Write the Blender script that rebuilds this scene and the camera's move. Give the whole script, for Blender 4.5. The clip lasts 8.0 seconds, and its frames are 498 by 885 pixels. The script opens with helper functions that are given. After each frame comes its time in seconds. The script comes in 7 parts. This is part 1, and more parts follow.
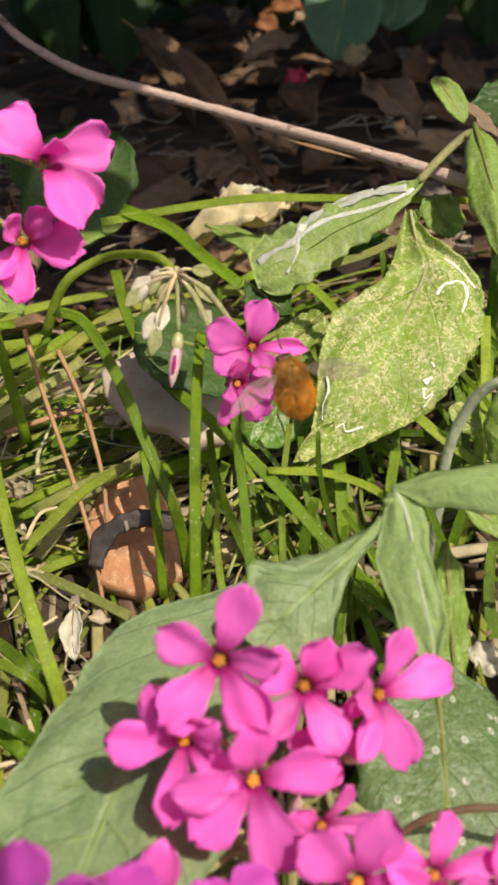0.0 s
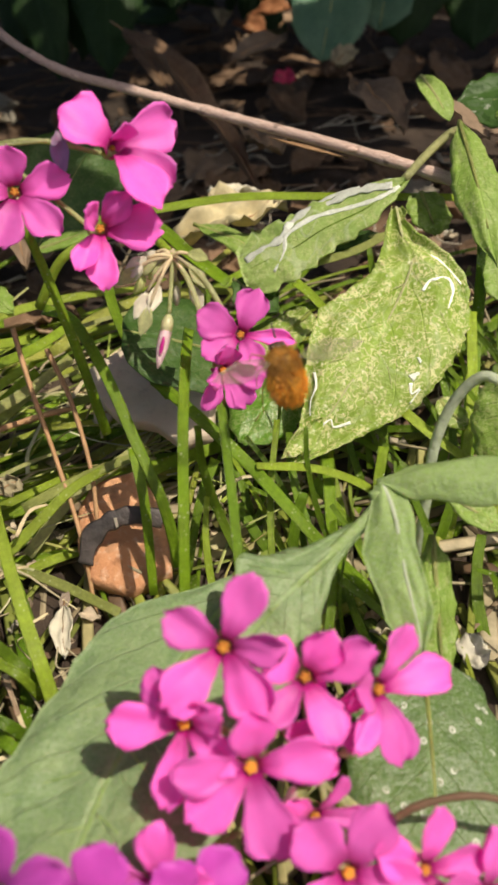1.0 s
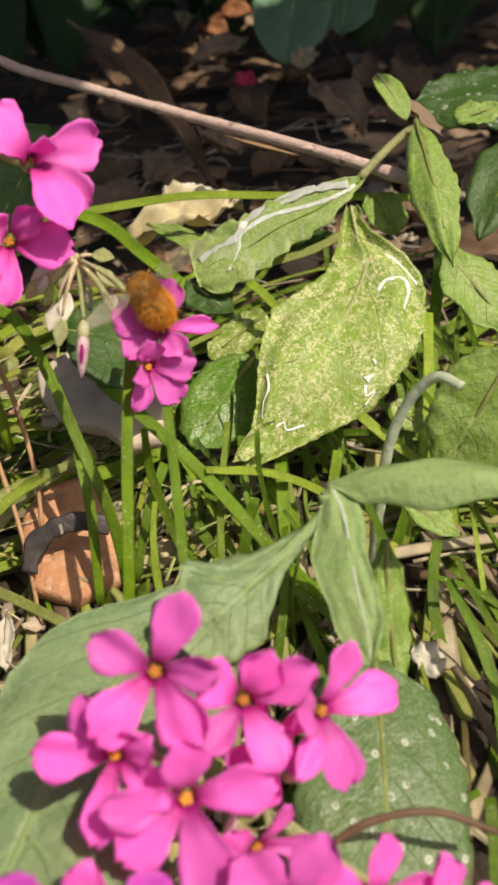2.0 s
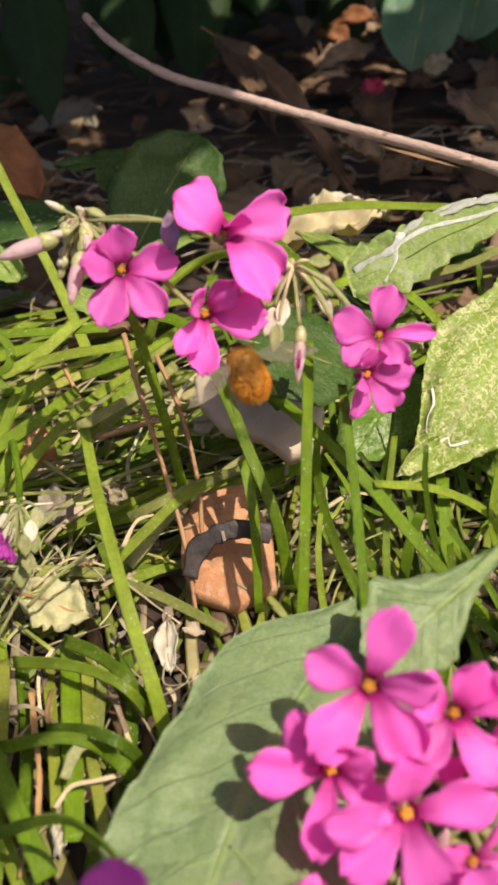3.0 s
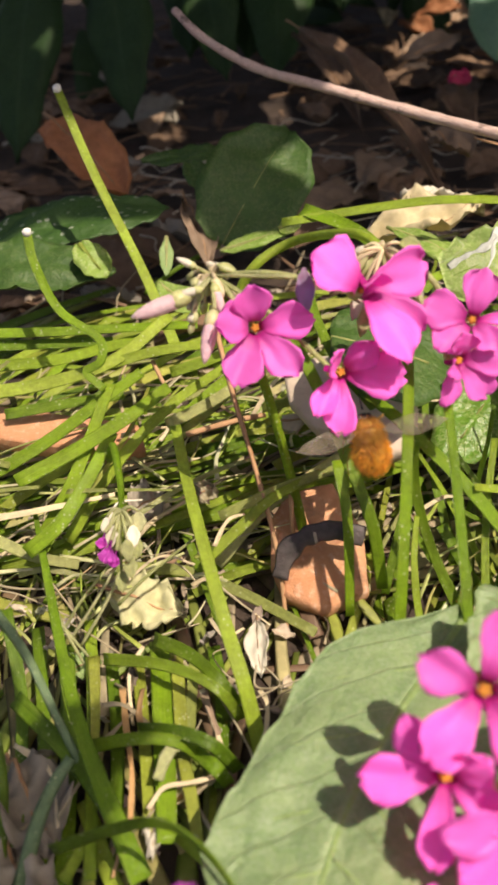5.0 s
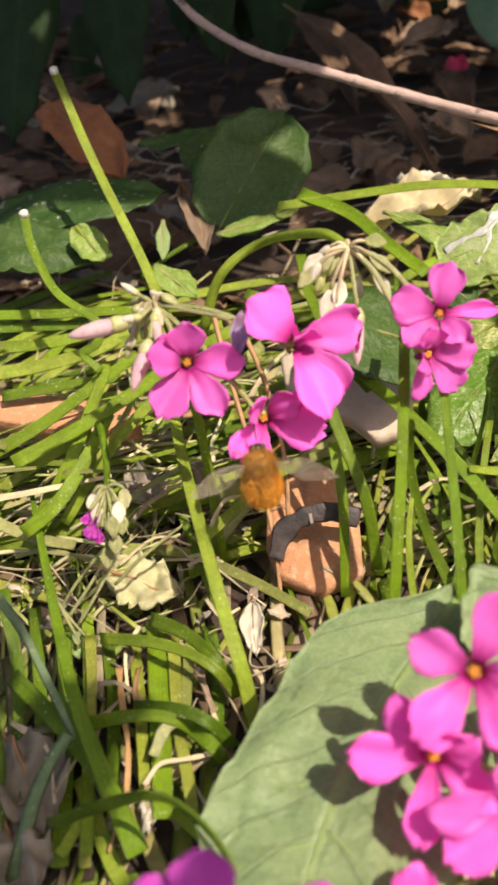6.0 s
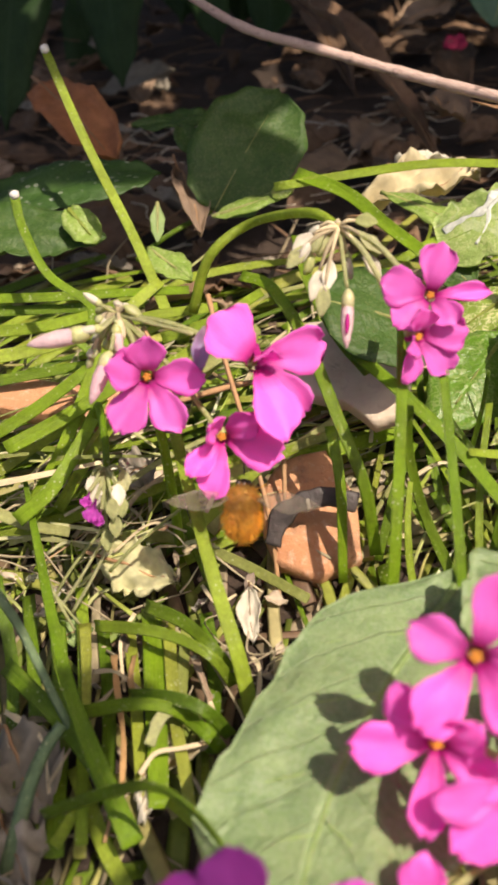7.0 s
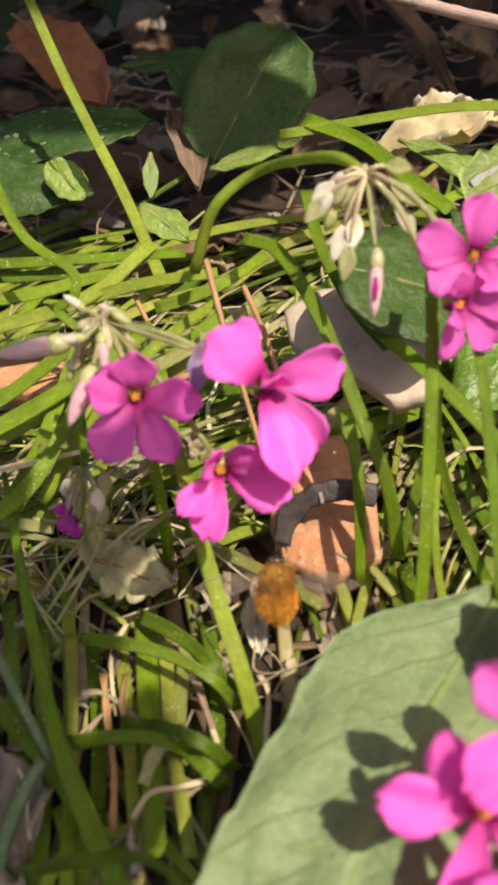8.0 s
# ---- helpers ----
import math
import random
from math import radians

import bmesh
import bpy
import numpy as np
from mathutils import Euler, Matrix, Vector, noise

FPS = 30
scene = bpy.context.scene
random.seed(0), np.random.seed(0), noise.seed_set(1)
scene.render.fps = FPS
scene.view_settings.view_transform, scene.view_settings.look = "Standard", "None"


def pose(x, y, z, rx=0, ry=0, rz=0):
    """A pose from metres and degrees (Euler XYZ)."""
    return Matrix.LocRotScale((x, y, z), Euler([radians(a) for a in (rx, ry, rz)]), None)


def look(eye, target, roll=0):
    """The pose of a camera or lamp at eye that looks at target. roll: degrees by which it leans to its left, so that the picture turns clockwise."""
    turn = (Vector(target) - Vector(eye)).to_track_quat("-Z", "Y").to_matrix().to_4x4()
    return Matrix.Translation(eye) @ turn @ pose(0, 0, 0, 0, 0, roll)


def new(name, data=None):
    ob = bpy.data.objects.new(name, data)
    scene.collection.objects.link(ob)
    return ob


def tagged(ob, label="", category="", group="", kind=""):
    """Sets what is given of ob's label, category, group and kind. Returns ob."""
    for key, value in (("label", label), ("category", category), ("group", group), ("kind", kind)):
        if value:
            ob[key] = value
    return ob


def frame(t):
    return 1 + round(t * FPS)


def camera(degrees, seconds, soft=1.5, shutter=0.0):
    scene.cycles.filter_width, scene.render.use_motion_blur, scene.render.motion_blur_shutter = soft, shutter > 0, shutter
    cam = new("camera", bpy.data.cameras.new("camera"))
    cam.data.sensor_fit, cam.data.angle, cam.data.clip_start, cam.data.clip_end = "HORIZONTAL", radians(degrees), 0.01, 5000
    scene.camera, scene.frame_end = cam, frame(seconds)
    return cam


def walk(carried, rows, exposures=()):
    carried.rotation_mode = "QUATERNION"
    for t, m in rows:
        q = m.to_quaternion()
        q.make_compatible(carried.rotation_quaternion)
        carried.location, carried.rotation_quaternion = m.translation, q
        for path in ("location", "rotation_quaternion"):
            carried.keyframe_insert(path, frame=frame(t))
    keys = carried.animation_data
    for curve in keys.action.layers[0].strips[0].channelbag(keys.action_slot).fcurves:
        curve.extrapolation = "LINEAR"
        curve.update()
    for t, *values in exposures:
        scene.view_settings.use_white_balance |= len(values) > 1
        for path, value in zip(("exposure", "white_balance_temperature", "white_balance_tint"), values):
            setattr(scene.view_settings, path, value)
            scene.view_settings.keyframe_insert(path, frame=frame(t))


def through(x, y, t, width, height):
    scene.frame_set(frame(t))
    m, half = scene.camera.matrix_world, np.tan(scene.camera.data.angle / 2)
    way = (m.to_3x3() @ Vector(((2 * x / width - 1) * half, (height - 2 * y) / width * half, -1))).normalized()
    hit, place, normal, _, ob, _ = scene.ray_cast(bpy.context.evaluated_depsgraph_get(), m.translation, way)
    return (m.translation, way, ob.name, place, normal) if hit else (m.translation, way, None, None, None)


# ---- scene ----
cam = camera(30.6, 8.0, soft=3.0)
PATH = [
    (0, (0.01003, 0.0002, 0.13543), (0.00014, 0.15797, 0.01291), -4.98),
    (0.5, (0.01079, -0.00037, 0.13568), (0.0016, 0.15794, 0.01381), -5.14),
    (1, (0.01108, -0.0013, 0.135), (0.00258, 0.15677, 0.01277), -5.16),
    (2.3, (0.01495, 0.00413, 0.13028), (0.01412, 0.16329, 0.00917), -3.57),
    (2.5, (0.01103, 0.00511, 0.13387), (0.00679, 0.1642, 0.01274), -3.69),
    (2.7, (0.00549, 0.00555, 0.13442), (-0.00636, 0.16386, 0.01277), -4.48),
    (3, (-0.00284, 0.00332, 0.13321), (-0.02068, 0.1624, 0.01332), -5.11),
    (3.5, (-0.00333, 0.00811, 0.13349), (-0.02493, 0.16737, 0.01445), -5.56),
    (4, (-0.00387, 0.00671, 0.13131), (-0.02832, 0.16441, 0.01075), -6.39),
    (4.5, (-0.0064, 0.00581, 0.13291), (-0.03468, 0.16336, 0.01301), -6.74),
    (5, (-0.00859, 0.00567, 0.13243), (-0.0405, 0.16286, 0.01295), -7.26),
    (6.5, (-0.00868, 0.00358, 0.13088), (-0.03912, 0.15856, 0.00817), -6.80),
    (7, (-0.00861, 0.00608, 0.12966), (-0.03919, 0.16018, 0.0059), -7.18),
    (7.5, (-0.0072, 0.01416, 0.12842), (-0.036, 0.16656, 0.00215), -7.21),
    (8, (-0.01197, 0.02504, 0.12169), (-0.04325, 0.17233, -0.00994), -8.07),
]
walk(cam, [(t, look(eye, target, roll)) for t, eye, target, roll in PATH], exposures=[(0, -0.17, 7000, 11), (1.0, -0.17, 7000, 11), (2.5, -0.15, 7000, 14), (3.5, 0.07, 7100, 17), (4.5, 0.13, 7150, 18), (6.5, 0.19, 7150, 19), (7.5, 0.17, 7150, 18), (8, 0.05, 7150, 17)])
cam.data.dof.use_dof = True
cam.data.dof.focus_distance = 0.19
cam.data.dof.aperture_fstop = 42.0

# ---- light ----
SUN_WAY = Vector((0.42, -0.276, 0.866)).normalized()  # towards the sun
world = bpy.data.worlds.new("sky")
scene.world = world
world.use_nodes = True
sky = world.node_tree.nodes.new("ShaderNodeTexSky")
sky.sky_type, sky.sun_disc = "NISHITA", False
sky.air_density, sky.dust_density, sky.ozone_density = 0.8, 4.0, 1.2
sky.sun_elevation = math.asin(SUN_WAY.z)
sky.sun_rotation = math.atan2(SUN_WAY.x, SUN_WAY.y)
world.node_tree.links.new(sky.outputs[0], world.node_tree.nodes["Background"].inputs[0])
world.node_tree.nodes["Background"].inputs[1].default_value = 0.112
sun = new("sun", bpy.data.lights.new("sun", "SUN"))
sun.data.energy, sun.data.angle, sun.data.color = 4.7, radians(0.53), (1.0, 0.93, 0.82)
sun.matrix_world = look(tuple(SUN_WAY * 3), (0, 0, 0))


# ---- materials ----
class Nodes:
    """Short hand for a node material."""

    def __init__(self, name):
        self.mat = bpy.data.materials.new(name)
        self.mat.use_nodes = True
        self.tree = self.mat.node_tree
        self.bsdf = self.tree.nodes["Principled BSDF"]
        self.out = self.tree.nodes["Material Output"]

    def add(self, kind, **values):
        node = self.tree.nodes.new("ShaderNode" + kind)
        for key, value in values.items():
            setattr(node, key, value)
        return node

    def link(self, a, b):
        self.tree.links.new(a, b)

    def set(self, node, **values):
        for key, value in values.items():
            slot = node.inputs[key.replace("_", " ")]
            if hasattr(value, "is_output"):
                self.link(value, slot)
            else:
                slot.default_value = value
        return node

    def coords(self, which="Object"):
        return self.add("TexCoord").outputs[which]

    def noise(self, scale, detail=4.0, rough=0.6, vec=None, distortion=0.0):
        n = self.set(self.add("TexNoise"), Scale=scale, Detail=detail, Roughness=rough, Distortion=distortion)
        self.link(vec or self.coords(), n.inputs["Vector"])
        return n.outputs["Fac"]

    def voronoi(self, scale, feature="F1", vec=None):
        n = self.add("TexVoronoi", feature=feature)
        n.inputs["Scale"].default_value = scale
        self.link(vec or self.coords(), n.inputs["Vector"])
        return n.outputs["Distance"]

    def ramp(self, fac, *stops):
        n = self.add("ValToRGB")
        while len(n.color_ramp.elements) < len(stops):
            n.color_ramp.elements.new(0.5)
        for e, (at, c) in zip(n.color_ramp.elements, stops):
            e.position = at
            e.color = (c, c, c, 1) if isinstance(c, (int, float)) else (*c, 1)
        self.link(fac, n.inputs[0])
        return n.outputs[0]

    def mix(self, fac, a, b, blend="MIX"):
        n = self.add("Mix", data_type="RGBA", blend_type=blend)
        for slot, value in ((n.inputs[0], fac), (n.inputs[6], a), (n.inputs[7], b)):
            if hasattr(value, "is_output"):
                self.link(value, slot)
            elif isinstance(value, (int, float)):
                slot.default_value = value
            else:
                slot.default_value = (*value, 1)
        return n.outputs[2]

    def math(self, op, a, b=0.0):
        n = self.add("Math", operation=op)
        for slot, value in zip(n.inputs, (a, b)):
            if hasattr(value, "is_output"):
                self.link(value, slot)
            else:
                slot.default_value = value
        return n.outputs[0]

    def bump(self, height, strength=0.4, distance=0.0004):
        n = self.set(self.add("Bump"), Strength=strength, Distance=distance, Height=height)
        self.link(n.outputs[0], self.bsdf.inputs["Normal"])
        return n.outputs[0]

    def random(self):
        return self.add("ObjectInfo").outputs["Random"]

    def leafy(self, colour, through, share=0.35, rough=0.5):
        """Lets light shine through a thin blade."""
        self.link(colour, self.bsdf.inputs["Base Color"])
        self.bsdf.inputs["Roughness"].default_value = rough
        t = self.add("BsdfTranslucent")
        self.link(through, t.inputs[0])
        m = self.add("MixShader")
        m.inputs[0].default_value = share
        self.link(self.bsdf.outputs[0], m.inputs[1])
        self.link(t.outputs[0], m.inputs[2])
        self.link(m.outputs[0], self.out.inputs[0])
        return self.mat


def leaf_material(name, dark, light, speckle=0.0, mines=0.0, fuzz=0.0, rough=0.5, share=0.3, spots=0.0, vein=0.5, quilt=0.0):
    """A leaf blade: mottled green, pale veins, pale dots and the wandering white tracks of leaf miners."""
    n = Nodes(name)
    uv = n.coords("UV")
    sep = n.add("SeparateXYZ")
    n.link(uv, sep.inputs[0])
    u, v = sep.outputs[0], sep.outputs[1]
    side = n.math("ABSOLUTE", n.math("SUBTRACT", v, 0.5))
    base = n.mix(n.ramp(n.noise(90, 5), (0.3, 0.0), (0.7, 1.0)), dark, light)
    base = n.mix(n.ramp(n.noise(700, 3), (0.35, 0.0), (0.75, 0.35)), base, tuple(c * 1.5 for c in light))
    # side veins run out from the midrib
    wob = n.math("MULTIPLY", n.noise(120, 2), 0.05)
    along = n.math("ADD", n.math("SUBTRACT", u, n.math("MULTIPLY", side, 0.55)), wob)
    wave = n.math("ABSOLUTE", n.math("SINE", n.math("MULTIPLY", along, 24.0)))
    veins = n.ramp(wave, (0.0, 1.0), (0.10, 0.0))
    rib = n.ramp(side, (0.0, 1.0), (0.02, 0.6), (0.035, 0.0))
    lines = n.math("MAXIMUM", veins, rib)
    pale = tuple(min(1, c * 1.6 + 0.05) for c in light)
    base = n.mix(n.math("MULTIPLY", lines, vein), base, pale)
    height = n.math("SUBTRACT", n.math("ADD", n.noise(260, 4), n.math("MULTIPLY", n.noise(900, 3), 0.4)), n.math("MULTIPLY", lines, vein * 0.6))
    if speckle:
        blotch = n.ramp(n.noise(70, 4), (0.40, 0.0), (0.66, 0.55))
        base = n.mix(n.math("MULTIPLY", blotch, speckle), base, (0.40, 0.50, 0.14))
        base = n.mix(n.math("MULTIPLY", n.ramp(n.noise(420, 3), (0.5, 0.0), (0.68, 0.3)), speckle), base, tuple(c * 0.72 for c in dark))
        squig = n.math("ABSOLUTE", n.math("SUBTRACT", n.noise(780, 1.5, 0.5, distortion=0.8), 0.5))
        net = n.ramp(squig, (0.03, 1.0), (0.07, 0.0))
        gate = n.ramp(n.noise(230, 3), (0.36, 0.0), (0.52, 1.0))
        base = n.mix(n.math("MULTIPLY", n.math("MULTIPLY", net, gate), speckle * 0.95), base, (0.78, 0.76, 0.42))
        gate2 = n.ramp(n.voronoi(520), (0.12, 1.0), (0.20, 0.0))
        base = n.mix(n.math("MULTIPLY", gate2, speckle * 0.8), base, (0.86, 0.86, 0.60))
    if quilt:
        cells = n.ramp(n.voronoi(210, "DISTANCE_TO_EDGE"), (0.0, 1.0), (0.09, 0.0))
        base = n.mix(n.math("MULTIPLY", cells, quilt * 0.35), base, pale)
        base = n.mix(n.math("MULTIPLY", n.ramp(n.noise(45, 4), (0.45, 0.0), (0.7, 0.6)), quilt), base, tuple(c * 1.35 + 0.03 for c in light))
        height = n.math("SUBTRACT", height, n.math("MULTIPLY", n.ramp(n.voronoi(210, "DISTANCE_TO_EDGE"), (0.0, 1.0), (0.25, 0.0)), quilt * 0.5))
    if mines:
        way = n.noise(95, 1.5, 0.5, distortion=0.6)
        track = n.ramp(n.math("ABSOLUTE", n.math("SUBTRACT", way, 0.56)), (0.008, 1.0), (0.02, 0.0))
        base = n.mix(n.math("MULTIPLY", track, mines), base, (0.66, 0.72, 0.55))
    if spots:
        flat = n.add("Mapping")
        flat.inputs["Scale"].default_value = (11.0, 6.5, 1.0)
        n.link(uv, flat.inputs[0])
        cell = n.add("TexVoronoi", voronoi_dimensions="2D")
        cell.inputs["Scale"].default_value = 1.0
        n.link(flat.outputs[0], cell.inputs["Vector"])
        ring = n.ramp(cell.outputs["Distance"], (0.0, 0.35), (0.05, 0.2), (0.08, 0.9), (0.11, 0.8), (0.15, 0.0))
        gate = n.ramp(n.noise(150, 2), (0.46, 0.0), (0.52, 1.0))
        base = n.mix(n.math("MULTIPLY", n.math("MULTIPLY", ring, gate), spots), base, (0.78, 0.80, 0.70))
    if fuzz:
        down = n.ramp(n.noise(2200, 2), (0.4, 0.0), (0.7, fuzz))
        base = n.mix(down, base, (0.52, 0.58, 0.46))
    n.bump(height, 0.8, 0.0009)
    through = n.mix(1.0, base, (1.25, 1.25, 0.35), "MULTIPLY")
    return n.leafy(base, through, share, rough)


def stem_material(name, tints, share=0.34, rough=0.32):
    """A fleshy green stalk: fine lengthwise ribs, pale streaks, a waxy gloss and a few pale dots."""
    n = Nodes(name)
    stops = [(k / (len(tints) - 1), c) for k, c in enumerate(tints)]
    base = n.ramp(n.random(), *stops)
    base = n.mix(1.0, base, n.ramp(n.noise(110, 4), (0.32, 0.74), (0.7, 1.18)), "MULTIPLY")
    uv = n.add("Mapping")
    uv.inputs["Scale"].default_value = (1.1, 14.0, 1)
    n.link(n.coords("UV"), uv.inputs[0])
    streak = n.noise(5.0, 3, vec=uv.outputs[0])
    base = n.mix(n.ramp(streak, (0.50, 0.0), (0.78, 0.5)), base, (0.52, 0.60, 0.16))
    base = n.mix(1.0, base, n.ramp(streak, (0.26, 0.70), (0.46, 1.0)), "MULTIPLY")
    base = n.mix(1.0, base, n.ramp(n.noise(1100, 3), (0.3, 0.84), (0.7, 1.10)), "MULTIPLY")
    dots = n.ramp(n.voronoi(900), (0.16, 1.0), (0.26, 0.0))
    gate = n.ramp(n.noise(240, 2), (0.48, 0.0), (0.62, 1.0))
    base = n.mix(n.math("MULTIPLY", n.math("MULTIPLY", dots, gate), 0.6), base, (0.66, 0.70, 0.44))
    n.bump(n.math("ADD", streak, n.math("MULTIPLY", n.noise(700, 3), 0.35)), 0.7, 0.0004)
    through = n.mix(1.0, base, (1.25, 1.25, 0.35), "MULTIPLY")
    return n.leafy(base, through, share, rough)


def dry_material(name, a, b, share=0.2, rough=0.75, grain=300.0, vary=(0.65, 1.25)):
    n = Nodes(name)
    base = n.mix(n.ramp(n.noise(60, 4), (0.3, 0.0), (0.7, 1.0)), a, b)
    base = n.mix(n.ramp(n.noise(grain, 4), (0.4, 0.0), (0.8, 0.5)), base, tuple(c * 0.45 for c in a))
    value = n.ramp(n.random(), (0.0, vary[0]), (1.0, vary[1]))
    base = n.mix(1.0, base, value, "MULTIPLY")
    n.bump(n.noise(grain * 1.5, 5), 0.6, 0.0005)
    return n.leafy(base, base, share, rough)


def petal_material(name, colour, base_colour):
    """Pink petal: darker towards the throat, fine lengthwise veins, a soft sheen."""
    n = Nodes(name)
    sep = n.add("SeparateXYZ")
    n.link(n.coords("UV"), sep.inputs[0])
    u, v = sep.outputs[0], sep.outputs[1]
    veins = n.math("SINE", n.math("MULTIPLY", n.math("ADD", v, n.math("MULTIPLY", n.noise(300, 2), 0.02)), 90.0))
    veins = n.math("MULTIPLY", n.ramp(veins, (0.5, 0.0), (1.0, 1.0)), n.ramp(u, (0.1, 0.8), (0.6, 0.15)))
    base = n.mix(n.ramp(n.noise(180, 3), (0.35, 0.0), (0.7, 1.0)), colour, tuple(min(1, c * 1.15 + 0.02) for c in colour))
    base = n.mix(n.ramp(u, (0.20, 1.0), (0.44, 0.0)), base, base_colour)
    base = n.mix(n.math("MULTIPLY", veins, 0.5), base, base_colour)
    base = n.mix(1.0, base, n.ramp(n.random(), (0.0, 0.84), (1.0, 1.12)), "MULTIPLY")
    n.bump(veins, 0.25, 0.0002)
    through = n.mix(1.0, base, (1.18, 0.55, 1.08), "MULTIPLY")
    n.bsdf.inputs["Sheen Weight"].default_value = 0.15
    return n.leafy(base, through, 0.46, 0.5)


M_PETAL = petal_material("pink_petal", (0.88, 0.19, 0.68), (0.58, 0.015, 0.30))
M_PETAL_NEAR = petal_material("violet_petal", (0.62, 0.085, 0.55), (0.32, 0.012, 0.28))
M_BUD = dry_material("pale_bud", (0.92, 0.58, 0.66), (0.92, 0.78, 0.74), 0.35, grain=900.0, vary=(0.95, 1.1))
M_WILT = petal_material("wilted_petal", (0.42, 0.36, 0.55), (0.4, 0.28, 0.4))
M_ANTHER = dry_material("anther", (0.70, 0.24, 0.03), (0.82, 0.42, 0.06), 0.1)
M_CALYX = stem_material("calyx_green", [(0.60, 0.64, 0.28), (0.74, 0.74, 0.44)])
M_STEM = stem_material("stem_green", [(0.19, 0.36, 0.012), (0.31, 0.48, 0.025), (0.45, 0.58, 0.07)])
M_STEM_PALE = stem_material("stem_pale", [(0.42, 0.48, 0.12), (0.56, 0.56, 0.26), (0.38, 0.46, 0.08)])
M_STEM_YELLOW = stem_material("stem_yellow", [(0.38, 0.47, 0.045), (0.54, 0.55, 0.12), (0.30, 0.44, 0.03)])
M_STEM_DARK = stem_material("stem_dark", [(0.13, 0.26, 0.010), (0.22, 0.37, 0.020)])
M_BLUE_BLADE = stem_material("blue_green_blade", [(0.16, 0.28, 0.13), (0.22, 0.34, 0.18)], 0.2, 0.6)
M_DRY_STEM = dry_material("dry_stem", (0.40, 0.22, 0.10), (0.55, 0.34, 0.18), 0.1)
M_STRAW = dry_material("straw", (0.66, 0.54, 0.32), (0.80, 0.70, 0.46), 0.2)
M_PALE_DRY = dry_material("bleached_leaf", (0.60, 0.52, 0.30), (0.70, 0.62, 0.40), 0.3)
M_YELLOW_DRY = dry_material("yellow_withered", (0.50, 0.50, 0.26), (0.66, 0.64, 0.38), 0.35)
M_CREAM = dry_material("cream_husk", (0.80, 0.75, 0.58), (0.90, 0.86, 0.72), 0.3, vary=(0.88, 1.1))
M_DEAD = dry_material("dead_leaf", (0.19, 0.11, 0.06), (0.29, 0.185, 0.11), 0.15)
M_ORANGE = dry_material("rust_leaf", (0.34, 0.13, 0.05), (0.56, 0.25, 0.11), 0.25)
M_ORANGE_STRIP = dry_material("rusty_blade", (0.56, 0.32, 0.12), (0.70, 0.46, 0.22), 0.3)
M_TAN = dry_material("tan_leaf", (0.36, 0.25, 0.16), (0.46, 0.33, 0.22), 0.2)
M_GREY_DRY = dry_material("grey_leaf", (0.40, 0.36, 0.28), (0.56, 0.50, 0.38), 0.2)
M_BIG = leaf_material("speckled_leaf", (0.23, 0.37, 0.035), (0.33, 0.47, 0.07), speckle=0.9, mines=0.15, vein=0.3, share=0.36)
M_MINED = leaf_material("mined_leaf", (0.29, 0.44, 0.10), (0.42, 0.56, 0.18), speckle=0.35, mines=0.35, vein=0.12, share=0.36)
M_LEAF = leaf_material("green_leaf", (0.19, 0.33, 0.045), (0.28, 0.42, 0.08), speckle=0.25, vein=0.4)
M_FORE = leaf_material("downy_leaf", (0.17, 0.29, 0.11), (0.25, 0.355, 0.145), fuzz=0.3, vein=0.6, rough=0.5, quilt=0.35)
M_FUZZY = leaf_material("woolly_leaf", (0.25, 0.40, 0.11), (0.36, 0.50, 0.17), fuzz=0.4, vein=0.12, rough=0.55, share=0.4)
M_WOOL = leaf_material("woolly_stem", (0.42, 0.50, 0.32), (0.56, 0.62, 0.46), fuzz=0.9, vein=0.0, rough=0.7)
M_SPOTTED = leaf_material("spotted_leaf", (0.07, 0.15, 0.028), (0.13, 0.22, 0.055), fuzz=0.3, spots=1.0, vein=0.35, rough=0.4)
# M_SHADE and M_DOTTED: leaf green darkened for leaves that lie in shade
M_SHADE = leaf_material("shaded_leaf", (0.035, 0.095, 0.014), (0.06, 0.135, 0.022), speckle=0.06, vein=0.15, rough=0.5)
M_DOTTED = leaf_material("dotted_leaf", (0.035, 0.095, 0.016), (0.06, 0.135, 0.024), spots=0.7, vein=0.2, rough=0.5)
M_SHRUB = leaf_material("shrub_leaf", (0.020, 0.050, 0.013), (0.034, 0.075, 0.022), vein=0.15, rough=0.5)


# glossy green taken darker, with the leaf's partial shade in its colour
M_GLOSSY = leaf_material("glossy_leaf", (0.08, 0.20, 0.015), (0.14, 0.30, 0.03), speckle=0.2, vein=0.3, rough=0.3)
# lighter shrub leaf: the sky's bluish sheen is put into its colour
M_SKYLIT = leaf_material("skylit_leaf", (0.12, 0.25, 0.14), (0.18, 0.33, 0.20), vein=0.1, rough=0.38)
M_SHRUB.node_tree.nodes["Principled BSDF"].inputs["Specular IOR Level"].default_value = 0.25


def thatch_material(name, tints):
    n = Nodes(name)
    isle = n.add("NewGeometry").outputs["Random Per Island"]
    base = n.ramp(isle, *tints)
    base = n.mix(1.0, base, n.ramp(n.noise(160, 4), (0.3, 0.55), (0.7, 1.2)), "MULTIPLY")
    n.bump(n.noise(600, 4), 0.4, 0.0003)
    return n.leafy(base, base, 0.2, 0.6)


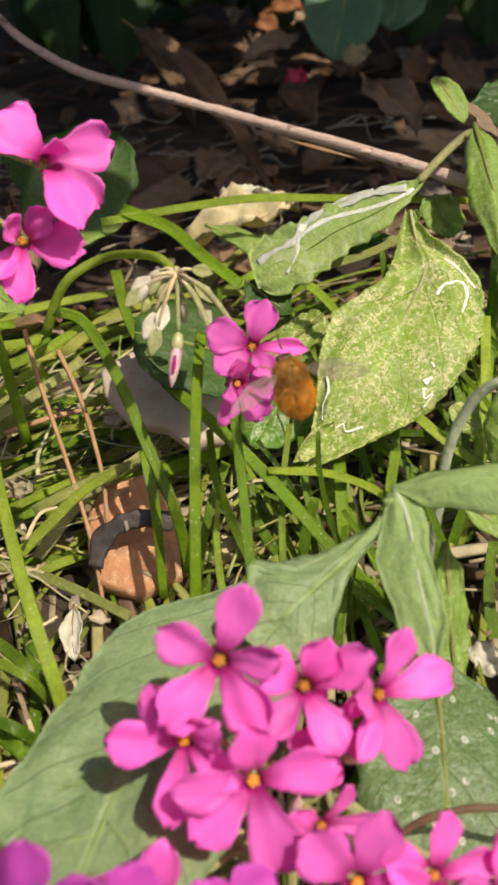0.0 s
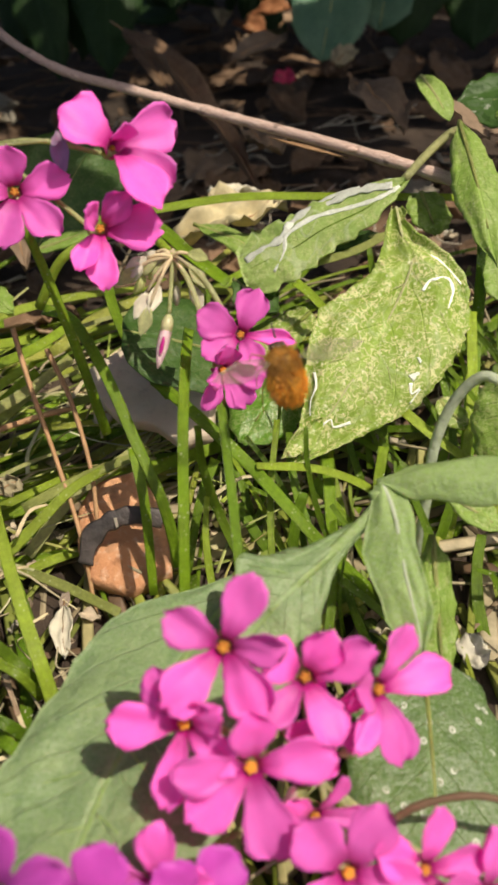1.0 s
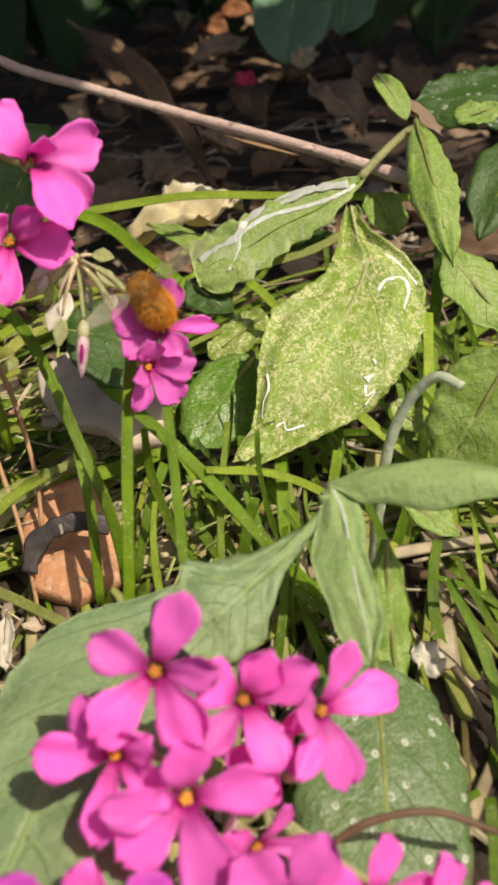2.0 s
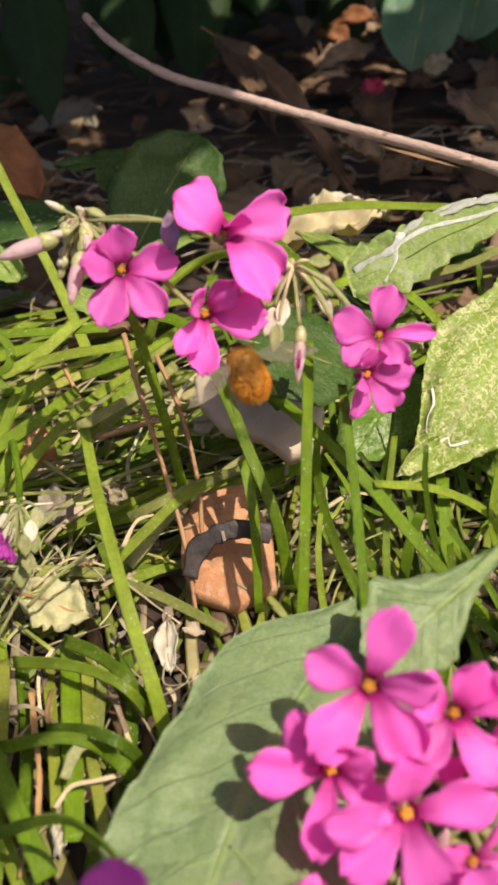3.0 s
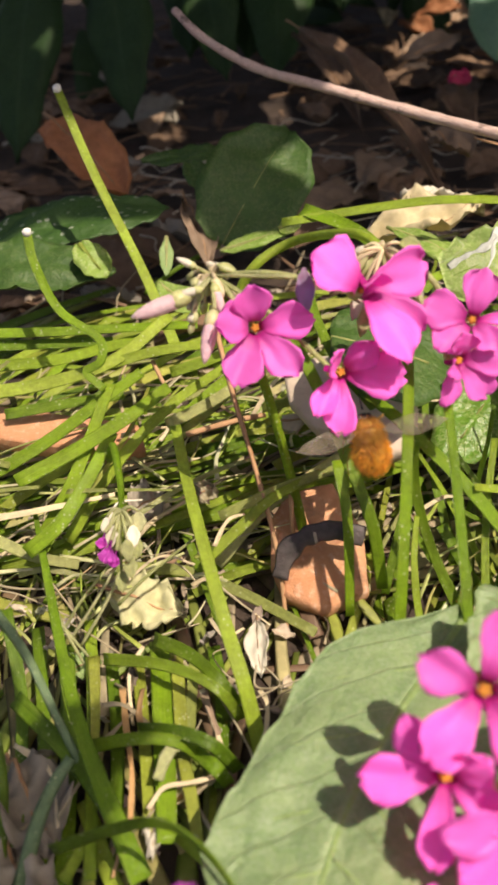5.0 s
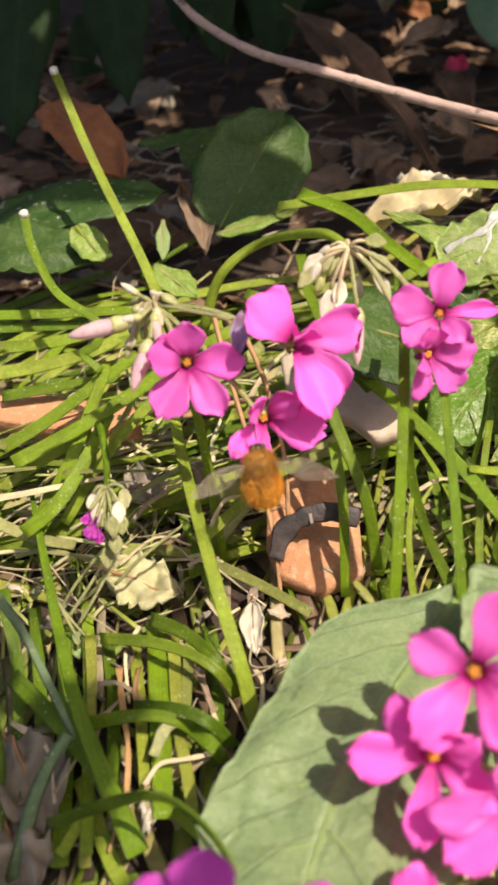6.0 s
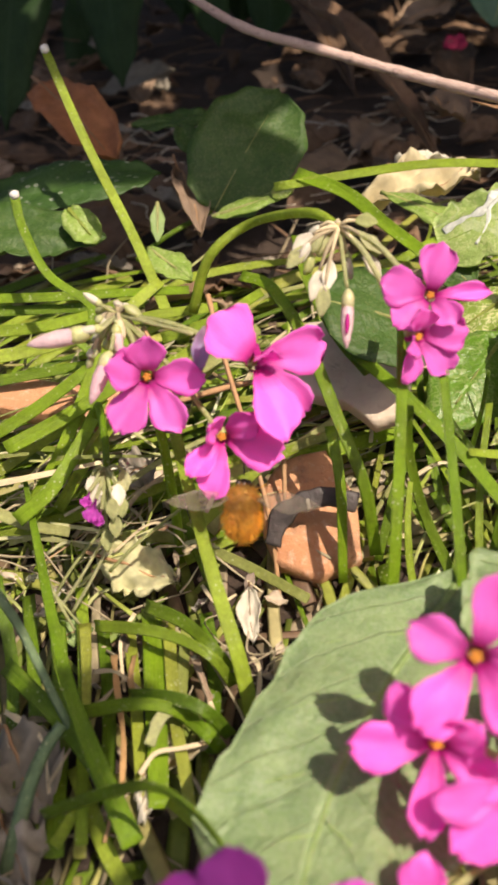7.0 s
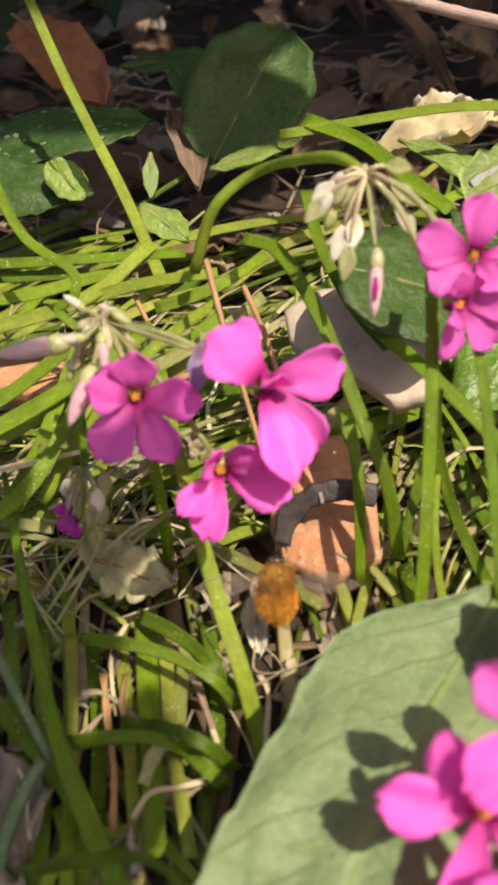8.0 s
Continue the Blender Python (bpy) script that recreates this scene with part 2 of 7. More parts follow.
def bark_material():
    n = Nodes("stick_bark")
    uv = n.add("Mapping")
    uv.inputs["Scale"].default_value = (14.0, 8.0, 1)
    n.link(n.coords("UV"), uv.inputs[0])
    grain = n.noise(5.0, 5, 0.7, vec=uv.outputs[0])
    base = n.ramp(grain, (0.25, (0.16, 0.08, 0.055)), (0.42, (0.58, 0.39, 0.31)), (0.7, (0.84, 0.68, 0.60)))
    knots = n.ramp(n.noise(230, 3), (0.58, 0.0), (0.72, 0.8))
    base = n.mix(knots, base, (0.10, 0.055, 0.035))
    n.set(n.bsdf, Base_Color=base, Roughness=0.8)
    n.bump(grain, 0.7, 0.0006)
    return n.mat


def clay_material():
    n = Nodes("terracotta")
    base = n.mix(n.ramp(n.noise(70, 5), (0.3, 0.0), (0.7, 1.0)), (0.54, 0.24, 0.11), (0.72, 0.39, 0.21))
    base = n.mix(n.ramp(n.noise(650, 4), (0.54, 0.0), (0.70, 0.45)), base, (0.74, 0.56, 0.42))
    base = n.mix(n.ramp(n.noise(140, 4), (0.58, 0.0), (0.75, 0.7)), base, (0.20, 0.11, 0.07))
    n.set(n.bsdf, Base_Color=base, Roughness=0.9)
    n.bump(n.noise(500, 6, 0.7), 0.8, 0.001)
    return n.mat


def pale_clay_material():
    n = Nodes("pale_clay")
    base = n.mix(n.ramp(n.noise(60, 5), (0.35, 0.0), (0.65, 1.0)), (0.54, 0.44, 0.32), (0.68, 0.58, 0.45))
    base = n.mix(n.ramp(n.noise(420, 4), (0.55, 0.0), (0.8, 0.6)), base, (0.38, 0.31, 0.24))
    n.set(n.bsdf, Base_Color=base, Roughness=0.9)
    n.bump(n.noise(700, 5), 0.5, 0.0005)
    return n.mat


def soil_material():
    n = Nodes("soil")
    base = n.ramp(n.noise(55, 6, 0.7), (0.25, (0.034, 0.024, 0.017)), (0.55, (0.085, 0.058, 0.04)), (0.8, (0.17, 0.12, 0.085)))
    chips = n.ramp(n.voronoi(260), (0.05, 1.0), (0.30, 0.0))
    base = n.mix(n.math("MULTIPLY", chips, n.ramp(n.noise(150, 2), (0.5, 0.0), (0.65, 0.7))), base, (0.20, 0.15, 0.11))
    n.set(n.bsdf, Base_Color=base, Roughness=0.95)
    n.bump(n.noise(240, 6, 0.75), 0.9, 0.004)
    return n.mat


def band_material():
    n = Nodes("charred_strip")
    base = n.mix(n.ramp(n.noise(160, 4), (0.35, 0.0), (0.7, 1.0)), (0.035, 0.03, 0.028), (0.12, 0.10, 0.09))
    n.set(n.bsdf, Base_Color=base, Roughness=0.6)
    n.bump(n.noise(500, 4), 0.7, 0.0006)
    return n.mat


def fur_material(name, dark, light):
    """Fine silky hair that glows where the sun shines through it."""
    n = Nodes(name)
    base = n.mix(n.ramp(n.noise(500, 3), (0.35, 0.0), (0.7, 1.0)), dark, light)
    n.bsdf.inputs["Sheen Weight"].default_value = 0.4
    return n.leafy(base, n.mix(1.0, base, (1.2, 1.1, 0.6), "MULTIPLY"), 0.5, 0.55)


def wing_material():
    n = Nodes("smoky_wing")
    n.set(n.bsdf, Base_Color=(0.30, 0.25, 0.18, 1), Roughness=0.3, Alpha=n.ramp(n.noise(300, 3), (0.3, 0.10), (0.7, 0.34)))
    return n.mat


def plain(name, colour, rough=0.5):
    n = Nodes(name)
    base = n.mix(n.ramp(n.noise(400, 3), (0.3, 0.0), (0.7, 1.0)), tuple(c * 0.75 for c in colour), tuple(min(1, c * 1.2) for c in colour))
    n.set(n.bsdf, Base_Color=base, Roughness=rough)
    return n.mat


M_THATCH = thatch_material("thatch", ((0.0, (0.15, 0.24, 0.03)), (0.25, (0.32, 0.37, 0.06)), (0.45, (0.44, 0.40, 0.14)), (0.6, (0.60, 0.52, 0.32)), (0.8, (0.20, 0.12, 0.07)), (1.0, (0.24, 0.33, 0.05))))
M_FINE = thatch_material("fine_stem", ((0.0, (0.50, 0.56, 0.16)), (0.25, (0.66, 0.66, 0.34)), (0.45, (0.76, 0.66, 0.42)), (0.6, (0.36, 0.48, 0.06)), (0.8, (0.56, 0.38, 0.20)), (1.0, (0.72, 0.74, 0.46))))
M_FLAKES = thatch_material("leaf_flakes", ((0.0, (0.30, 0.18, 0.10)), (0.3, (0.66, 0.58, 0.42)), (0.5, (0.42, 0.30, 0.20)), (0.7, (0.74, 0.70, 0.56)), (0.85, (0.20, 0.13, 0.09)), (1.0, (0.46, 0.48, 0.30))))
M_BARK, M_CLAY, M_PALE_CLAY, M_SOIL, M_BAND = bark_material(), clay_material(), pale_clay_material(), soil_material(), band_material()
M_FUR = fur_material("golden_fur", (0.62, 0.32, 0.02), (0.92, 0.58, 0.07))
M_FUR_DARK = fur_material("brown_fur", (0.40, 0.20, 0.02), (0.74, 0.45, 0.08))
M_WING = wing_material()
M_FLY_DARK = plain("fly_dark", (0.03, 0.02, 0.015), 0.35)
M_CUT = plain("cut_tip", (0.75, 0.74, 0.66), 0.6)
M_TRAIL = dry_material("mine_track", (0.80, 0.86, 0.70), (0.90, 0.93, 0.84), 0.02, grain=900.0)
M_RED = plain("fallen_petal", (0.55, 0.03, 0.10), 0.6)


# ---- building ----
def thing(name, at, label, category, group=""):
    """An Empty that carries the parts of one thing."""
    ob = new(name)
    ob.location = at
    ob.empty_display_size = 0.01
    return tagged(ob, label, category, group)


def finish(bm, smooth=True):
    if smooth:
        for f in bm.faces:
            f.smooth = True
    return bm


def part(name, bm, material, parent=None, label="", local=None):
    """Links a bmesh as one mesh object, under a thing or a part. Without a local pose its points are in world space."""
    data = bm
    if not isinstance(bm, bpy.types.Mesh):
        data = bpy.data.meshes.new(name)
        bm.to_mesh(data)
        bm.free()
        data.materials.append(material)
    ob = new(name, data)
    if parent is not None:
        ob.parent = parent
        if local is None:
            at = Vector()
            up = parent
            while up is not None:
                at += up.location
                up = up.parent
            ob.location = -at
        else:
            ob.matrix_basis = local
    if label:
        ob["label"] = label
    return ob


def spline(points, steps):
    """A smooth line through a few points."""
    p = [Vector(q) for q in points]
    p = [p[0] * 2 - p[1]] + p + [p[-1] * 2 - p[-2]]
    out = []
    for k in range(1, len(p) - 2):
        a, b, c, d = p[k - 1 : k + 3]
        for s in range(steps):
            t = s / steps
            out.append(0.5 * (2 * b + (c - a) * t + (2 * a - 5 * b + 4 * c - d) * t * t + (3 * b - a - 3 * c + d) * t**3))
    out.append(p[-2])
    return out


def tube(points, r0, r1=None, sides=8, flat=1.0, steps=6, bm=None, ridge=0.0, facing=None, wobble=0.0, channel=0.0):
    """A tapering stalk swept along a smooth line; flat squeezes it across, ridge grooves it, facing turns its flat side, channel folds that side to a gutter."""
    bm = bm or bmesh.new()
    uv = bm.loops.layers.uv.verify()
    r1 = r0 if r1 is None else r1
    line = spline(points, steps)
    side = None
    rings = []
    for k, c in enumerate(line):
        way = (line[min(k + 1, len(line) - 1)] - line[max(k - 1, 0)]).normalized()
        if side is None:
            side = way.cross(Vector(facing) if facing else Vector((0.3, -0.74, 0.67)))
            if side.length < 1e-4:
                side = way.orthogonal()
        side = (side - way * side.dot(way)).normalized()
        over = way.cross(side)
        f = k / (len(line) - 1)
        r = r0 + (r1 - r0) * f
        if wobble:
            r *= 1 + wobble * noise.noise(c * 400)
        ring = []
        for s in range(sides):
            a = 2 * math.pi * s / sides
            rr = r * (1 - ridge * (s % 2))
            ring.append(bm.verts.new(c + side * (math.cos(a) * rr) + over * (math.sin(a) * rr * flat - channel * rr * math.cos(a) ** 2)))
        rings.append(ring)
    for k in range(len(rings) - 1):
        for s in range(sides):
            f = bm.faces.new((rings[k][s], rings[k][(s + 1) % sides], rings[k + 1][(s + 1) % sides], rings[k + 1][s]))
            for loop, (uu, vv) in zip(f.loops, ((k, s), (k, s + 1), (k + 1, s + 1), (k + 1, s))):
                loop[uv].uv = (uu / (len(rings) - 1), vv / sides)
    bm.faces.new(rings[0][::-1])
    bm.faces.new(rings[-1])
    return finish(bm)


def curve_of(stops, x):
    """Smooth interpolation in pairs of (place, value)."""
    for (a, va), (b, vb) in zip(stops, stops[1:]):
        if x <= b:
            t = min(1, max(0, (x - a) / (b - a)))
            t = t * t * (3 - 2 * t)
            return va + (vb - va) * t
    return stops[-1][1]


OVATE = ((0, 0.06), (0.12, 0.45), (0.4, 1.0), (0.7, 0.85), (0.93, 0.3), (1.0, 0.02))
LANCE = ((0, 0.10), (0.2, 0.7), (0.5, 1.0), (0.8, 0.6), (1.0, 0.02))
WIDE = ((0, 0.2), (0.1, 0.75), (0.35, 1.0), (0.7, 0.92), (0.9, 0.55), (1.0, 0.04))
ROUND = ((0, 0.35), (0.08, 0.72), (0.3, 1.0), (0.65, 1.0), (0.88, 0.66), (1.0, 0.12))
SPOON = ((0, 0.10), (0.35, 0.22), (0.5, 0.6), (0.75, 1.0), (0.92, 0.75), (1.0, 0.10))


def blade(base, tip, facing, width, shape=OVATE, bend=0.0, cup=0.0, wave=0.0, teeth=0, tooth=0.0, nu=30, nv=12, thick=0.0003, seed=0, roll=0.0, side_bend=0.0, bm=None, other=None):
    """A leaf blade with two faces and an edge. bend bows it along its length, cup across; teeth notch its rim; wave crumples it; roll curls its tip."""
    bm = bm or bmesh.new()
    uv = bm.loops.layers.uv.verify()
    base, tip = Vector(base), Vector(tip)
    axis = tip - base
    length = axis.length
    way = axis.normalized()
    up = Vector(facing)
    up = (up - way * up.dot(way)).normalized()
    side = way.cross(up)
    rows = []
    for layer in (0, 1):
        grid = []
        for i in range(nu + 1):
            u = i / nu
            c = base + axis * u + up * (bend * length * math.sin(math.pi * u)) + side * (side_bend * length * math.sin(math.pi * u))
            if roll and u > 0.75:
                k = (u - 0.75) / 0.25
                c += up * (roll * length * k * k) - way * (abs(roll) * 0.6 * length * k * k)
            line = []
            for j in range(nv + 1):
                v = 2 * j / nv - 1
                w = width / 2 * curve_of(other if other and v > 0 else shape, u)
                if teeth:
                    saw = (u * teeth + 0.35 * noise.noise(Vector((u * 9 + seed, v, 3.0)))) % 1.0
                    w *= 1 - tooth * abs(v) ** 3 * (saw if saw < 0.8 else (1 - saw) * 4) * (1 + 0.5 * noise.noise(Vector((u * 5, seed, 0))))
                p = c + side * (w * v) + up * (cup * width * v * v * curve_of(shape, u))
                if wave:
                    p += up * (wave * noise.noise(Vector((u * 4.0, v * 2.2, seed * 3.7))) + wave * 0.6 * abs(v) * noise.noise(Vector((u * 11.0, v * 3, seed * 1.3 + 9))))
                if layer:
                    p -= up * thick
                line.append(bm.verts.new(p))
            grid.append(line)
        rows.append(grid)

    def face(verts, marks):
        f = bm.faces.new(verts)
        for loop, (a, b) in zip(f.loops, marks):
            loop[uv].uv = (a / nu, b / nv)

    for i in range(nu):
        for j in range(nv):
            m = ((i, j), (i, j + 1), (i + 1, j + 1), (i + 1, j))
            face([rows[0][a][b] for a, b in m], m)
            face([rows[1][a][b] for a, b in m[::-1]], m[::-1])
        for j in (0, nv):
            q = (rows[0][i][j], rows[0][i + 1][j], rows[1][i + 1][j], rows[1][i][j])
            face(q if j == 0 else q[::-1], ((i, j),) * 4)
    for i in (0, nu):
        for j in range(nv):
            q = (rows[0][i][j + 1], rows[0][i][j], rows[1][i][j], rows[1][i][j + 1])
            face(q if i == 0 else q[::-1], ((i, j),) * 4)
    return finish(bm)


def blob(at, size, way=(0, 0, 1), rough=0.1, rings=8, sides=10, bm=None, seed=0.0):
    """A lumpy egg: size across and along the given way."""
    bm = bm or bmesh.new()
    turn = Vector(way).to_track_quat("Z", "Y").to_matrix()
    grid = []
    for i in range(rings + 1):
        a = math.pi * i / rings
        line = []
        for s in range(sides):
            b = 2 * math.pi * s / sides
            d = Vector((math.sin(a) * math.cos(b), math.sin(a) * math.sin(b), math.cos(a)))
            k = 1 + rough * noise.noise(d * 2.3 + Vector((seed, seed, seed)))
            line.append(d * k)
        grid.append(line)
    verts = [[bm.verts.new(Vector(at) + turn @ Vector((d.x * size[0], d.y * size[1], d.z * size[2]))) for d in line] for line in grid[1:-1]]
    top = bm.verts.new(Vector(at) + turn @ Vector((0, 0, size[2])))
    low = bm.verts.new(Vector(at) - turn @ Vector((0, 0, size[2])))
    for a, b in zip(verts, verts[1:]):
        for s in range(sides):
            bm.faces.new((a[s], b[s], b[(s + 1) % sides], a[(s + 1) % sides]))
    for s in range(sides):
        bm.faces.new((top, verts[0][s], verts[0][(s + 1) % sides]))
        bm.faces.new((low, verts[-1][(s + 1) % sides], verts[-1][s]))
    return finish(bm)


def toward(at, way, spin=0.0):
    """A pose whose z looks along way, and whose y is as near to the world's up as it can be, then turned by spin degrees clockwise as seen from before it."""
    z = Vector(way).normalized()
    x = Vector((0, 0.68, 0.73)).cross(z).normalized()
    y = z.cross(x)
    m = Matrix((x, y, z)).transposed().to_4x4()
    return Matrix.Translation(at) @ m @ pose(0, 0, 0, 0, 0, -spin)


# ---- ground ----
def ground_height(x, y):
    far = min(1.0, max(0.0, (y - 0.22) / 0.2))
    near = max(0.0, 1 - (abs(x) + abs(y)) / 3)
    return -0.004 - 0.012 * far + near * (0.0035 * noise.noise(Vector((x * 28, y * 28, 0))) + 0.0018 * noise.noise(Vector((x * 95, y * 95, 4))))


def build_ground():
    bm = bmesh.new()
    xs = [-60, -15, -4, -1.5, -0.8] + [-0.5 + 0.008 * k for k in range(126)] + [0.8, 1.5, 4, 15, 60]
    ys = [-60, -15, -4, -1.5, -0.6] + [-0.25 + 0.008 * k for k in range(150)] + [1.4, 2.5, 6, 20, 60]
    grid = [[bm.verts.new((x, y, ground_height(x, y))) for x in xs] for y in ys]
    for a, b in zip(grid, grid[1:]):
        for k in range(len(xs) - 1):
            bm.faces.new((a[k], a[k + 1], b[k + 1], b[k]))
    ob = part("ground", finish(bm), M_SOIL)
    tagged(ob, "dark crumbly soil under leaf litter and stalks", "ground", kind="structure")


build_ground()


# ---- flowers ----
def petal_mesh(name, length, width, seed, material):
    """One wedge-shaped petal, rounded and slightly notched at its end, that rises from the throat and spreads."""
    bm = bmesh.new()
    uv = bm.loops.layers.uv.verify()
    nu, nv = 14, 10
    shape = ((0, 0.22), (0.2, 0.30), (0.4, 0.60), (0.62, 0.92), (0.78, 1.0), (0.91, 0.82), (1.0, 0.42))
    rows = []
    for layer in (0, 1):
        grid = []
        for i in range(nu + 1):
            u = i / nu
            line = []
            for j in range(nv + 1):
                v = 2 * j / nv - 1
                w = width / 2 * curve_of(shape, u)
                reach = length * (0.35 * u if u < 0.2 else 0.07 + 0.93 * (u - 0.2) / 0.8)
                reach *= 1 - 0.10 * abs(v) ** 2.5 * u - 0.04 * math.exp(-((v * 4) ** 2)) * u**6
                f = max(0.0, (u - 0.2) / 0.8)
                rise = length * (-0.26 + 1.3 * min(u, 0.2) + 0.40 * f - 0.20 * f * f)
                p = Vector((w * v, reach, rise + 0.13 * width * v * v * curve_of(shape, u)))
                p.z += 0.13 * length * noise.noise(Vector((u * 2.4, v * 1.6, seed * 5.1))) * u
                p.z += 0.16 * width * v**4 * u * noise.noise(Vector((v * 2, u * 3, seed * 3.3)))
                p.x += 0.08 * length * noise.noise(Vector((u * 2, seed * 7.7, 2))) * u
                p.y += 0.07 * length * noise.noise(Vector((v * 2.2, seed * 4.1, 7))) * u * u
                line.append(bm.verts.new(p - Vector((0, 0, 0.00016 * layer))))
            grid.append(line)
        rows.append(grid)

    def face(verts, marks):
        f = bm.faces.new(verts)
        for loop, (a, b) in zip(f.loops, marks):
            loop[uv].uv = (a / nu, b / nv)

    for i in range(nu):
        for j in range(nv):
            m = ((i, j), (i, j + 1), (i + 1, j + 1), (i + 1, j))
            face([rows[0][a][b] for a, b in m[::-1]], m[::-1])
            face([rows[1][a][b] for a, b in m], m)
        for j in (0, nv):
            face((rows[0][i][j], rows[0][i + 1][j], rows[1][i + 1][j], rows[1][i][j]), ((i, j),) * 4)
    for j in range(nv):
        face((rows[0][nu][j], rows[0][nu][j + 1], rows[1][nu][j + 1], rows[1][nu][j]), ((nu, j),) * 4)
    bmesh.ops.recalc_face_normals(bm, faces=bm.faces)
    finish(bm)
    data = bpy.data.meshes.new(name)
    bm.to_mesh(data)
    bm.free()
    data.materials.append(material)
    return data


PETALS = [petal_mesh("petal", 0.0094, 0.0063 + 0.0003 * k, k, M_PETAL) for k in range(6)]
PETALS_NEAR = [petal_mesh("petal", 0.0098, 0.0076 + 0.0005 * k, k + 9, M_PETAL_NEAR) for k in range(3)]


def centre_mesh():
    bm = bmesh.new()
    for k in range(5):
        a = 2 * math.pi * (k + 0.5) / 5
        blob((0.0005 * math.cos(a), 0.0005 * math.sin(a), 0.0001), (0.00036, 0.00036, 0.0007), rings=5, sides=6, bm=bm)
    blob((0, 0, -0.0002), (0.0006, 0.0006, 0.0009), rings=5, sides=6, bm=bm)
    data = bpy.data.meshes.new("throat")
    bm.to_mesh(data)
    bm.free()
    data.materials.append(M_ANTHER)
    return data


ANTHERS = centre_mesh()


def calyx_bm():
    """The green cup behind the petals, with five narrow sepals."""
    bm = blob((0, 0, -0.0036), (0.0013, 0.0013, 0.0020), rings=6, sides=8)
    for k in range(5):
        a = 2 * math.pi * (k + 0.5) / 5
        d = Vector((math.cos(a), math.sin(a), 0))
        blade(d * 0.0006 + Vector((0, 0, -0.005)), d * 0.0022 + Vector((0, 0, -0.0008)), d, 0.0014, LANCE, nu=5, nv=3, thick=0.0001, bm=bm)
    return bm


CALYX = bpy.data.meshes.new("flower")
_bm = calyx_bm()
_bm.to_mesh(CALYX)
_bm.free()
CALYX.materials.append(M_CALYX)


def flower(parent, at, way, size, petals, near=False, deep=False):
    """A five-petalled flower: calyx, petals and anthers. petals: way round in degrees, degrees bent back, breadth and length of each."""
    ob = part("flower", CALYX, None, parent, local=Matrix.Translation(-parent.location) @ toward(at, way) @ Matrix.Scale(size, 4))
    meshes = PETALS_NEAR if near else PETALS
    for angle, fold, wide, long in petals:
        m = pose(0, 0, 0, 0, 0, -angle + random.uniform(-3, 3)) @ pose(0, 0.0006, 0, -fold + random.uniform(-4, 4), random.uniform(-12, 12), 0)
        part("petal", meshes[random.randrange(len(meshes))], None, ob, local=m @ Matrix.Diagonal((wide, long, 1, 1)))
    part("throat", ANTHERS, None, ob, "orange-yellow throat", local=Matrix.Translation((0, 0, -0.0014)) @ Matrix.Scale(0.6, 4) if deep else Matrix.Identity(4))
    return ob


def ring(spin, wide=1.0, long=1.0):
    """Five even petals."""
    return [(spin + 72 * k, 0, wide * random.uniform(0.88, 1.08), long * random.uniform(0.9, 1.05)) for k in range(5)]


def spindle(line, radii, sides=10, bm=None):
    """A pointed body along a straight or bent line, with a radius at each point."""
    bm = bm or bmesh.new()
    rings = []
    for k, (p, r) in enumerate(zip(line, radii)):
        way = (Vector(line[min(k + 1, len(line) - 1)]) - Vector(line[max(k - 1, 0)])).normalized()
        x = way.cross(Vector((0.2, -0.7, 0.68))).normalized()
        y = way.cross(x)
        rings.append([bm.verts.new(Vector(p) + (x * math.cos(2 * math.pi * q / sides) + y * math.sin(2 * math.pi * q / sides)) * r * (1 + 0.06 * math.sin(q * 2.6 + k))) for q in range(sides)])
    for a, b in zip(rings, rings[1:]):
        for q in range(sides):
            bm.faces.new((a[q], a[(q + 1) % sides], b[(q + 1) % sides], b[q]))
    bm.faces.new(rings[0][::-1])
    bm.faces.new(rings[-1])
    return finish(bm)


def bud(parent, at, way, length, name="bud", material=None, fat=1.0):
    """A closed flower: folded petals that taper to a point, in a cup of pale sepals."""
    w, c = Vector(way).normalized(), Vector(at)
    line = [c + w * length * f for f in (-0.42, -0.2, 0.0, 0.2, 0.38, 0.5)]
    ob = part(name, spindle(line, [length * r * fat for r in (0.09, 0.13, 0.14, 0.12, 0.075, 0.015)]), material or M_BUD, parent)
    cup = [c + w * length * f for f in (-0.52, -0.46, -0.37, -0.27, -0.18)]
    part("calyx", spindle(cup, [length * r * fat for r in (0.04, 0.10, 0.14, 0.145, 0.12)]), M_CALYX, ob, "pale green calyx")
    return ob


def pedicel(parent, a, b, r=0.00045, sag=0.0):
    a, b = Vector(a), Vector(b)
    mid = (a + b) / 2 + Vector((0, 0, sag))
    return part("pedicel", tube((a, mid, b), r, r * 0.9, 6, steps=5), M_CALYX, parent)


UMBEL = "clumps of pink flowers"


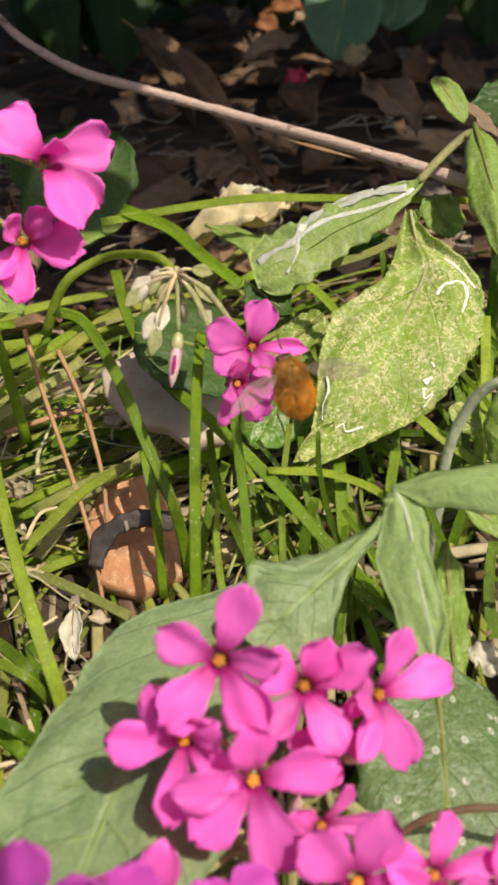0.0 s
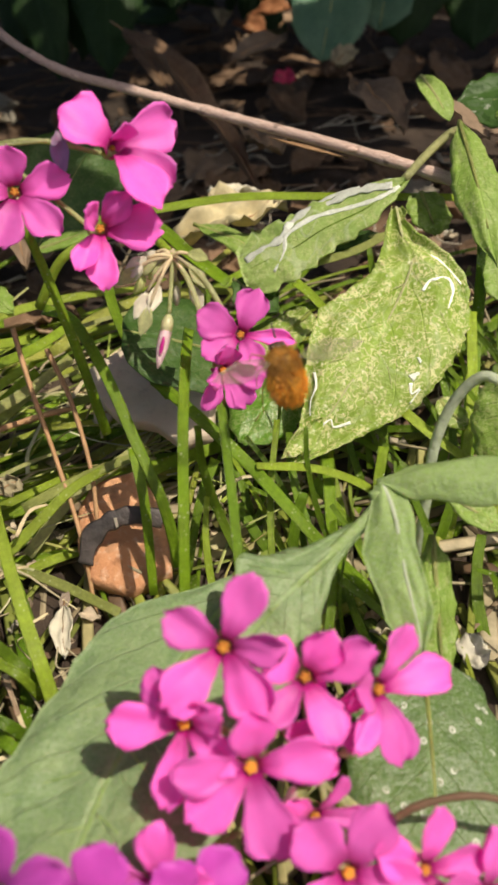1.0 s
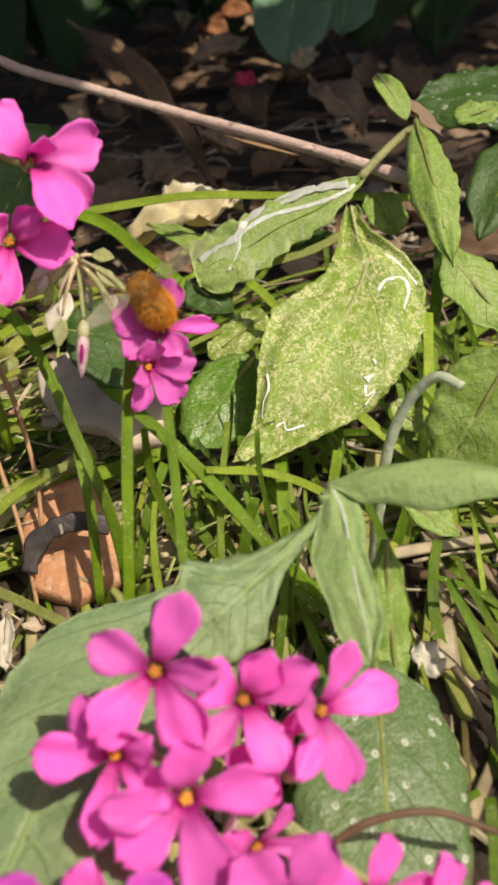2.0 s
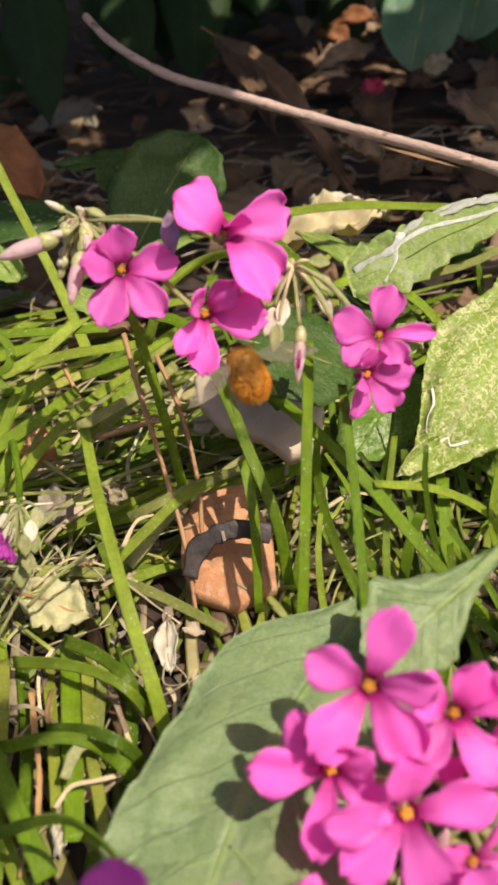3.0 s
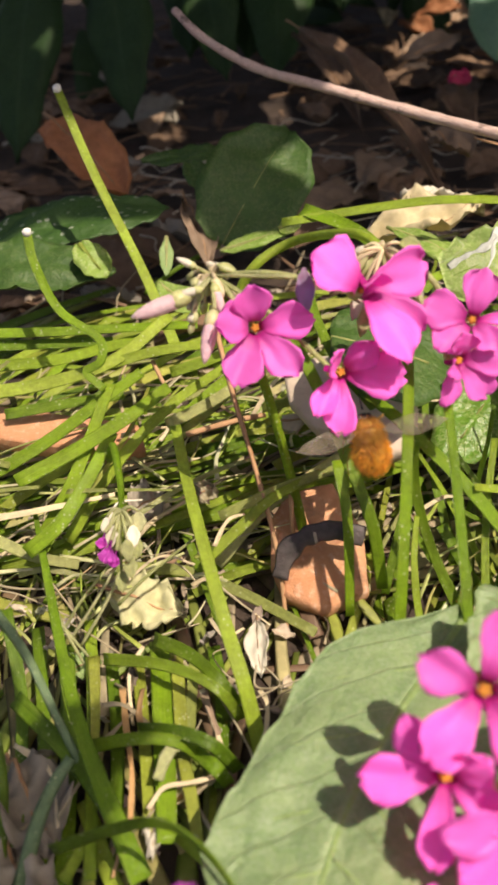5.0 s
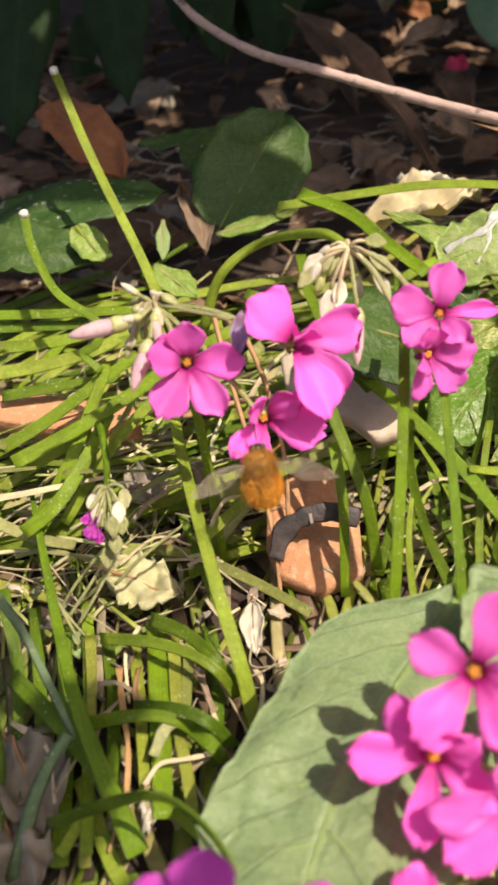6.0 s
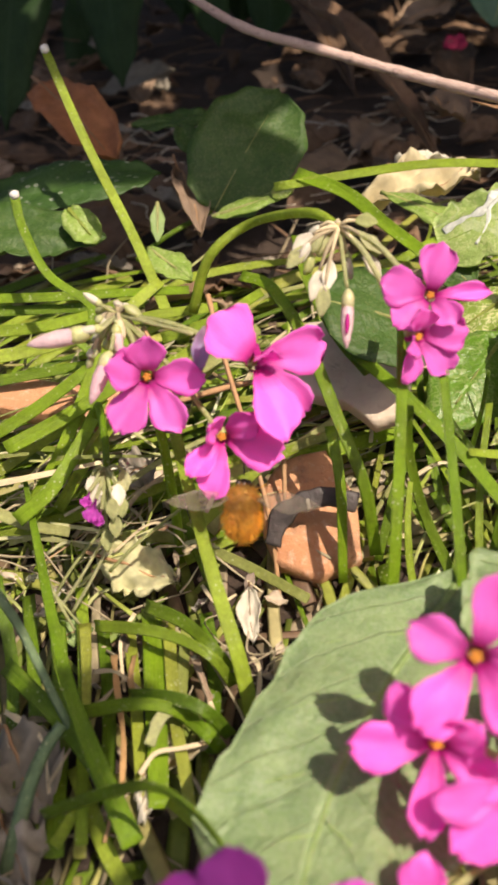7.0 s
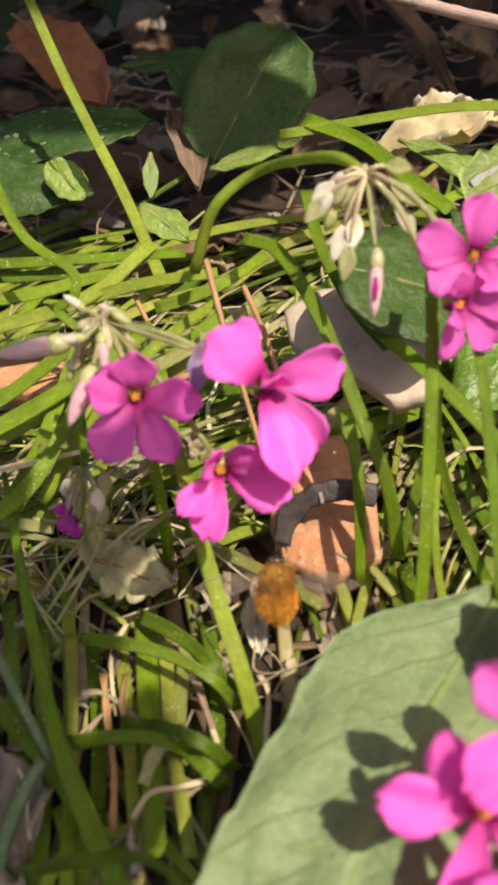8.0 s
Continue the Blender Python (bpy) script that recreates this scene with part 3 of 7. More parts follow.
def umbel_swaying():
    o = Vector((-0.0429, 0.13141, 0.06026))
    u = thing("flower_cluster", o, "bright pink five-petalled flowers with buds on a thin swaying stalk", "flower cluster", UMBEL)
    hub = Vector((-0.05907, 0.1447, 0.06763))
    spots = (
        ((-0.05309, 0.13387, 0.06199), (0.202, -0.754, 0.625), 0.93, ((6, -30, 1.05, 0.85), (92, -6, 1.0, 1.05), (150, 2, 1.02, 1.15), (206, 2, 1.02, 1.12), (284, -24, 1.0, 0.85))),
        ((-0.04103, 0.12755, 0.05418), (0.241, -0.842, 0.483), 0.98, ((62, -30, 0.7, 0.9), (102, -5, 1.1, 1.08), (188, 5, 0.85, 1.05), (222, -5, 0.7, 0.85), (300, -45, 0.8, 0.7))),
        ((-0.03459, 0.13294, 0.06475), (0.419, -0.792, 0.444), 1.0, ((-48, 8, 1.3, 1.02), (6, -58, 0.7, 0.6), (72, 10, 1.25, 1.2), (138, -10, 1.1, 1.15), (172, -22, 1.15, 1.42))),
    )
    for at, way, size, petals in spots:
        flower(u, at, way, size, petals, deep=at[0] > -0.036)
        pedicel(u, hub, Vector(at) - Vector(way) * 0.0052, 0.0005, 0.002)
    for a, b, n in (((-0.06064, 0.13306, 0.06271), (-0.352, -0.682, -0.641), 0.009), ((-0.06743, 0.13719, 0.06806), (-0.951, -0.31, 0.015), 0.0105), ((-0.05838, 0.13941, 0.06552), (0.122, -0.691, -0.713), 0.006)):
        bud(u, a, b, n)
        pedicel(u, hub, Vector(a) - Vector(b) * n * 0.55, 0.0004)
    for a, b, n in (((-0.06241, 0.13852, 0.06863), (-0.931, -0.338, 0.135), 0.0042), ((-0.06235, 0.14335, 0.07163), (-0.747, 0.081, 0.66), 0.0036)):
        bud(u, a, b, n, "spent_bud", M_CREAM, 1.3)
        pedicel(u, hub, Vector(a) - Vector(b) * n * 0.5, 0.0004)
    wilt = Vector((-0.04395, 0.13648, 0.06493))
    part("wilted_flower", blade(wilt + Vector((0.157, 0.616, 0.772)) * 0.004, wilt - Vector((0.157, 0.616, 0.772)) * 0.004, (0.141, -0.788, 0.6), 0.0032, LANCE, cup=0.4, wave=0.001, nu=10, nv=6), M_WILT, u, "shrivelled pale violet flower")
    pedicel(u, hub, wilt + Vector((-0.433, 0.495, 0.753)) * 0.003, 0.0004)
    for k in range(26):
        end = hub + Vector((random.uniform(-1, 0.6), random.uniform(-0.6, 0.5), random.uniform(-1, 0.25))) * random.uniform(0.003, 0.009)
        p = part("dry_pedicel", tube((hub, (hub + end) / 2 + Vector((0, 0, 0.001)), end), 0.0005, 0.0003, 5, steps=4), M_STRAW, u)
        part("husk", blob(end, (0.0006 + 0.0002 * (k % 3), 0.0007, 0.0009 + 0.0003 * (k % 4)), end - hub + Vector((0, 0, -0.003)), 0.6, 6, 8, seed=k), (M_CREAM, M_CALYX, M_CREAM, M_CALYX, M_STRAW)[k % 5], p)
    part("stalk", tube((hub, (-0.05734, 0.14469, 0.06053), (-0.05581, 0.14278, 0.04765), (-0.05573, 0.14078, 0.02832), (-0.05644, 0.13749, 0.00749)), 0.0007, 0.0011, 8), M_STEM, u)
    return u


def umbel_middle():
    o = Vector((-0.00909, 0.14864, 0.04351))
    u = thing("flower_cluster", o, "two pink flowers, hanging bud and dry husks on arched stalk", "flower cluster", UMBEL)
    hub = Vector((-0.01615, 0.14533, 0.06184))
    spots = (
        ((-0.00218, 0.13418, 0.05423), (0.091, -0.754, 0.651), 0.84, ((20, 0, 0.95, 1.0), (88, 12, 0.55, 1.15), (145, -10, 0.9, 0.8), (228, 0, 1.05, 0.9), (290, -5, 1.1, 1.0))),
        ((-0.00444, 0.12929, 0.04985), (0.379, -0.881, 0.283), 0.80, ((-10, -20, 0.8, 0.7), (82, -5, 1.0, 1.0), (135, 4, 1.05, 1.0), (196, 0, 0.75, 0.95), (240, -35, 0.7, 0.7))),
    )
    for at, way, size, petals in spots:
        flower(u, at, way, size, petals)
        end = Vector(at) - Vector(way) * 0.0052
        part("pedicel", tube((hub, hub * 0.55 + end * 0.45 + Vector((0, 0, 0.003)), end), 0.00055, 0.0005, 6), M_CALYX, u)
    b = bud(u, (-0.01544, 0.13317, 0.05153), (-0.089, -0.613, -0.785), 0.0095, fat=0.78)
    part("streak", blob(Vector((-0.01547, 0.13187, 0.05149)), (0.0004, 0.0003, 0.0017), (-0.089, -0.613, -0.785), 0.3, 6, 6), M_PETAL, b, "dark pink streak of folded petal")
    pedicel(u, hub, (-0.0153, 0.13787, 0.05467), 0.0004)
    ends = ((-0.02033, 0.14349, 0.0619), (-0.02166, 0.1422, 0.06052), (-0.01957, 0.1393, 0.05755), (-0.01885, 0.13789, 0.05553), (-0.01768, 0.14047, 0.05865), (-0.01278, 0.14328, 0.06119), (-0.01238, 0.14233, 0.05851), (-0.01354, 0.14537, 0.06277))
    for k, end in enumerate(ends):
        end = Vector(end)
        p = part("dry_pedicel", tube((hub, (hub + end) / 2 + Vector((0, -0.001, 0.001)), end), 0.0004, 0.0003, 5, steps=4), M_STRAW, u)
        husk = blade(end, end + (end - hub).normalized() * 0.004 + Vector((0, 0, -0.002)), (0.329, -0.621, 0.712), 0.0026, LANCE, cup=0.25, nu=8, nv=4, seed=k)
        part("husk", husk, M_CALYX if k % 2 else M_CREAM, p)
    for k in range(10):
        end = hub + Vector((random.uniform(-0.8, 0.6), random.uniform(-0.5, 0.2), random.uniform(-0.8, 0.1))) * random.uniform(0.003, 0.006)
        way = (end - hub).normalized() + Vector((0, 0, -1.2))
        p = part("dry_pedicel", tube((hub, (hub + end) / 2 + Vector((0, 0, 0.0008)), end), 0.0004, 0.0003, 5, steps=4), M_STRAW, u)
        part("husk", blob(end + way * 0.0012, (0.0007, 0.0009, 0.0019), way, 0.5, 6, 8, seed=k), (M_CALYX, M_CREAM, M_CALYX)[k % 3], p)
    part("stalk", tube((hub, (-0.02135, 0.15198, 0.0618), (-0.03403, 0.16909, 0.05282), (-0.04286, 0.16709, 0.04759), (-0.04823, 0.1659, 0.03601)), 0.0008, 0.0011, 8), M_STEM, u)
    return u


def umbel_near():
    o = Vector((-0.0011, 0.06967, 0.04212))
    u = thing("flower_cluster", o, "dense head of bright magenta-pink flowers with orange throats", "flower cluster", UMBEL)
    hub = Vector((0.01287, 0.0711, 0.0183))
    spots = (
        ((0.00185, 0.07133, 0.04733), (-0.01, -0.724, 0.689), 0.98, ((26, 0, 1.02, 1.02), (86, -8, 0.8, 0.86), (150, 2, 1.0, 1.0), (226, 4, 1.08, 1.05), (302, -14, 0.85, 0.88))),
        ((-0.00366, 0.06623, 0.03948), (-0.174, -0.734, 0.657), 0.96, ((64, -18, 0.8, 0.75), (130, 0, 0.9, 0.9), (196, 0, 0.86, 1.1), (268, 4, 0.92, 1.02), (332, 8, 0.9, 0.8))),
        ((0.00434, 0.06177, 0.03637), (0.068, -0.766, 0.639), 1.0, ((352, -16, 1.05, 0.86), (84, 0, 1.0, 1.04), (163, 2, 1.12, 1.14), (229, 4, 0.95, 1.0), (274, -4, 0.9, 1.0))),
        ((0.01157, 0.07222, 0.03955), (0.138, -0.646, 0.751), 0.94, ((300, -22, 1.0, 0.9), (38, -30, 0.9, 0.85), (80, -12, 1.0, 1.08), (162, 0, 0.95, 0.98), (224, 0, 0.85, 0.85))),
        ((0.0209, 0.07185, 0.03673), (0.416, -0.667, 0.618), 0.97, ((22, -6, 0.85, 0.98), (80, 2, 0.9, 1.12), (166, 4, 0.85, 1.06), (213, 0, 0.6, 0.9), (275, -25, 0.85, 0.7))),
        ((0.01391, 0.07178, 0.03059), (0.407, -0.704, 0.582), 0.72, ring(50, 0.85)),
        ((0.01168, 0.06132, 0.02538), (0.486, -0.808, 0.334), 0.80, ring(20, 0.8, 0.9)),
        ((0.01526, 0.0529, 0.0273), (0.153, -0.754, 0.639), 0.95, ring(318, 1.05)),
        ((0.02455, 0.05408, 0.02486), (0.363, -0.682, 0.635), 0.85, ring(300, 1.05)),
        ((0.0324, 0.05331, 0.01999), (0.51, -0.631, 0.584), 0.85, ring(5)),
        ((-0.00755, 0.05184, 0.02765), (-0.206, -0.734, 0.647), 0.88, ring(8, 0.9)),
    )
    for at, way, size, petals in spots:
        flower(u, at, way, size, [(a, f, w * 0.9, n) for a, f, w, n in petals])
        pedicel(u, hub, Vector(at) - Vector(way) * 0.0052, 0.0006, -0.001)
    bud(u, (0.00851, 0.06425, 0.02451), (0.276, 0.097, 0.956), 0.006)
    bud(u, (0.01785, 0.06973, 0.02763), (0.699, -0.095, 0.708), 0.006)
    part("stalk", tube((hub, (0.01469, 0.06976, 0.01314), (0.01748, 0.06484, 0.00491), (0.01821, 0.05499, -0.00631)), 0.0009, 0.0013, 8), M_STEM, u)
    return u


def umbel_foreground():
    o = Vector((-0.02775, 0.04834, 0.04871))
    u = thing("flower_cluster", o, "out-of-focus violet-pink flowers close to the lens", "flower cluster", UMBEL)
    hub = Vector((-0.02355, 0.04175, 0.02956))
    for at, way, spin, size in (
        ((-0.02678, 0.04242, 0.04425), (-0.117, -0.67, 0.733), 0, 0.80),
        ((-0.01883, 0.04282, 0.03952), (0.303, -0.678, 0.669), 25, 0.80),
        ((-0.00857, 0.04719, 0.02946), (0.497, -0.611, 0.616), 40, 0.80),
    ):
        flower(u, at, way, size, ring(spin), near=True)
        pedicel(u, hub, Vector(at) - Vector(way) * 0.0042, 0.0006)
    part("stalk", tube((hub, (-0.02511, 0.04064, 0.01877), (-0.02897, 0.04027, -0.00519)), 0.0008, 0.0012, 8), M_STEM, u)
    return u


def umbel_spent():
    o = Vector((-0.058, 0.11532, 0.02539))
    u = thing("withered_flower_head", o, "spent flower head with shrivelled magenta petals and pale husks", "flower head")
    hub = Vector((-0.05723, 0.12355, 0.02764))
    for k, (at, n) in enumerate((((-0.05769, 0.11462, 0.02607), 0.0042), ((-0.05896, 0.11639, 0.02705), 0.003), ((-0.05664, 0.11405, 0.02503), 0.003))):
        w = Vector((-0.16, -0.831, -0.533))
        p = part("wilted_flower", blade(Vector(at) - w * n * 0.5, Vector(at) + w * n * 0.5, (0.253, -0.637, 0.728), n * 0.75, SPOON, cup=0.6, wave=0.0012, nu=12, nv=8, seed=k), M_PETAL_NEAR, u, "crumpled magenta petals")
        pedicel(u, hub, Vector(at) - w * n * 0.5, 0.0004)
    ends = ((-0.05439, 0.12012, 0.02739), (-0.05391, 0.11898, 0.02576), (-0.05509, 0.11779, 0.02619), (-0.05831, 0.11963, 0.02779), (-0.05491, 0.11675, 0.0231), (-0.05699, 0.11643, 0.01989), (-0.05942, 0.12191, 0.02774), (-0.05423, 0.12392, 0.02733))
    for k, end in enumerate(ends):
        end = Vector(end)
        p = part("pedicel", tube((hub, (hub + end) / 2 + Vector((0, 0, 0.001)), end), 0.0004, 0.0003, 5, steps=4), M_CALYX, u)
        part("husk", blade(end, end + Vector((0.122, -0.733, -0.67)) * 0.004, (0.253, -0.637, 0.728), 0.0026, LANCE, cup=0.3, nu=7, nv=4, seed=k), M_CALYX if k % 3 else M_CREAM, p)
    part("stalk", tube((hub, (-0.05959, 0.13208, 0.02779), (-0.06326, 0.14188, 0.02827), (-0.06662, 0.14659, 0.02029)), 0.0006, 0.0009, 7), M_STEM, u)
    return u


U_A, U_B, U_C, U_D, U_E = umbel_swaying(), umbel_middle(), umbel_near(), umbel_spent(), umbel_foreground()


# ---- the fly ----
def build_fly():
    """A furry bee fly: its own space has the head at +y and the back at +z."""
    fly = thing("bee_fly", (0, 0, 0), "furry golden-brown bee fly hovering at a pink flower", "insect")

    def fur(name, at, size, count, seed, parent, coat):
        body = part(name, blob(at, size, (0, 1, 0), 0.06, 12, 16), M_FUR_DARK, parent, local=Matrix.Identity(4))
        rng = random.Random(seed)
        bm = bmesh.new()
        for _ in range(count):
            d = Vector((rng.gauss(0, 1), rng.gauss(0, 1), rng.gauss(0, 1))).normalized()
            root = Vector(at) + Vector((d.x * size[0], d.y * size[2], d.z * size[1])) * 0.97
            way = (d + Vector((rng.uniform(-0.4, 0.4), -0.7 + rng.uniform(-0.4, 0.4), rng.uniform(-0.3, 0.3)))).normalized()
            n = rng.uniform(0.0006, 0.0014)
            across = way.orthogonal().normalized() * 0.00005
            over = way.cross(across)
            ring = [bm.verts.new(root + across), bm.verts.new(root - across * 0.5 + over), bm.verts.new(root - across * 0.5 - over)]
            end = bm.verts.new(root + way * n + Vector((0, 0, -0.0001)))
            for a, b in ((0, 1), (1, 2), (2, 0)):
                bm.faces.new((ring[a], ring[b], end))
        part("fur", bm, coat, body, "tawny hairs", local=Matrix.Identity(4))
        return body

    fur("thorax", (0, 0.0014, 0.0002), (0.0024, 0.0022, 0.0028), 2600, 3, fly, M_FUR_DARK)
    fur("abdomen", (0, -0.0015, -0.0001), (0.0028, 0.0024, 0.0034), 3000, 4, fly, M_FUR)
    head = part("head", blob((0, 0.0042, -0.0009), (0.0012, 0.0011, 0.0010), (0, 1, 0), 0.04), M_FLY_DARK, fly, local=Matrix.Identity(4))
    for s in (-1, 1):
        part("eye", blob((s * 0.0008, 0.0044, -0.0005), (0.0006, 0.0007, 0.0007), (0, 1, 0), 0.02), M_FLY_DARK, head, local=Matrix.Identity(4))
    part("proboscis", tube(((0, 0.0058, -0.0004), (0, 0.0070, -0.0006), (0, 0.0084, -0.0007)), 0.00018, 0.0001, 6), M_FLY_DARK, head, local=Matrix.Identity(4))
    for s in (-1, 1):
        for k, y in enumerate((0.0032, 0.0018, 0.0004)):
            leg = tube(((s * 0.0018, y, -0.0016), (s * 0.0034, y + 0.0008 - 0.0012 * k, -0.0022), (s * 0.0038, y - 0.0022 * k + 0.001, -0.0036), (s * 0.0040, y - 0.003 * k, -0.0048)), 0.00012, 0.00006, 6, steps=4)
            part("leg", leg, M_FUR_DARK, fly, local=Matrix.Identity(4))
    wings = []
    for s in (-1, 1):
        bm = blade((0, 0, 0), (s * 0.0105, -0.0018, 0.0004), (0, 0, 1), 0.0036, LANCE, bend=0.02, nu=14, nv=6, thick=0.00004)
        w = part("wing", bm, M_WING, fly, "smoky translucent wing", local=Matrix.Translation((s * 0.0022, 0.0022, 0.0016)))
        wings.append((w, s))
    return fly, wings


FLY, WINGS = build_fly()


# ---- leafy weeds ----
def leaf(parent, base, tip, way, width, material, label="", rib=0.0006, **shape):
    """A leaf blade with its raised midrib."""
    ob = part("leaf", blade(base, tip, way, width, **shape), material, parent, label)
    if rib:
        b, t, w = Vector(base), Vector(tip), Vector(way)
        axis = t - b
        up = (w - axis.normalized() * w.dot(axis.normalized())).normalized()
        side = axis.normalized().cross(up)
        bend, sb = shape.get("bend", 0), shape.get("side_bend", 0)
        line = [b + axis * u + (up * bend + side * sb) * (axis.length * math.sin(math.pi * u)) + up * (0.0001 - rib * 0.3) for u in (0.0, 0.2, 0.4, 0.6, 0.78)]
        part("midrib", tube(line, rib, rib * 0.35, 6, steps=4), M_STEM_PALE, ob)
    return ob


def width_at(stops, u):
    """A half width in millimetres, straight between its stops, as metres."""
    for (a, va), (b, vb) in zip(stops, stops[1:]):
        if u <= b:
            return (va + (vb - va) * (u - a) / (b - a)) * 0.001
    return stops[-1][1] * 0.001


class Sheet:
    """A leaf that follows a bent midrib, with its own half width on either side."""

    def __init__(self, spine, facing, left, right, bow=0.0, cup=0.0, fold=0.0, wave=0.0, teeth=0, tooth=0.0, seed=0):
        self.line, self.up = spline(spine, 24), Vector(facing).normalized()
        self.left, self.right, self.bow, self.cup, self.fold = left, right, bow, cup, fold
        self.wave, self.teeth, self.tooth, self.seed = wave, teeth, tooth, seed
        self.width = max(w for _, w in (*left, *right)) * 0.001

    def at(self, u, v, lift=0.0):
        """The place on its upper face at a share u of its length and v across, from -1 to 1."""
        f = u * (len(self.line) - 1)
        k = min(int(f), len(self.line) - 2)
        c = self.line[k].lerp(self.line[k + 1], f - k)
        a, b = self.line[max(k - 6, 0)], self.line[min(k + 7, len(self.line) - 1)]
        side = (b - a).normalized().cross(self.up).normalized()
        w = width_at(self.right if v > 0 else self.left, u)
        if self.teeth:
            saw = (u * self.teeth + 0.4 * noise.noise(Vector((u * 9 + self.seed, math.copysign(1, v), 3.0)))) % 1.0
            w *= 1 - self.tooth * abs(v) ** 4 * (saw if saw < 0.75 else (1 - saw) * 3)
        rise = self.bow * math.sin(math.pi * u) + self.cup * w * v * v - self.fold * w * abs(v) + lift
        if self.wave:
            rise += self.wave * noise.noise(Vector((u * 4.0, v * 2.2, self.seed * 3.7)))
            rise += self.wave * 0.7 * abs(v) * noise.noise(Vector((u * 10.0, v * 3, self.seed * 1.3 + 9)))
        return c + side * (w * v) + self.up * rise

    def mesh(self, nu=64, nv=24, thick=0.0003):
        bm = bmesh.new()
        uv = bm.loops.layers.uv.verify()
        rows = [[[bm.verts.new(self.at(i / nu, 2 * j / nv - 1, -thick * layer)) for j in range(nv + 1)] for i in range(nu + 1)] for layer in (0, 1)]

        def face(verts, marks):
            f = bm.faces.new(verts)
            for loop, (a, b) in zip(f.loops, marks):
                loop[uv].uv = (a / nu, b / nv)

        for i in range(nu):
            for j in range(nv):
                m = ((i, j), (i, j + 1), (i + 1, j + 1), (i + 1, j))
                face([rows[0][a][b] for a, b in m], m)
                face([rows[1][a][b] for a, b in m[::-1]], m[::-1])
            for j in (0, nv):
                face((rows[0][i][j], rows[0][i + 1][j], rows[1][i + 1][j], rows[1][i][j]), ((i, j),) * 4)
        for i in (0, nu):
            for j in range(nv):
                face((rows[0][i][j + 1], rows[0][i][j], rows[1][i][j], rows[1][i][j + 1]), ((i, j),) * 4)
        return finish(bm)

    def vein(self, marks, r, r1=None, lift=0.0):
        """A raised line along places (u, v) of the leaf."""
        return tube([self.at(u, v, lift) for u, v in marks], r, r1 or r * 0.5, 8, 0.35, steps=5, facing=self.up)


def sheet_leaf(parent, sheet, material, label="", rib=0.0, side_veins=0, nu=64, nv=24, rib_material=None):
    ob = part("leaf", sheet.mesh(nu, nv), material, parent, label)
    if rib:
        part("midrib", sheet.vein([(u, 0.0) for u in (0.0, 0.15, 0.3, 0.5, 0.7, 0.85, 0.95)], rib, rib * 0.3), rib_material or M_STEM_PALE, ob)
    for k in range(side_veins):
        u = 0.12 + 0.7 * k / max(1, side_veins - 1)
        for s in (-1, 1):
            marks = [(min(0.98, u + 0.16 * q + 0.02 * s), s * q * 0.9) for q in (0.02, 0.3, 0.6, 0.95)]
            part("side_vein", sheet.vein(marks, rib * 0.45, rib * 0.15, -rib * 0.10), rib_material or M_STEM_PALE, ob)
    return ob


def mine_trail(parent, sheet, marks, r):
    """A pale raised track of a leaf miner that winds over a leaf."""
    pts = [sheet.at(u, v, 0.00012) for u, v in marks]
    part("mine_trail", tube(pts, r, r * 0.6, 8, 0.16, steps=7, wobble=0.9, facing=sheet.up), M_TRAIL, parent, "silvery white winding trail")


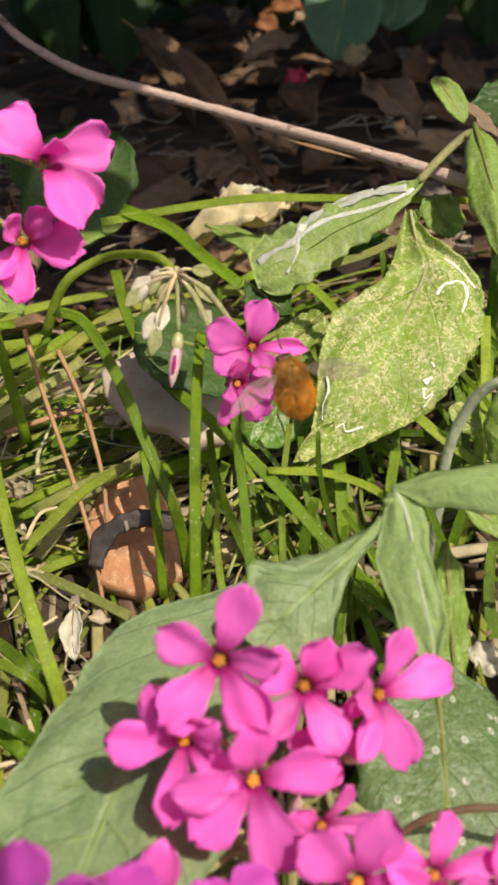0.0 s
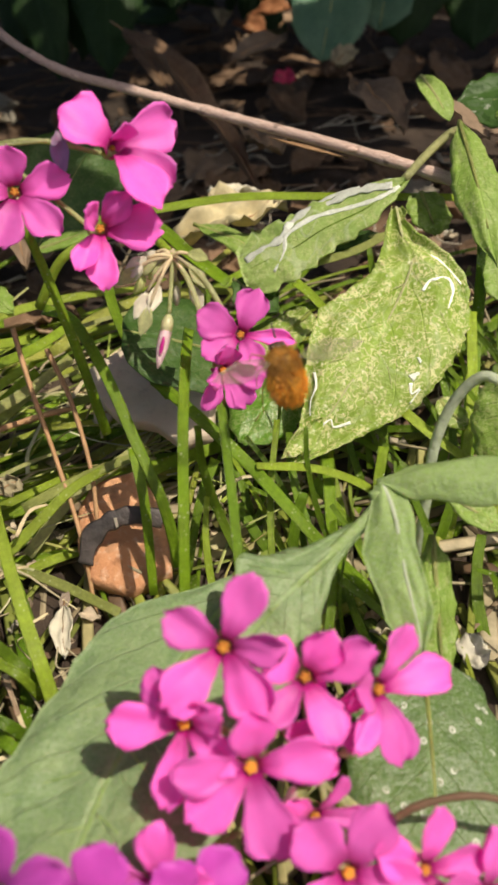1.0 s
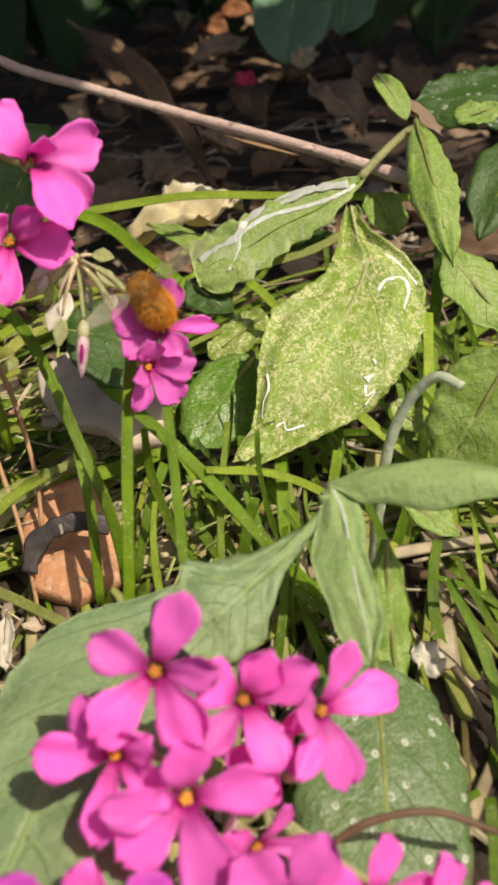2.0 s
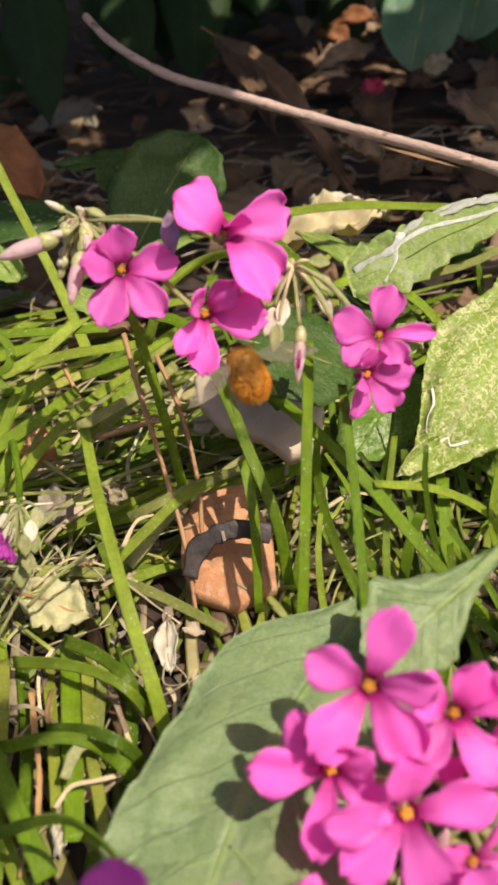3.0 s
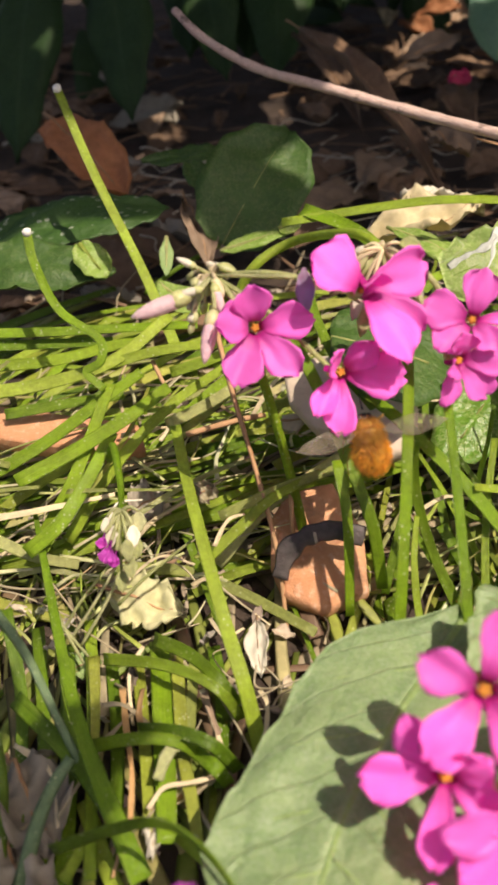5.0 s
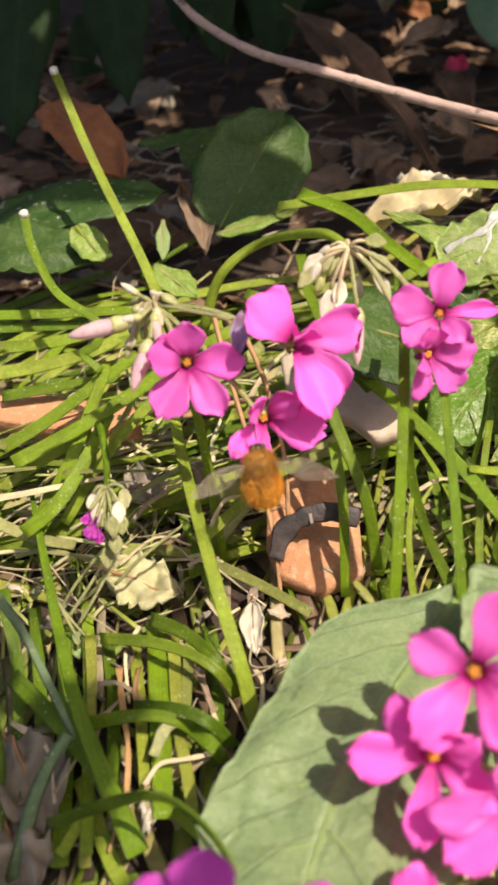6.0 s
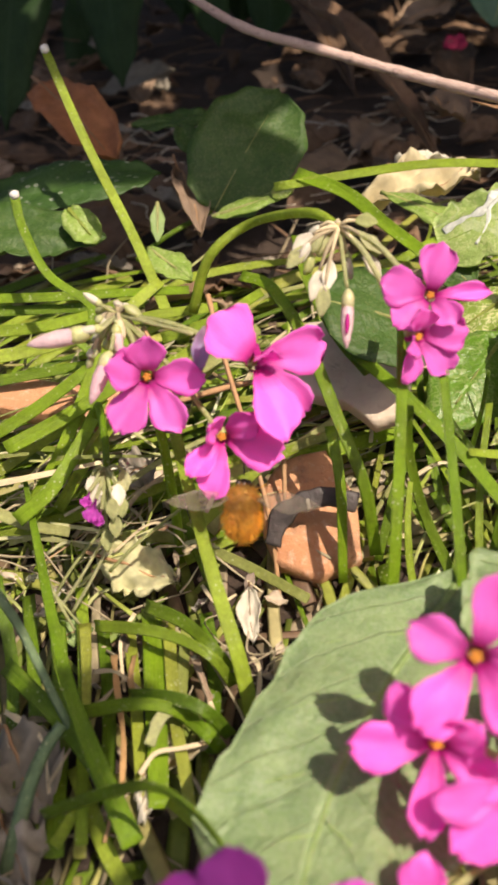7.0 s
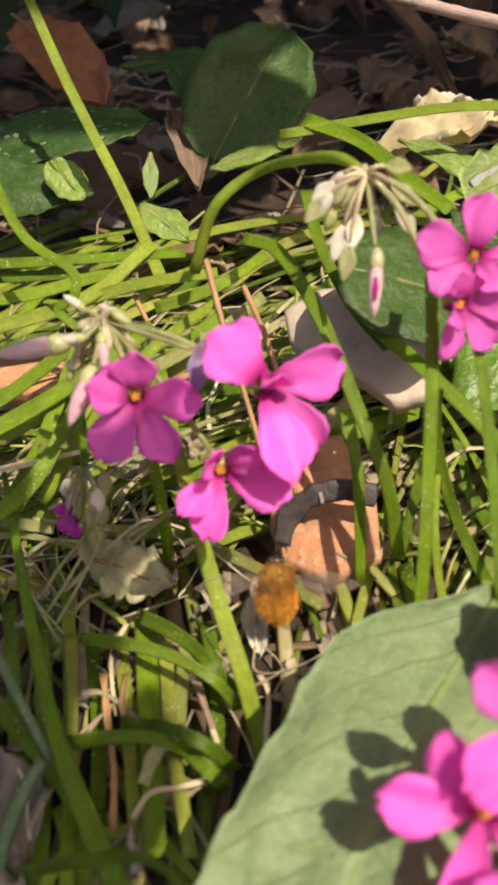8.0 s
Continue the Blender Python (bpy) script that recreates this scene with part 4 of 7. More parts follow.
def speckled_weed():
    u = thing("broad_leaved_weed", (0.0382, 0.14576, 0.00227), "weed with broad pale-speckled leaves scarred by leaf miners", "weed")
    broad = Sheet(
        ((0.03784, 0.18790, 0.05176), (0.03842, 0.18159, 0.04675), (0.03922, 0.17521, 0.04166), (0.03383, 0.16674, 0.03589), (0.02624, 0.15682, 0.02933), (0.01925, 0.14858, 0.02399), (0.01250, 0.14114, 0.01923)),
        (0.120, -0.610, 0.783),
        ((0, 1.2), (0.04, 2.0), (0.07, 1.0), (0.11, 2.6), (0.17, 3.2), (0.25, 6.6), (0.33, 12.4), (0.42, 16.0), (0.5, 16.5), (0.58, 15.9), (0.67, 14.4), (0.75, 11.0), (0.83, 7.6), (0.92, 4.2), (1.0, 0.8)),
        ((0, 1.2), (0.08, 3.0), (0.17, 4.5), (0.25, 7.2), (0.33, 7.9), (0.42, 8.2), (0.5, 11.2), (0.58, 14.0), (0.67, 12.2), (0.75, 9.4), (0.83, 5.9), (0.92, 3.4), (1.0, 1.0)),
        bow=0.0016, cup=-0.10, fold=-0.10, wave=0.0026, teeth=26, tooth=0.07, seed=2,
    )
    big = sheet_leaf(u, broad, M_BIG, "yellow-green leaf densely speckled with pale marks", rib=0.00034, side_veins=4, nu=80, nv=30, rib_material=M_CALYX)
    part("curled_tip", blade((0.01850, 0.14800, 0.02480), (0.00960, 0.14000, 0.02120), (0.551, -0.61, 0.57), 0.0052, LANCE, cup=0.35, wave=0.0008, nu=16, nv=8, seed=4), M_BIG, big, "curled-over leaf tip")
    for marks, r in (
        (((0.39, -0.24), (0.36, -0.30), (0.35, -0.40), (0.34, -0.62), (0.36, -0.70), (0.38, -0.68), (0.41, -0.64)), 0.00036),
        (((0.27, -0.55), (0.30, -0.74), (0.34, -0.88)), 0.00034),
        (((0.62, -0.66), (0.605, -0.69), (0.60, -0.72)), 0.0007),
        (((0.575, -0.60), (0.57, -0.62)), 0.0006),
        (((0.63, -0.70), (0.65, -0.80), (0.63, -0.86), (0.67, -0.88)), 0.00035),
        (((0.80, -0.5), (0.84, -0.3), (0.83, -0.1), (0.87, 0.05)), 0.0003),
        (((0.74, 0.75), (0.78, 0.66), (0.82, 0.74), (0.86, 0.6)), 0.0003),
    ):
        mine_trail(big, broad, marks, r)
    narrow = Sheet(
        ((0.04224, 0.20207, 0.05214), (0.03340, 0.19897, 0.04694), (0.02278, 0.19810, 0.04242), (0.01337, 0.19689, 0.03815), (0.00227, 0.19636, 0.03366)),
        (-0.306, -0.494, 0.814),
        ((0, 0.4), (0.1, 2.0), (0.2, 3.4), (0.3, 5.2), (0.4, 6.1), (0.5, 6.6), (0.6, 8.0), (0.7, 8.4), (0.8, 8.5), (0.9, 8.2), (0.96, 7.0), (1.0, 3.6)),
        ((0, 0.4), (0.1, 4.3), (0.2, 6.6), (0.3, 7.9), (0.4, 8.9), (0.5, 9.9), (0.6, 9.5), (0.7, 9.4), (0.8, 10.2), (0.9, 10.8), (0.96, 10.0), (1.0, 6.5)),
        bow=0.0008, cup=-0.12, wave=0.0012, teeth=8, tooth=0.30, seed=5,
    )
    mined = sheet_leaf(u, narrow, M_MINED, "green leaf with white winding mine trails", rib=0.00028, nu=60, nv=20, rib_material=M_STEM_DARK)
    for marks, r in (
        (((0.08, 0.40), (0.2, 0.7), (0.33, 0.82), (0.42, 0.70), (0.57, 0.79), (0.68, 0.66), (0.76, 0.36), (0.90, 0.32), (0.96, 0.28)), 0.0012),
        (((0.06, -0.2), (0.2, 0.10), (0.33, 0.29), (0.53, 0.42), (0.71, 0.38), (0.76, 0.02), (0.84, -0.47)), 0.0007),
        (((0.66, 0.74), (0.70, 0.58), (0.73, 0.48)), 0.0013),
        (((0.24, 0.90), (0.40, 0.90), (0.55, 0.92)), 0.0006),
    ):
        mine_trail(mined, narrow, marks, r)
    part("petiole", tube(((0.04153, 0.20224, 0.05188), (0.04723, 0.20858, 0.05469), (0.054, 0.21487, 0.05733), (0.05714, 0.21431, 0.05799)), 0.0010, 0.0010, 8), M_STEM_PALE, u)
    leaf(u, (0.05538, 0.21277, 0.0607), (0.05794, 0.17578, 0.0418), (-0.178, -0.505, 0.845), 0.0115, M_LEAF, shape=LANCE, bend=0.06, cup=-0.18, wave=0.001, teeth=9, tooth=0.12, nu=36, seed=7)
    leaf(u, (0.05677, 0.18779, 0.04107), (0.07117, 0.17182, 0.02659), (0.128, -0.482, 0.866), 0.0150, M_LEAF, shape=OVATE, bend=0.05, wave=0.0012, teeth=10, tooth=0.10, nu=32, seed=8)
    leaf(u, (0.08576, 0.22474, 0.05311), (0.0692, 0.19928, 0.03628), (-0.067, -0.374, 0.925), 0.0170, M_SHADE, shape=OVATE, bend=0.04, wave=0.001, teeth=9, tooth=0.08, seed=9)
    leaf(u, (0.05065, 0.24214, 0.063), (0.05646, 0.22989, 0.05512), (0.228, -0.558, 0.798), 0.0072, M_LEAF, shape=WIDE, bend=0.05, cup=0.1, nu=18, nv=8, seed=10)
    leaf(u, (0.10514, 0.2449, 0.04973), (0.06094, 0.24724, 0.05311), (0.029, -0.465, 0.885), 0.0260, M_DOTTED, "dark green leaf with pale specks and a brown torn edge", shape=WIDE, bend=0.08, wave=0.002, teeth=9, tooth=0.2, seed=11)
    part("dead_edge", blade((0.05848, 0.24004, 0.05688), (0.06658, 0.22768, 0.0505), (0.241, -0.353, 0.904), 0.0050, LANCE, wave=0.001, nu=12, nv=6, seed=3), M_TAN, u, "brown dead edge of a leaf")
    leaf(u, (0.06801, 0.22657, 0.05563), (0.08037, 0.23234, 0.05652), (0.034, -0.379, 0.925), 0.0080, M_LEAF, shape=ROUND, wave=0.0015, nu=18, nv=8, seed=12)
    leaf(u, (0.06261, 0.14342, 0.04053), (0.04993, 0.13557, 0.01874), (-0.178, -0.505, 0.845), 0.0190, M_LEAF, "bright green leaf blade with toothed rim", shape=WIDE, bend=0.05, wave=0.001, teeth=10, tooth=0.10, seed=13)
    leaf(u, (0.01505, 0.17239, 0.02443), (0.00128, 0.15144, 0.01681), (0.134, -0.421, 0.897), 0.0165, M_GLOSSY, "glossy green leaf with pale dots, darkened for partial shade", shape=ROUND, bend=0.06, cup=-0.08, wave=0.001, teeth=8, tooth=0.08, seed=14)
    leaf(u, (0.01819, 0.18441, 0.02864), (0.005, 0.17697, 0.02226), (0.039, -0.274, 0.961), 0.0100, M_BIG, shape=ROUND, wave=0.0012, teeth=6, tooth=0.12, seed=15)
    leaf(u, Vector((-0.0090, 0.1588, 0.0372)) + SUN_WAY.cross(Vector((0, 1, 0.3))).normalized() * 0.013, Vector((-0.0090, 0.1588, 0.0372)) - SUN_WAY.cross(Vector((0, 1, 0.3))).normalized() * 0.013, SUN_WAY, 0.0240, M_SHADE, "dark leaflet turned to the sun above a clay shard", shape=ROUND, bend=0.04, wave=0.001, nu=18, nv=8, seed=25)
    leaf(u, (0.00018, 0.19865, 0.03097), (0.01051, 0.1873, 0.02754), (0.039, -0.274, 0.961), 0.0110, M_SHADE, shape=OVATE, wave=0.001, seed=16)
    leaf(u, (0.04718, 0.2129, 0.04392), (0.04951, 0.20008, 0.03866), (0.069, -0.262, 0.963), 0.0100, M_LEAF, shape=ROUND, wave=0.0012, seed=17)
    leaf(u, (0.03743, 0.20925, 0.03512), (0.01763, 0.20375, 0.03452), (0.069, -0.123, 0.99), 0.0120, M_SHADE, shape=OVATE, wave=0.0015, seed=18)
    leaf(u, (0.04208, 0.14916, 0.02674), (0.0469, 0.14405, 0.0233), (0.034, -0.379, 0.925), 0.0055, M_BIG, shape=ROUND, wave=0.001, nu=16, nv=8, seed=19)
    leaf(u, (-0.01052, 0.22589, 0.03381), (0.01491, 0.20533, 0.02808), (0.045, -0.135, 0.99), 0.0080, M_LEAF, shape=LANCE, wave=0.001, bend=0.05, seed=20)
    part("stem", tube(((0.05714, 0.21431, 0.05799), (0.05946, 0.19739, 0.03929), (0.05447, 0.17438, 0.02312), (0.05066, 0.15722, 0.00786), (0.04551, 0.14203, -0.00802)), 0.0012, 0.0018, 8), M_STEM, u)


def thistle():
    u = thing("downy_weed", (0.0265, 0.10759, 0.00303), "grey-green downy weed with folded and toothed leaves", "weed")
    j = (0.02454, 0.10637, 0.04079)
    hanging = Sheet(
        ((0.02534, 0.10762, 0.04148), (0.02684, 0.10232, 0.03927), (0.02716, 0.09690, 0.03684), (0.02758, 0.09129, 0.03433), (0.02831, 0.08663, 0.03230), (0.02829, 0.08193, 0.03014)),
        (-0.134, -0.413, 0.901),
        ((0, 1.2), (0.12, 2.7), (0.25, 2.8), (0.38, 2.3), (0.5, 2.6), (0.62, 2.9), (0.75, 2.7), (0.88, 1.6), (1.0, 0.1)),
        ((0, 1.2), (0.12, 3.4), (0.25, 4.9), (0.38, 5.9), (0.5, 5.3), (0.62, 4.3), (0.75, 4.4), (0.88, 3.4), (1.0, 0.1)),
        bow=0.0014, cup=-0.12, fold=0.10, wave=0.0006, seed=1,
    )
    sheet_leaf(u, hanging, M_FUZZY, "woolly grey-green leaf hanging down", rib=0.0004, nu=48, nv=18, rib_material=M_WOOL)
    leaf(u, (0.0246, 0.1078, 0.0418), (0.0560, 0.1020, 0.0452), (-0.003, -0.162, 0.980), 0.0098, M_FUZZY, "folded woolly leaf stretching sideways", shape=LANCE, bend=0.07, cup=-0.30, wave=0.0006, nu=32, seed=2, rib=0)
    part("stem", tube(((0.04928, 0.12744, 0.04439), (0.04542, 0.13025, 0.04481), (0.04114, 0.13116, 0.03942), (0.03787, 0.12972, 0.03095), (0.03632, 0.12676, 0.02047), (0.03505, 0.12428, 0.0073), (0.03473, 0.12394, -0.00965)), 0.0009, 0.0012, 8), M_WOOL, u, "fuzzy grey-green curved stem")
    part("petiole", tube((j, (0.0242, 0.1048, 0.0384), (0.01811, 0.09926, 0.03650), (0.01225, 0.09419, 0.03480), (0.00702, 0.08934, 0.03310)), 0.0014, 0.0004, 8, flat=0.5, facing=(0.131, -0.446, 0.885)), M_FUZZY, u, "pale downy petiole")
    winged = Sheet(
        ((0.02420, 0.10437, 0.03788), (0.01811, 0.09926, 0.03620), (0.01225, 0.09419, 0.03451), (0.00702, 0.08934, 0.03284), (0.00321, 0.08545, 0.03144)),
        (0.131, -0.446, 0.885),
        ((0, 0.8), (0.1, 1.1), (0.2, 1.3), (0.3, 1.8), (0.4, 3.0), (0.5, 5.0), (0.6, 6.8), (0.7, 7.0), (0.8, 6.2), (0.9, 5.4), (1.0, 3.5)),
        ((0, 0.8), (0.1, 1.4), (0.2, 2.0), (0.3, 2.8), (0.4, 3.9), (0.5, 6.2), (0.6, 9.4), (0.66, 9.8), (0.72, 8.6), (0.8, 7.4), (0.9, 5.6), (1.0, 3.5)),
        bow=0.0003, cup=-0.05, wave=0.0012, teeth=5, tooth=0.14, seed=3,
    )
    sheet_leaf(u, winged, M_FORE, "toothed downy leaf running down a pale petiole", rib=0.00035, side_veins=3, nu=56, nv=22, rib_material=M_FUZZY)
    downy = Sheet(
        ((0.00188, 0.10396, 0.02474), (-0.00766, 0.08558, 0.02573), (-0.01473, 0.06933, 0.02654), (-0.01802, 0.05682, 0.02705), (-0.01906, 0.04698, 0.02737)),
        (0.052, 0.027, 0.998),
        ((0, 4.0), (0.05, 10.6), (0.1, 14.0), (0.2, 17.4), (0.3, 18.5), (0.4, 18.8), (0.5, 18.2), (0.6, 17.2), (0.7, 15.5), (0.8, 12.8), (0.9, 9.6), (1.0, 0.6)),
        ((0, 2.0), (0.05, 6.0), (0.1, 9.6), (0.2, 15.0), (0.3, 15.4), (0.4, 14.7), (0.5, 14.5), (0.6, 15.1), (0.7, 15.4), (0.8, 12.4), (0.9, 8.6), (1.0, 0.6)),
        bow=0.0004, cup=-0.03, wave=0.0015, teeth=7, tooth=0.06, seed=4,
    )
    sheet_leaf(u, downy, M_FORE, "large downy grey-green leaf with soft veins", rib=0.0006, side_veins=5, nu=72, nv=30, rib_material=M_FUZZY)
    leaf(u, (0.03115, 0.09574, 0.01515), (0.02709, 0.04864, 0.00053), (0.161, -0.563, 0.81), 0.0270, M_SPOTTED, "grey-green leaf with white water-droplet rings", shape=WIDE, bend=0.05, cup=-0.05, wave=0.0018, teeth=9, tooth=0.08, nu=40, nv=18, seed=5, rib=0.0005)
    leaf(u, (0.03421, 0.10877, 0.02841), (0.03472, 0.09163, 0.0063), (0.317, -0.573, 0.756), 0.0085, M_LEAF, "leaf with a pale crinkled edge", shape=LANCE, cup=-0.1, wave=0.0016, teeth=7, tooth=0.15, seed=6)
    leaf(u, (0.03933, 0.12426, 0.02376), (0.04938, 0.11826, 0.01911), (0.134, -0.381, 0.915), 0.0060, M_LEAF, shape=OVATE, wave=0.001, nu=18, nv=8, seed=7)
    leaf(u, (0.0416, 0.10985, 0.0015), (0.04402, 0.10357, -0.00016), (0.134, -0.381, 0.915), 0.0055, M_CREAM, shape=ROUND, wave=0.0018, nu=14, nv=8, seed=8, rib=0)


def shaded_weed():
    u = thing("low_weed", (-0.07128, 0.24056, 0.01866), "low weed with round dark green leaves in shade", "weed")
    leaf(u, (-0.05539, 0.23466, 0.02683), (-0.03772, 0.2627, 0.04808), (0.197, -0.585, 0.787), 0.0290, M_SHADE, "dark round leaf with a sunlit fleck", shape=ROUND, bend=0.06, cup=0.06, wave=0.0012, seed=1, rib=0.0002)
    leaf(u, (-0.1236, 0.22541, 0.03206), (-0.06996, 0.23963, 0.03672), (0.121, -0.248, 0.961), 0.0210, M_DOTTED, "dark leaf dotted with pale specks", shape=WIDE, bend=0.05, wave=0.0016, teeth=10, tooth=0.15, seed=2, rib=0)
    leaf(u, (-0.11953, 0.21138, 0.03289), (-0.08026, 0.21429, 0.03009), (0.131, -0.353, 0.926), 0.0190, M_SHADE, shape=WIDE, bend=0.05, cup=0.05, wave=0.0022, teeth=7, tooth=0.12, seed=3, rib=0)
    # added leaflet in the lighter green stands for a sunlit patch of the dark leaf
    leaf(u, (-0.0883, 0.21406, 0.03831), (-0.08055, 0.20779, 0.03173), (0.23, -0.339, 0.912), 0.0085, M_LEAF, "small leaflet standing in for a sunlit leaf patch", shape=ROUND, wave=0.0012, nu=16, nv=8, seed=4)
    leaf(u, (-0.0673, 0.25971, 0.04186), (-0.06086, 0.25101, 0.03579), (0.144, -0.539, 0.83), 0.0075, M_SHADE, shape=ROUND, wave=0.001, nu=16, nv=8, seed=5, rib=0)
    leaf(u, (-0.06056, 0.24711, 0.03569), (-0.05347, 0.24872, 0.04085), (0.332, -0.423, 0.843), 0.0042, M_BIG, shape=LANCE, nu=14, nv=6, seed=6)
    leaf(u, (-0.08261, 0.26388, 0.04114), (-0.05337, 0.27152, 0.04028), (0.107, -0.109, 0.988), 0.0110, M_SHADE, shape=LANCE, wave=0.0015, seed=7, rib=0)
    leaf(u, (-0.07022, 0.2324, 0.03091), (-0.06897, 0.22123, 0.02465), (0.332, -0.423, 0.843), 0.0040, M_FUZZY, shape=OVATE, nu=14, nv=6, seed=8)
    leaf(u, (-0.06837, 0.21023, 0.02853), (-0.05643, 0.20136, 0.02415), (0.121, -0.248, 0.961), 0.0095, M_LEAF, shape=OVATE, wave=0.0012, nu=18, nv=8, seed=9)
    leaf(u, (-0.05387, 0.22256, 0.03073), (-0.03325, 0.22727, 0.03482), (0.107, -0.109, 0.988), 0.0075, M_LEAF, shape=LANCE, wave=0.001, nu=20, nv=8, seed=10)
    leaf(u, (-0.03831, 0.2262, 0.03473), (-0.03232, 0.22591, 0.03614), (0.131, -0.353, 0.926), 0.0055, M_BIG, shape=ROUND, nu=12, nv=6, seed=11)
    part("stem", tube(((-0.07337, 0.21515, 0.02295), (-0.06841, 0.22875, 0.02259), (-0.05654, 0.23641, 0.02607)), 0.0007, 0.0007, 7), M_STEM_DARK, u)


speckled_weed()
thistle()
shaded_weed()


# ---- stalks ----
PATCH = thing("stalk_patch", (-0.00056, 0.14913, 0.00158), "tangle of fleshy green and yellowing flower stalks", "plant stalks")


def stalk(points, width, material=None, flat=0.6, end=0.8, **more):
    """One fleshy stalk; width in millimetres."""
    r = width / 2000
    return part("stalk", tube(points, r, r * end, 10, flat * 0.42, ridge=0.05, channel=0.34, **more), material or M_STEM, PATCH)


tip = stalk(((-0.09009, 0.22778, 0.07238), (-0.08048, 0.21462, 0.055), (-0.06973, 0.20128, 0.03876), (-0.06359, 0.1919, 0.03027), (-0.05931, 0.18391, 0.02564)), 2.2, end=1.25, flat=0.8)
part("cut_end", blob((-0.09004, 0.2276, 0.07296), (0.0012, 0.0012, 0.0012), rough=0.4, rings=6, sides=8), M_CUT, tip, "whitish broken tip")
tip = stalk(((-0.08357, 0.17385, 0.059), (-0.082, 0.17016, 0.05373), (-0.07674, 0.16428, 0.04626), (-0.06844, 0.16093, 0.04132), (-0.06812, 0.15818, 0.03761), (-0.0711, 0.15641, 0.03608), (-0.06736, 0.15478, 0.03294)), 2.0, end=0.9, flat=0.8)
part("cut_end", blob((-0.08349, 0.17388, 0.05936), (0.0011, 0.0011, 0.0010), rough=0.4, rings=6, sides=8), M_CUT, tip, "whitish broken tip")
stalk(((-0.03712, 0.16302, 0.04526), (-0.03059, 0.15818, 0.04504), (-0.02353, 0.14629, 0.04058), (-0.0174, 0.13453, 0.03148), (-0.01289, 0.12741, 0.02194), (-0.01109, 0.12377, 0.00895)), 2.4, flat=0.7, end=0.95)
stalk(((-0.01968, 0.14091, 0.02518), (-0.01768, 0.13258, 0.01756), (-0.01749, 0.12447, 0.00057)), 2.3, flat=0.7)
stalk(((-0.00652, 0.14852, 0.04698), (-0.00656, 0.13703, 0.04688), (-0.00684, 0.12461, 0.04233), (-0.00739, 0.11554, 0.03233), (-0.00829, 0.10715, 0.01834), (-0.00986, 0.10158, -0.00341)), 2.1, flat=0.7, end=1.0)
stalk(((-0.00074, 0.13299, 0.04722), (-0.00007, 0.12672, 0.04376), (0.00117, 0.11417, 0.03431), (0.00218, 0.10215, 0.02308), (0.00337, 0.09589, 0.00609)), 1.7, M_STEM, 0.9, 1.1)
stalk(((-0.01457, 0.14918, 0.03542), (-0.00714, 0.14144, 0.03302), (0.00435, 0.13147, 0.02578), (0.01745, 0.12358, 0.01129), (0.02817, 0.1208, -0.00131)), 2.5, flat=0.7, end=1.0)
stalk(((-0.02836, 0.1863, 0.04189), (-0.02525, 0.1748, 0.03663), (-0.01901, 0.16128, 0.03177), (-0.01293, 0.15368, 0.02802)), 2.6, M_STEM_DARK)
stalk(((-0.03621, 0.21727, 0.03997), (-0.01406, 0.21607, 0.04316), (0.00304, 0.21571, 0.04458), (0.02402, 0.21591, 0.04314), (0.05947, 0.21208, 0.04188)), 2.4)
stalk(((-0.03102, 0.21935, 0.04223), (-0.01829, 0.21095, 0.04018), (-0.00952, 0.19941, 0.03767), (-0.00078, 0.18997, 0.03459)), 3.6, M_STEM, 0.3)
stalk(((0.01893, 0.14455, 0.01695), (0.01887, 0.13174, 0.00699), (0.01946, 0.11917, -0.0125)), 2.8)
stalk(((0.0531, 0.17553, 0.03124), (0.05099, 0.15992, 0.0211), (0.04793, 0.14792, 0.01242), (0.04253, 0.13625, -0.00543)), 2.7)
stalk(((0.01595, 0.14473, 0.0109), (0.0229, 0.13645, 0.00458), (0.02819, 0.12971, -0.00616)), 2.5)
stalk(((0.03549, 0.15037, 0.02311), (0.04177, 0.14531, 0.01936), (0.05277, 0.14051, 0.01228)), 2.4)
stalk(((-0.00424, 0.14588, 0.01728), (-0.00767, 0.13789, 0.01216), (-0.01097, 0.1301, 0.00076)), 2.2, M_STEM_DARK)
stalk(((-0.00004, 0.14019, 0.00962), (0.0032, 0.13592, 0.00548), (0.00857, 0.13308, -0.00351)), 2.6, M_STEM_DARK)
stalk(((0.03077, 0.14764, 0.01672), (0.02904, 0.14046, 0.00761), (0.03332, 0.13403, -0.00428)), 2.5)
stalk(((0.0148, 0.18384, 0.03687), (0.01837, 0.18015, 0.0351), (0.02234, 0.17448, 0.03237)), 2.4)
stalk(((0.01719, 0.19437, 0.03555), (0.02909, 0.19469, 0.03826), (0.03984, 0.19802, 0.04168)), 2.2, M_STEM_PALE)
# lying bundles beside the clay
stalk(((-0.10153, 0.17404, 0.03559), (-0.08322, 0.17487, 0.03515), (-0.06924, 0.1762, 0.03483), (-0.05235, 0.18061, 0.03277)), 2.4)
stalk(((-0.07173, 0.1673, 0.03049), (-0.05932, 0.17007, 0.03249), (-0.04502, 0.17399, 0.03215)), 2.6)
stalk(((-0.10201, 0.17308, 0.03278), (-0.08648, 0.17453, 0.03222), (-0.07111, 0.17596, 0.03168)), 2.6, M_STEM_DARK)
stalk(((-0.10158, 0.16957, 0.02972), (-0.0845, 0.17075, 0.03007), (-0.06486, 0.17713, 0.03154)), 3.0)
stalk(((-0.09935, 0.16181, 0.02729), (-0.08349, 0.16276, 0.02933), (-0.06899, 0.16753, 0.03173), (-0.05834, 0.18012, 0.0354)), 3.2)
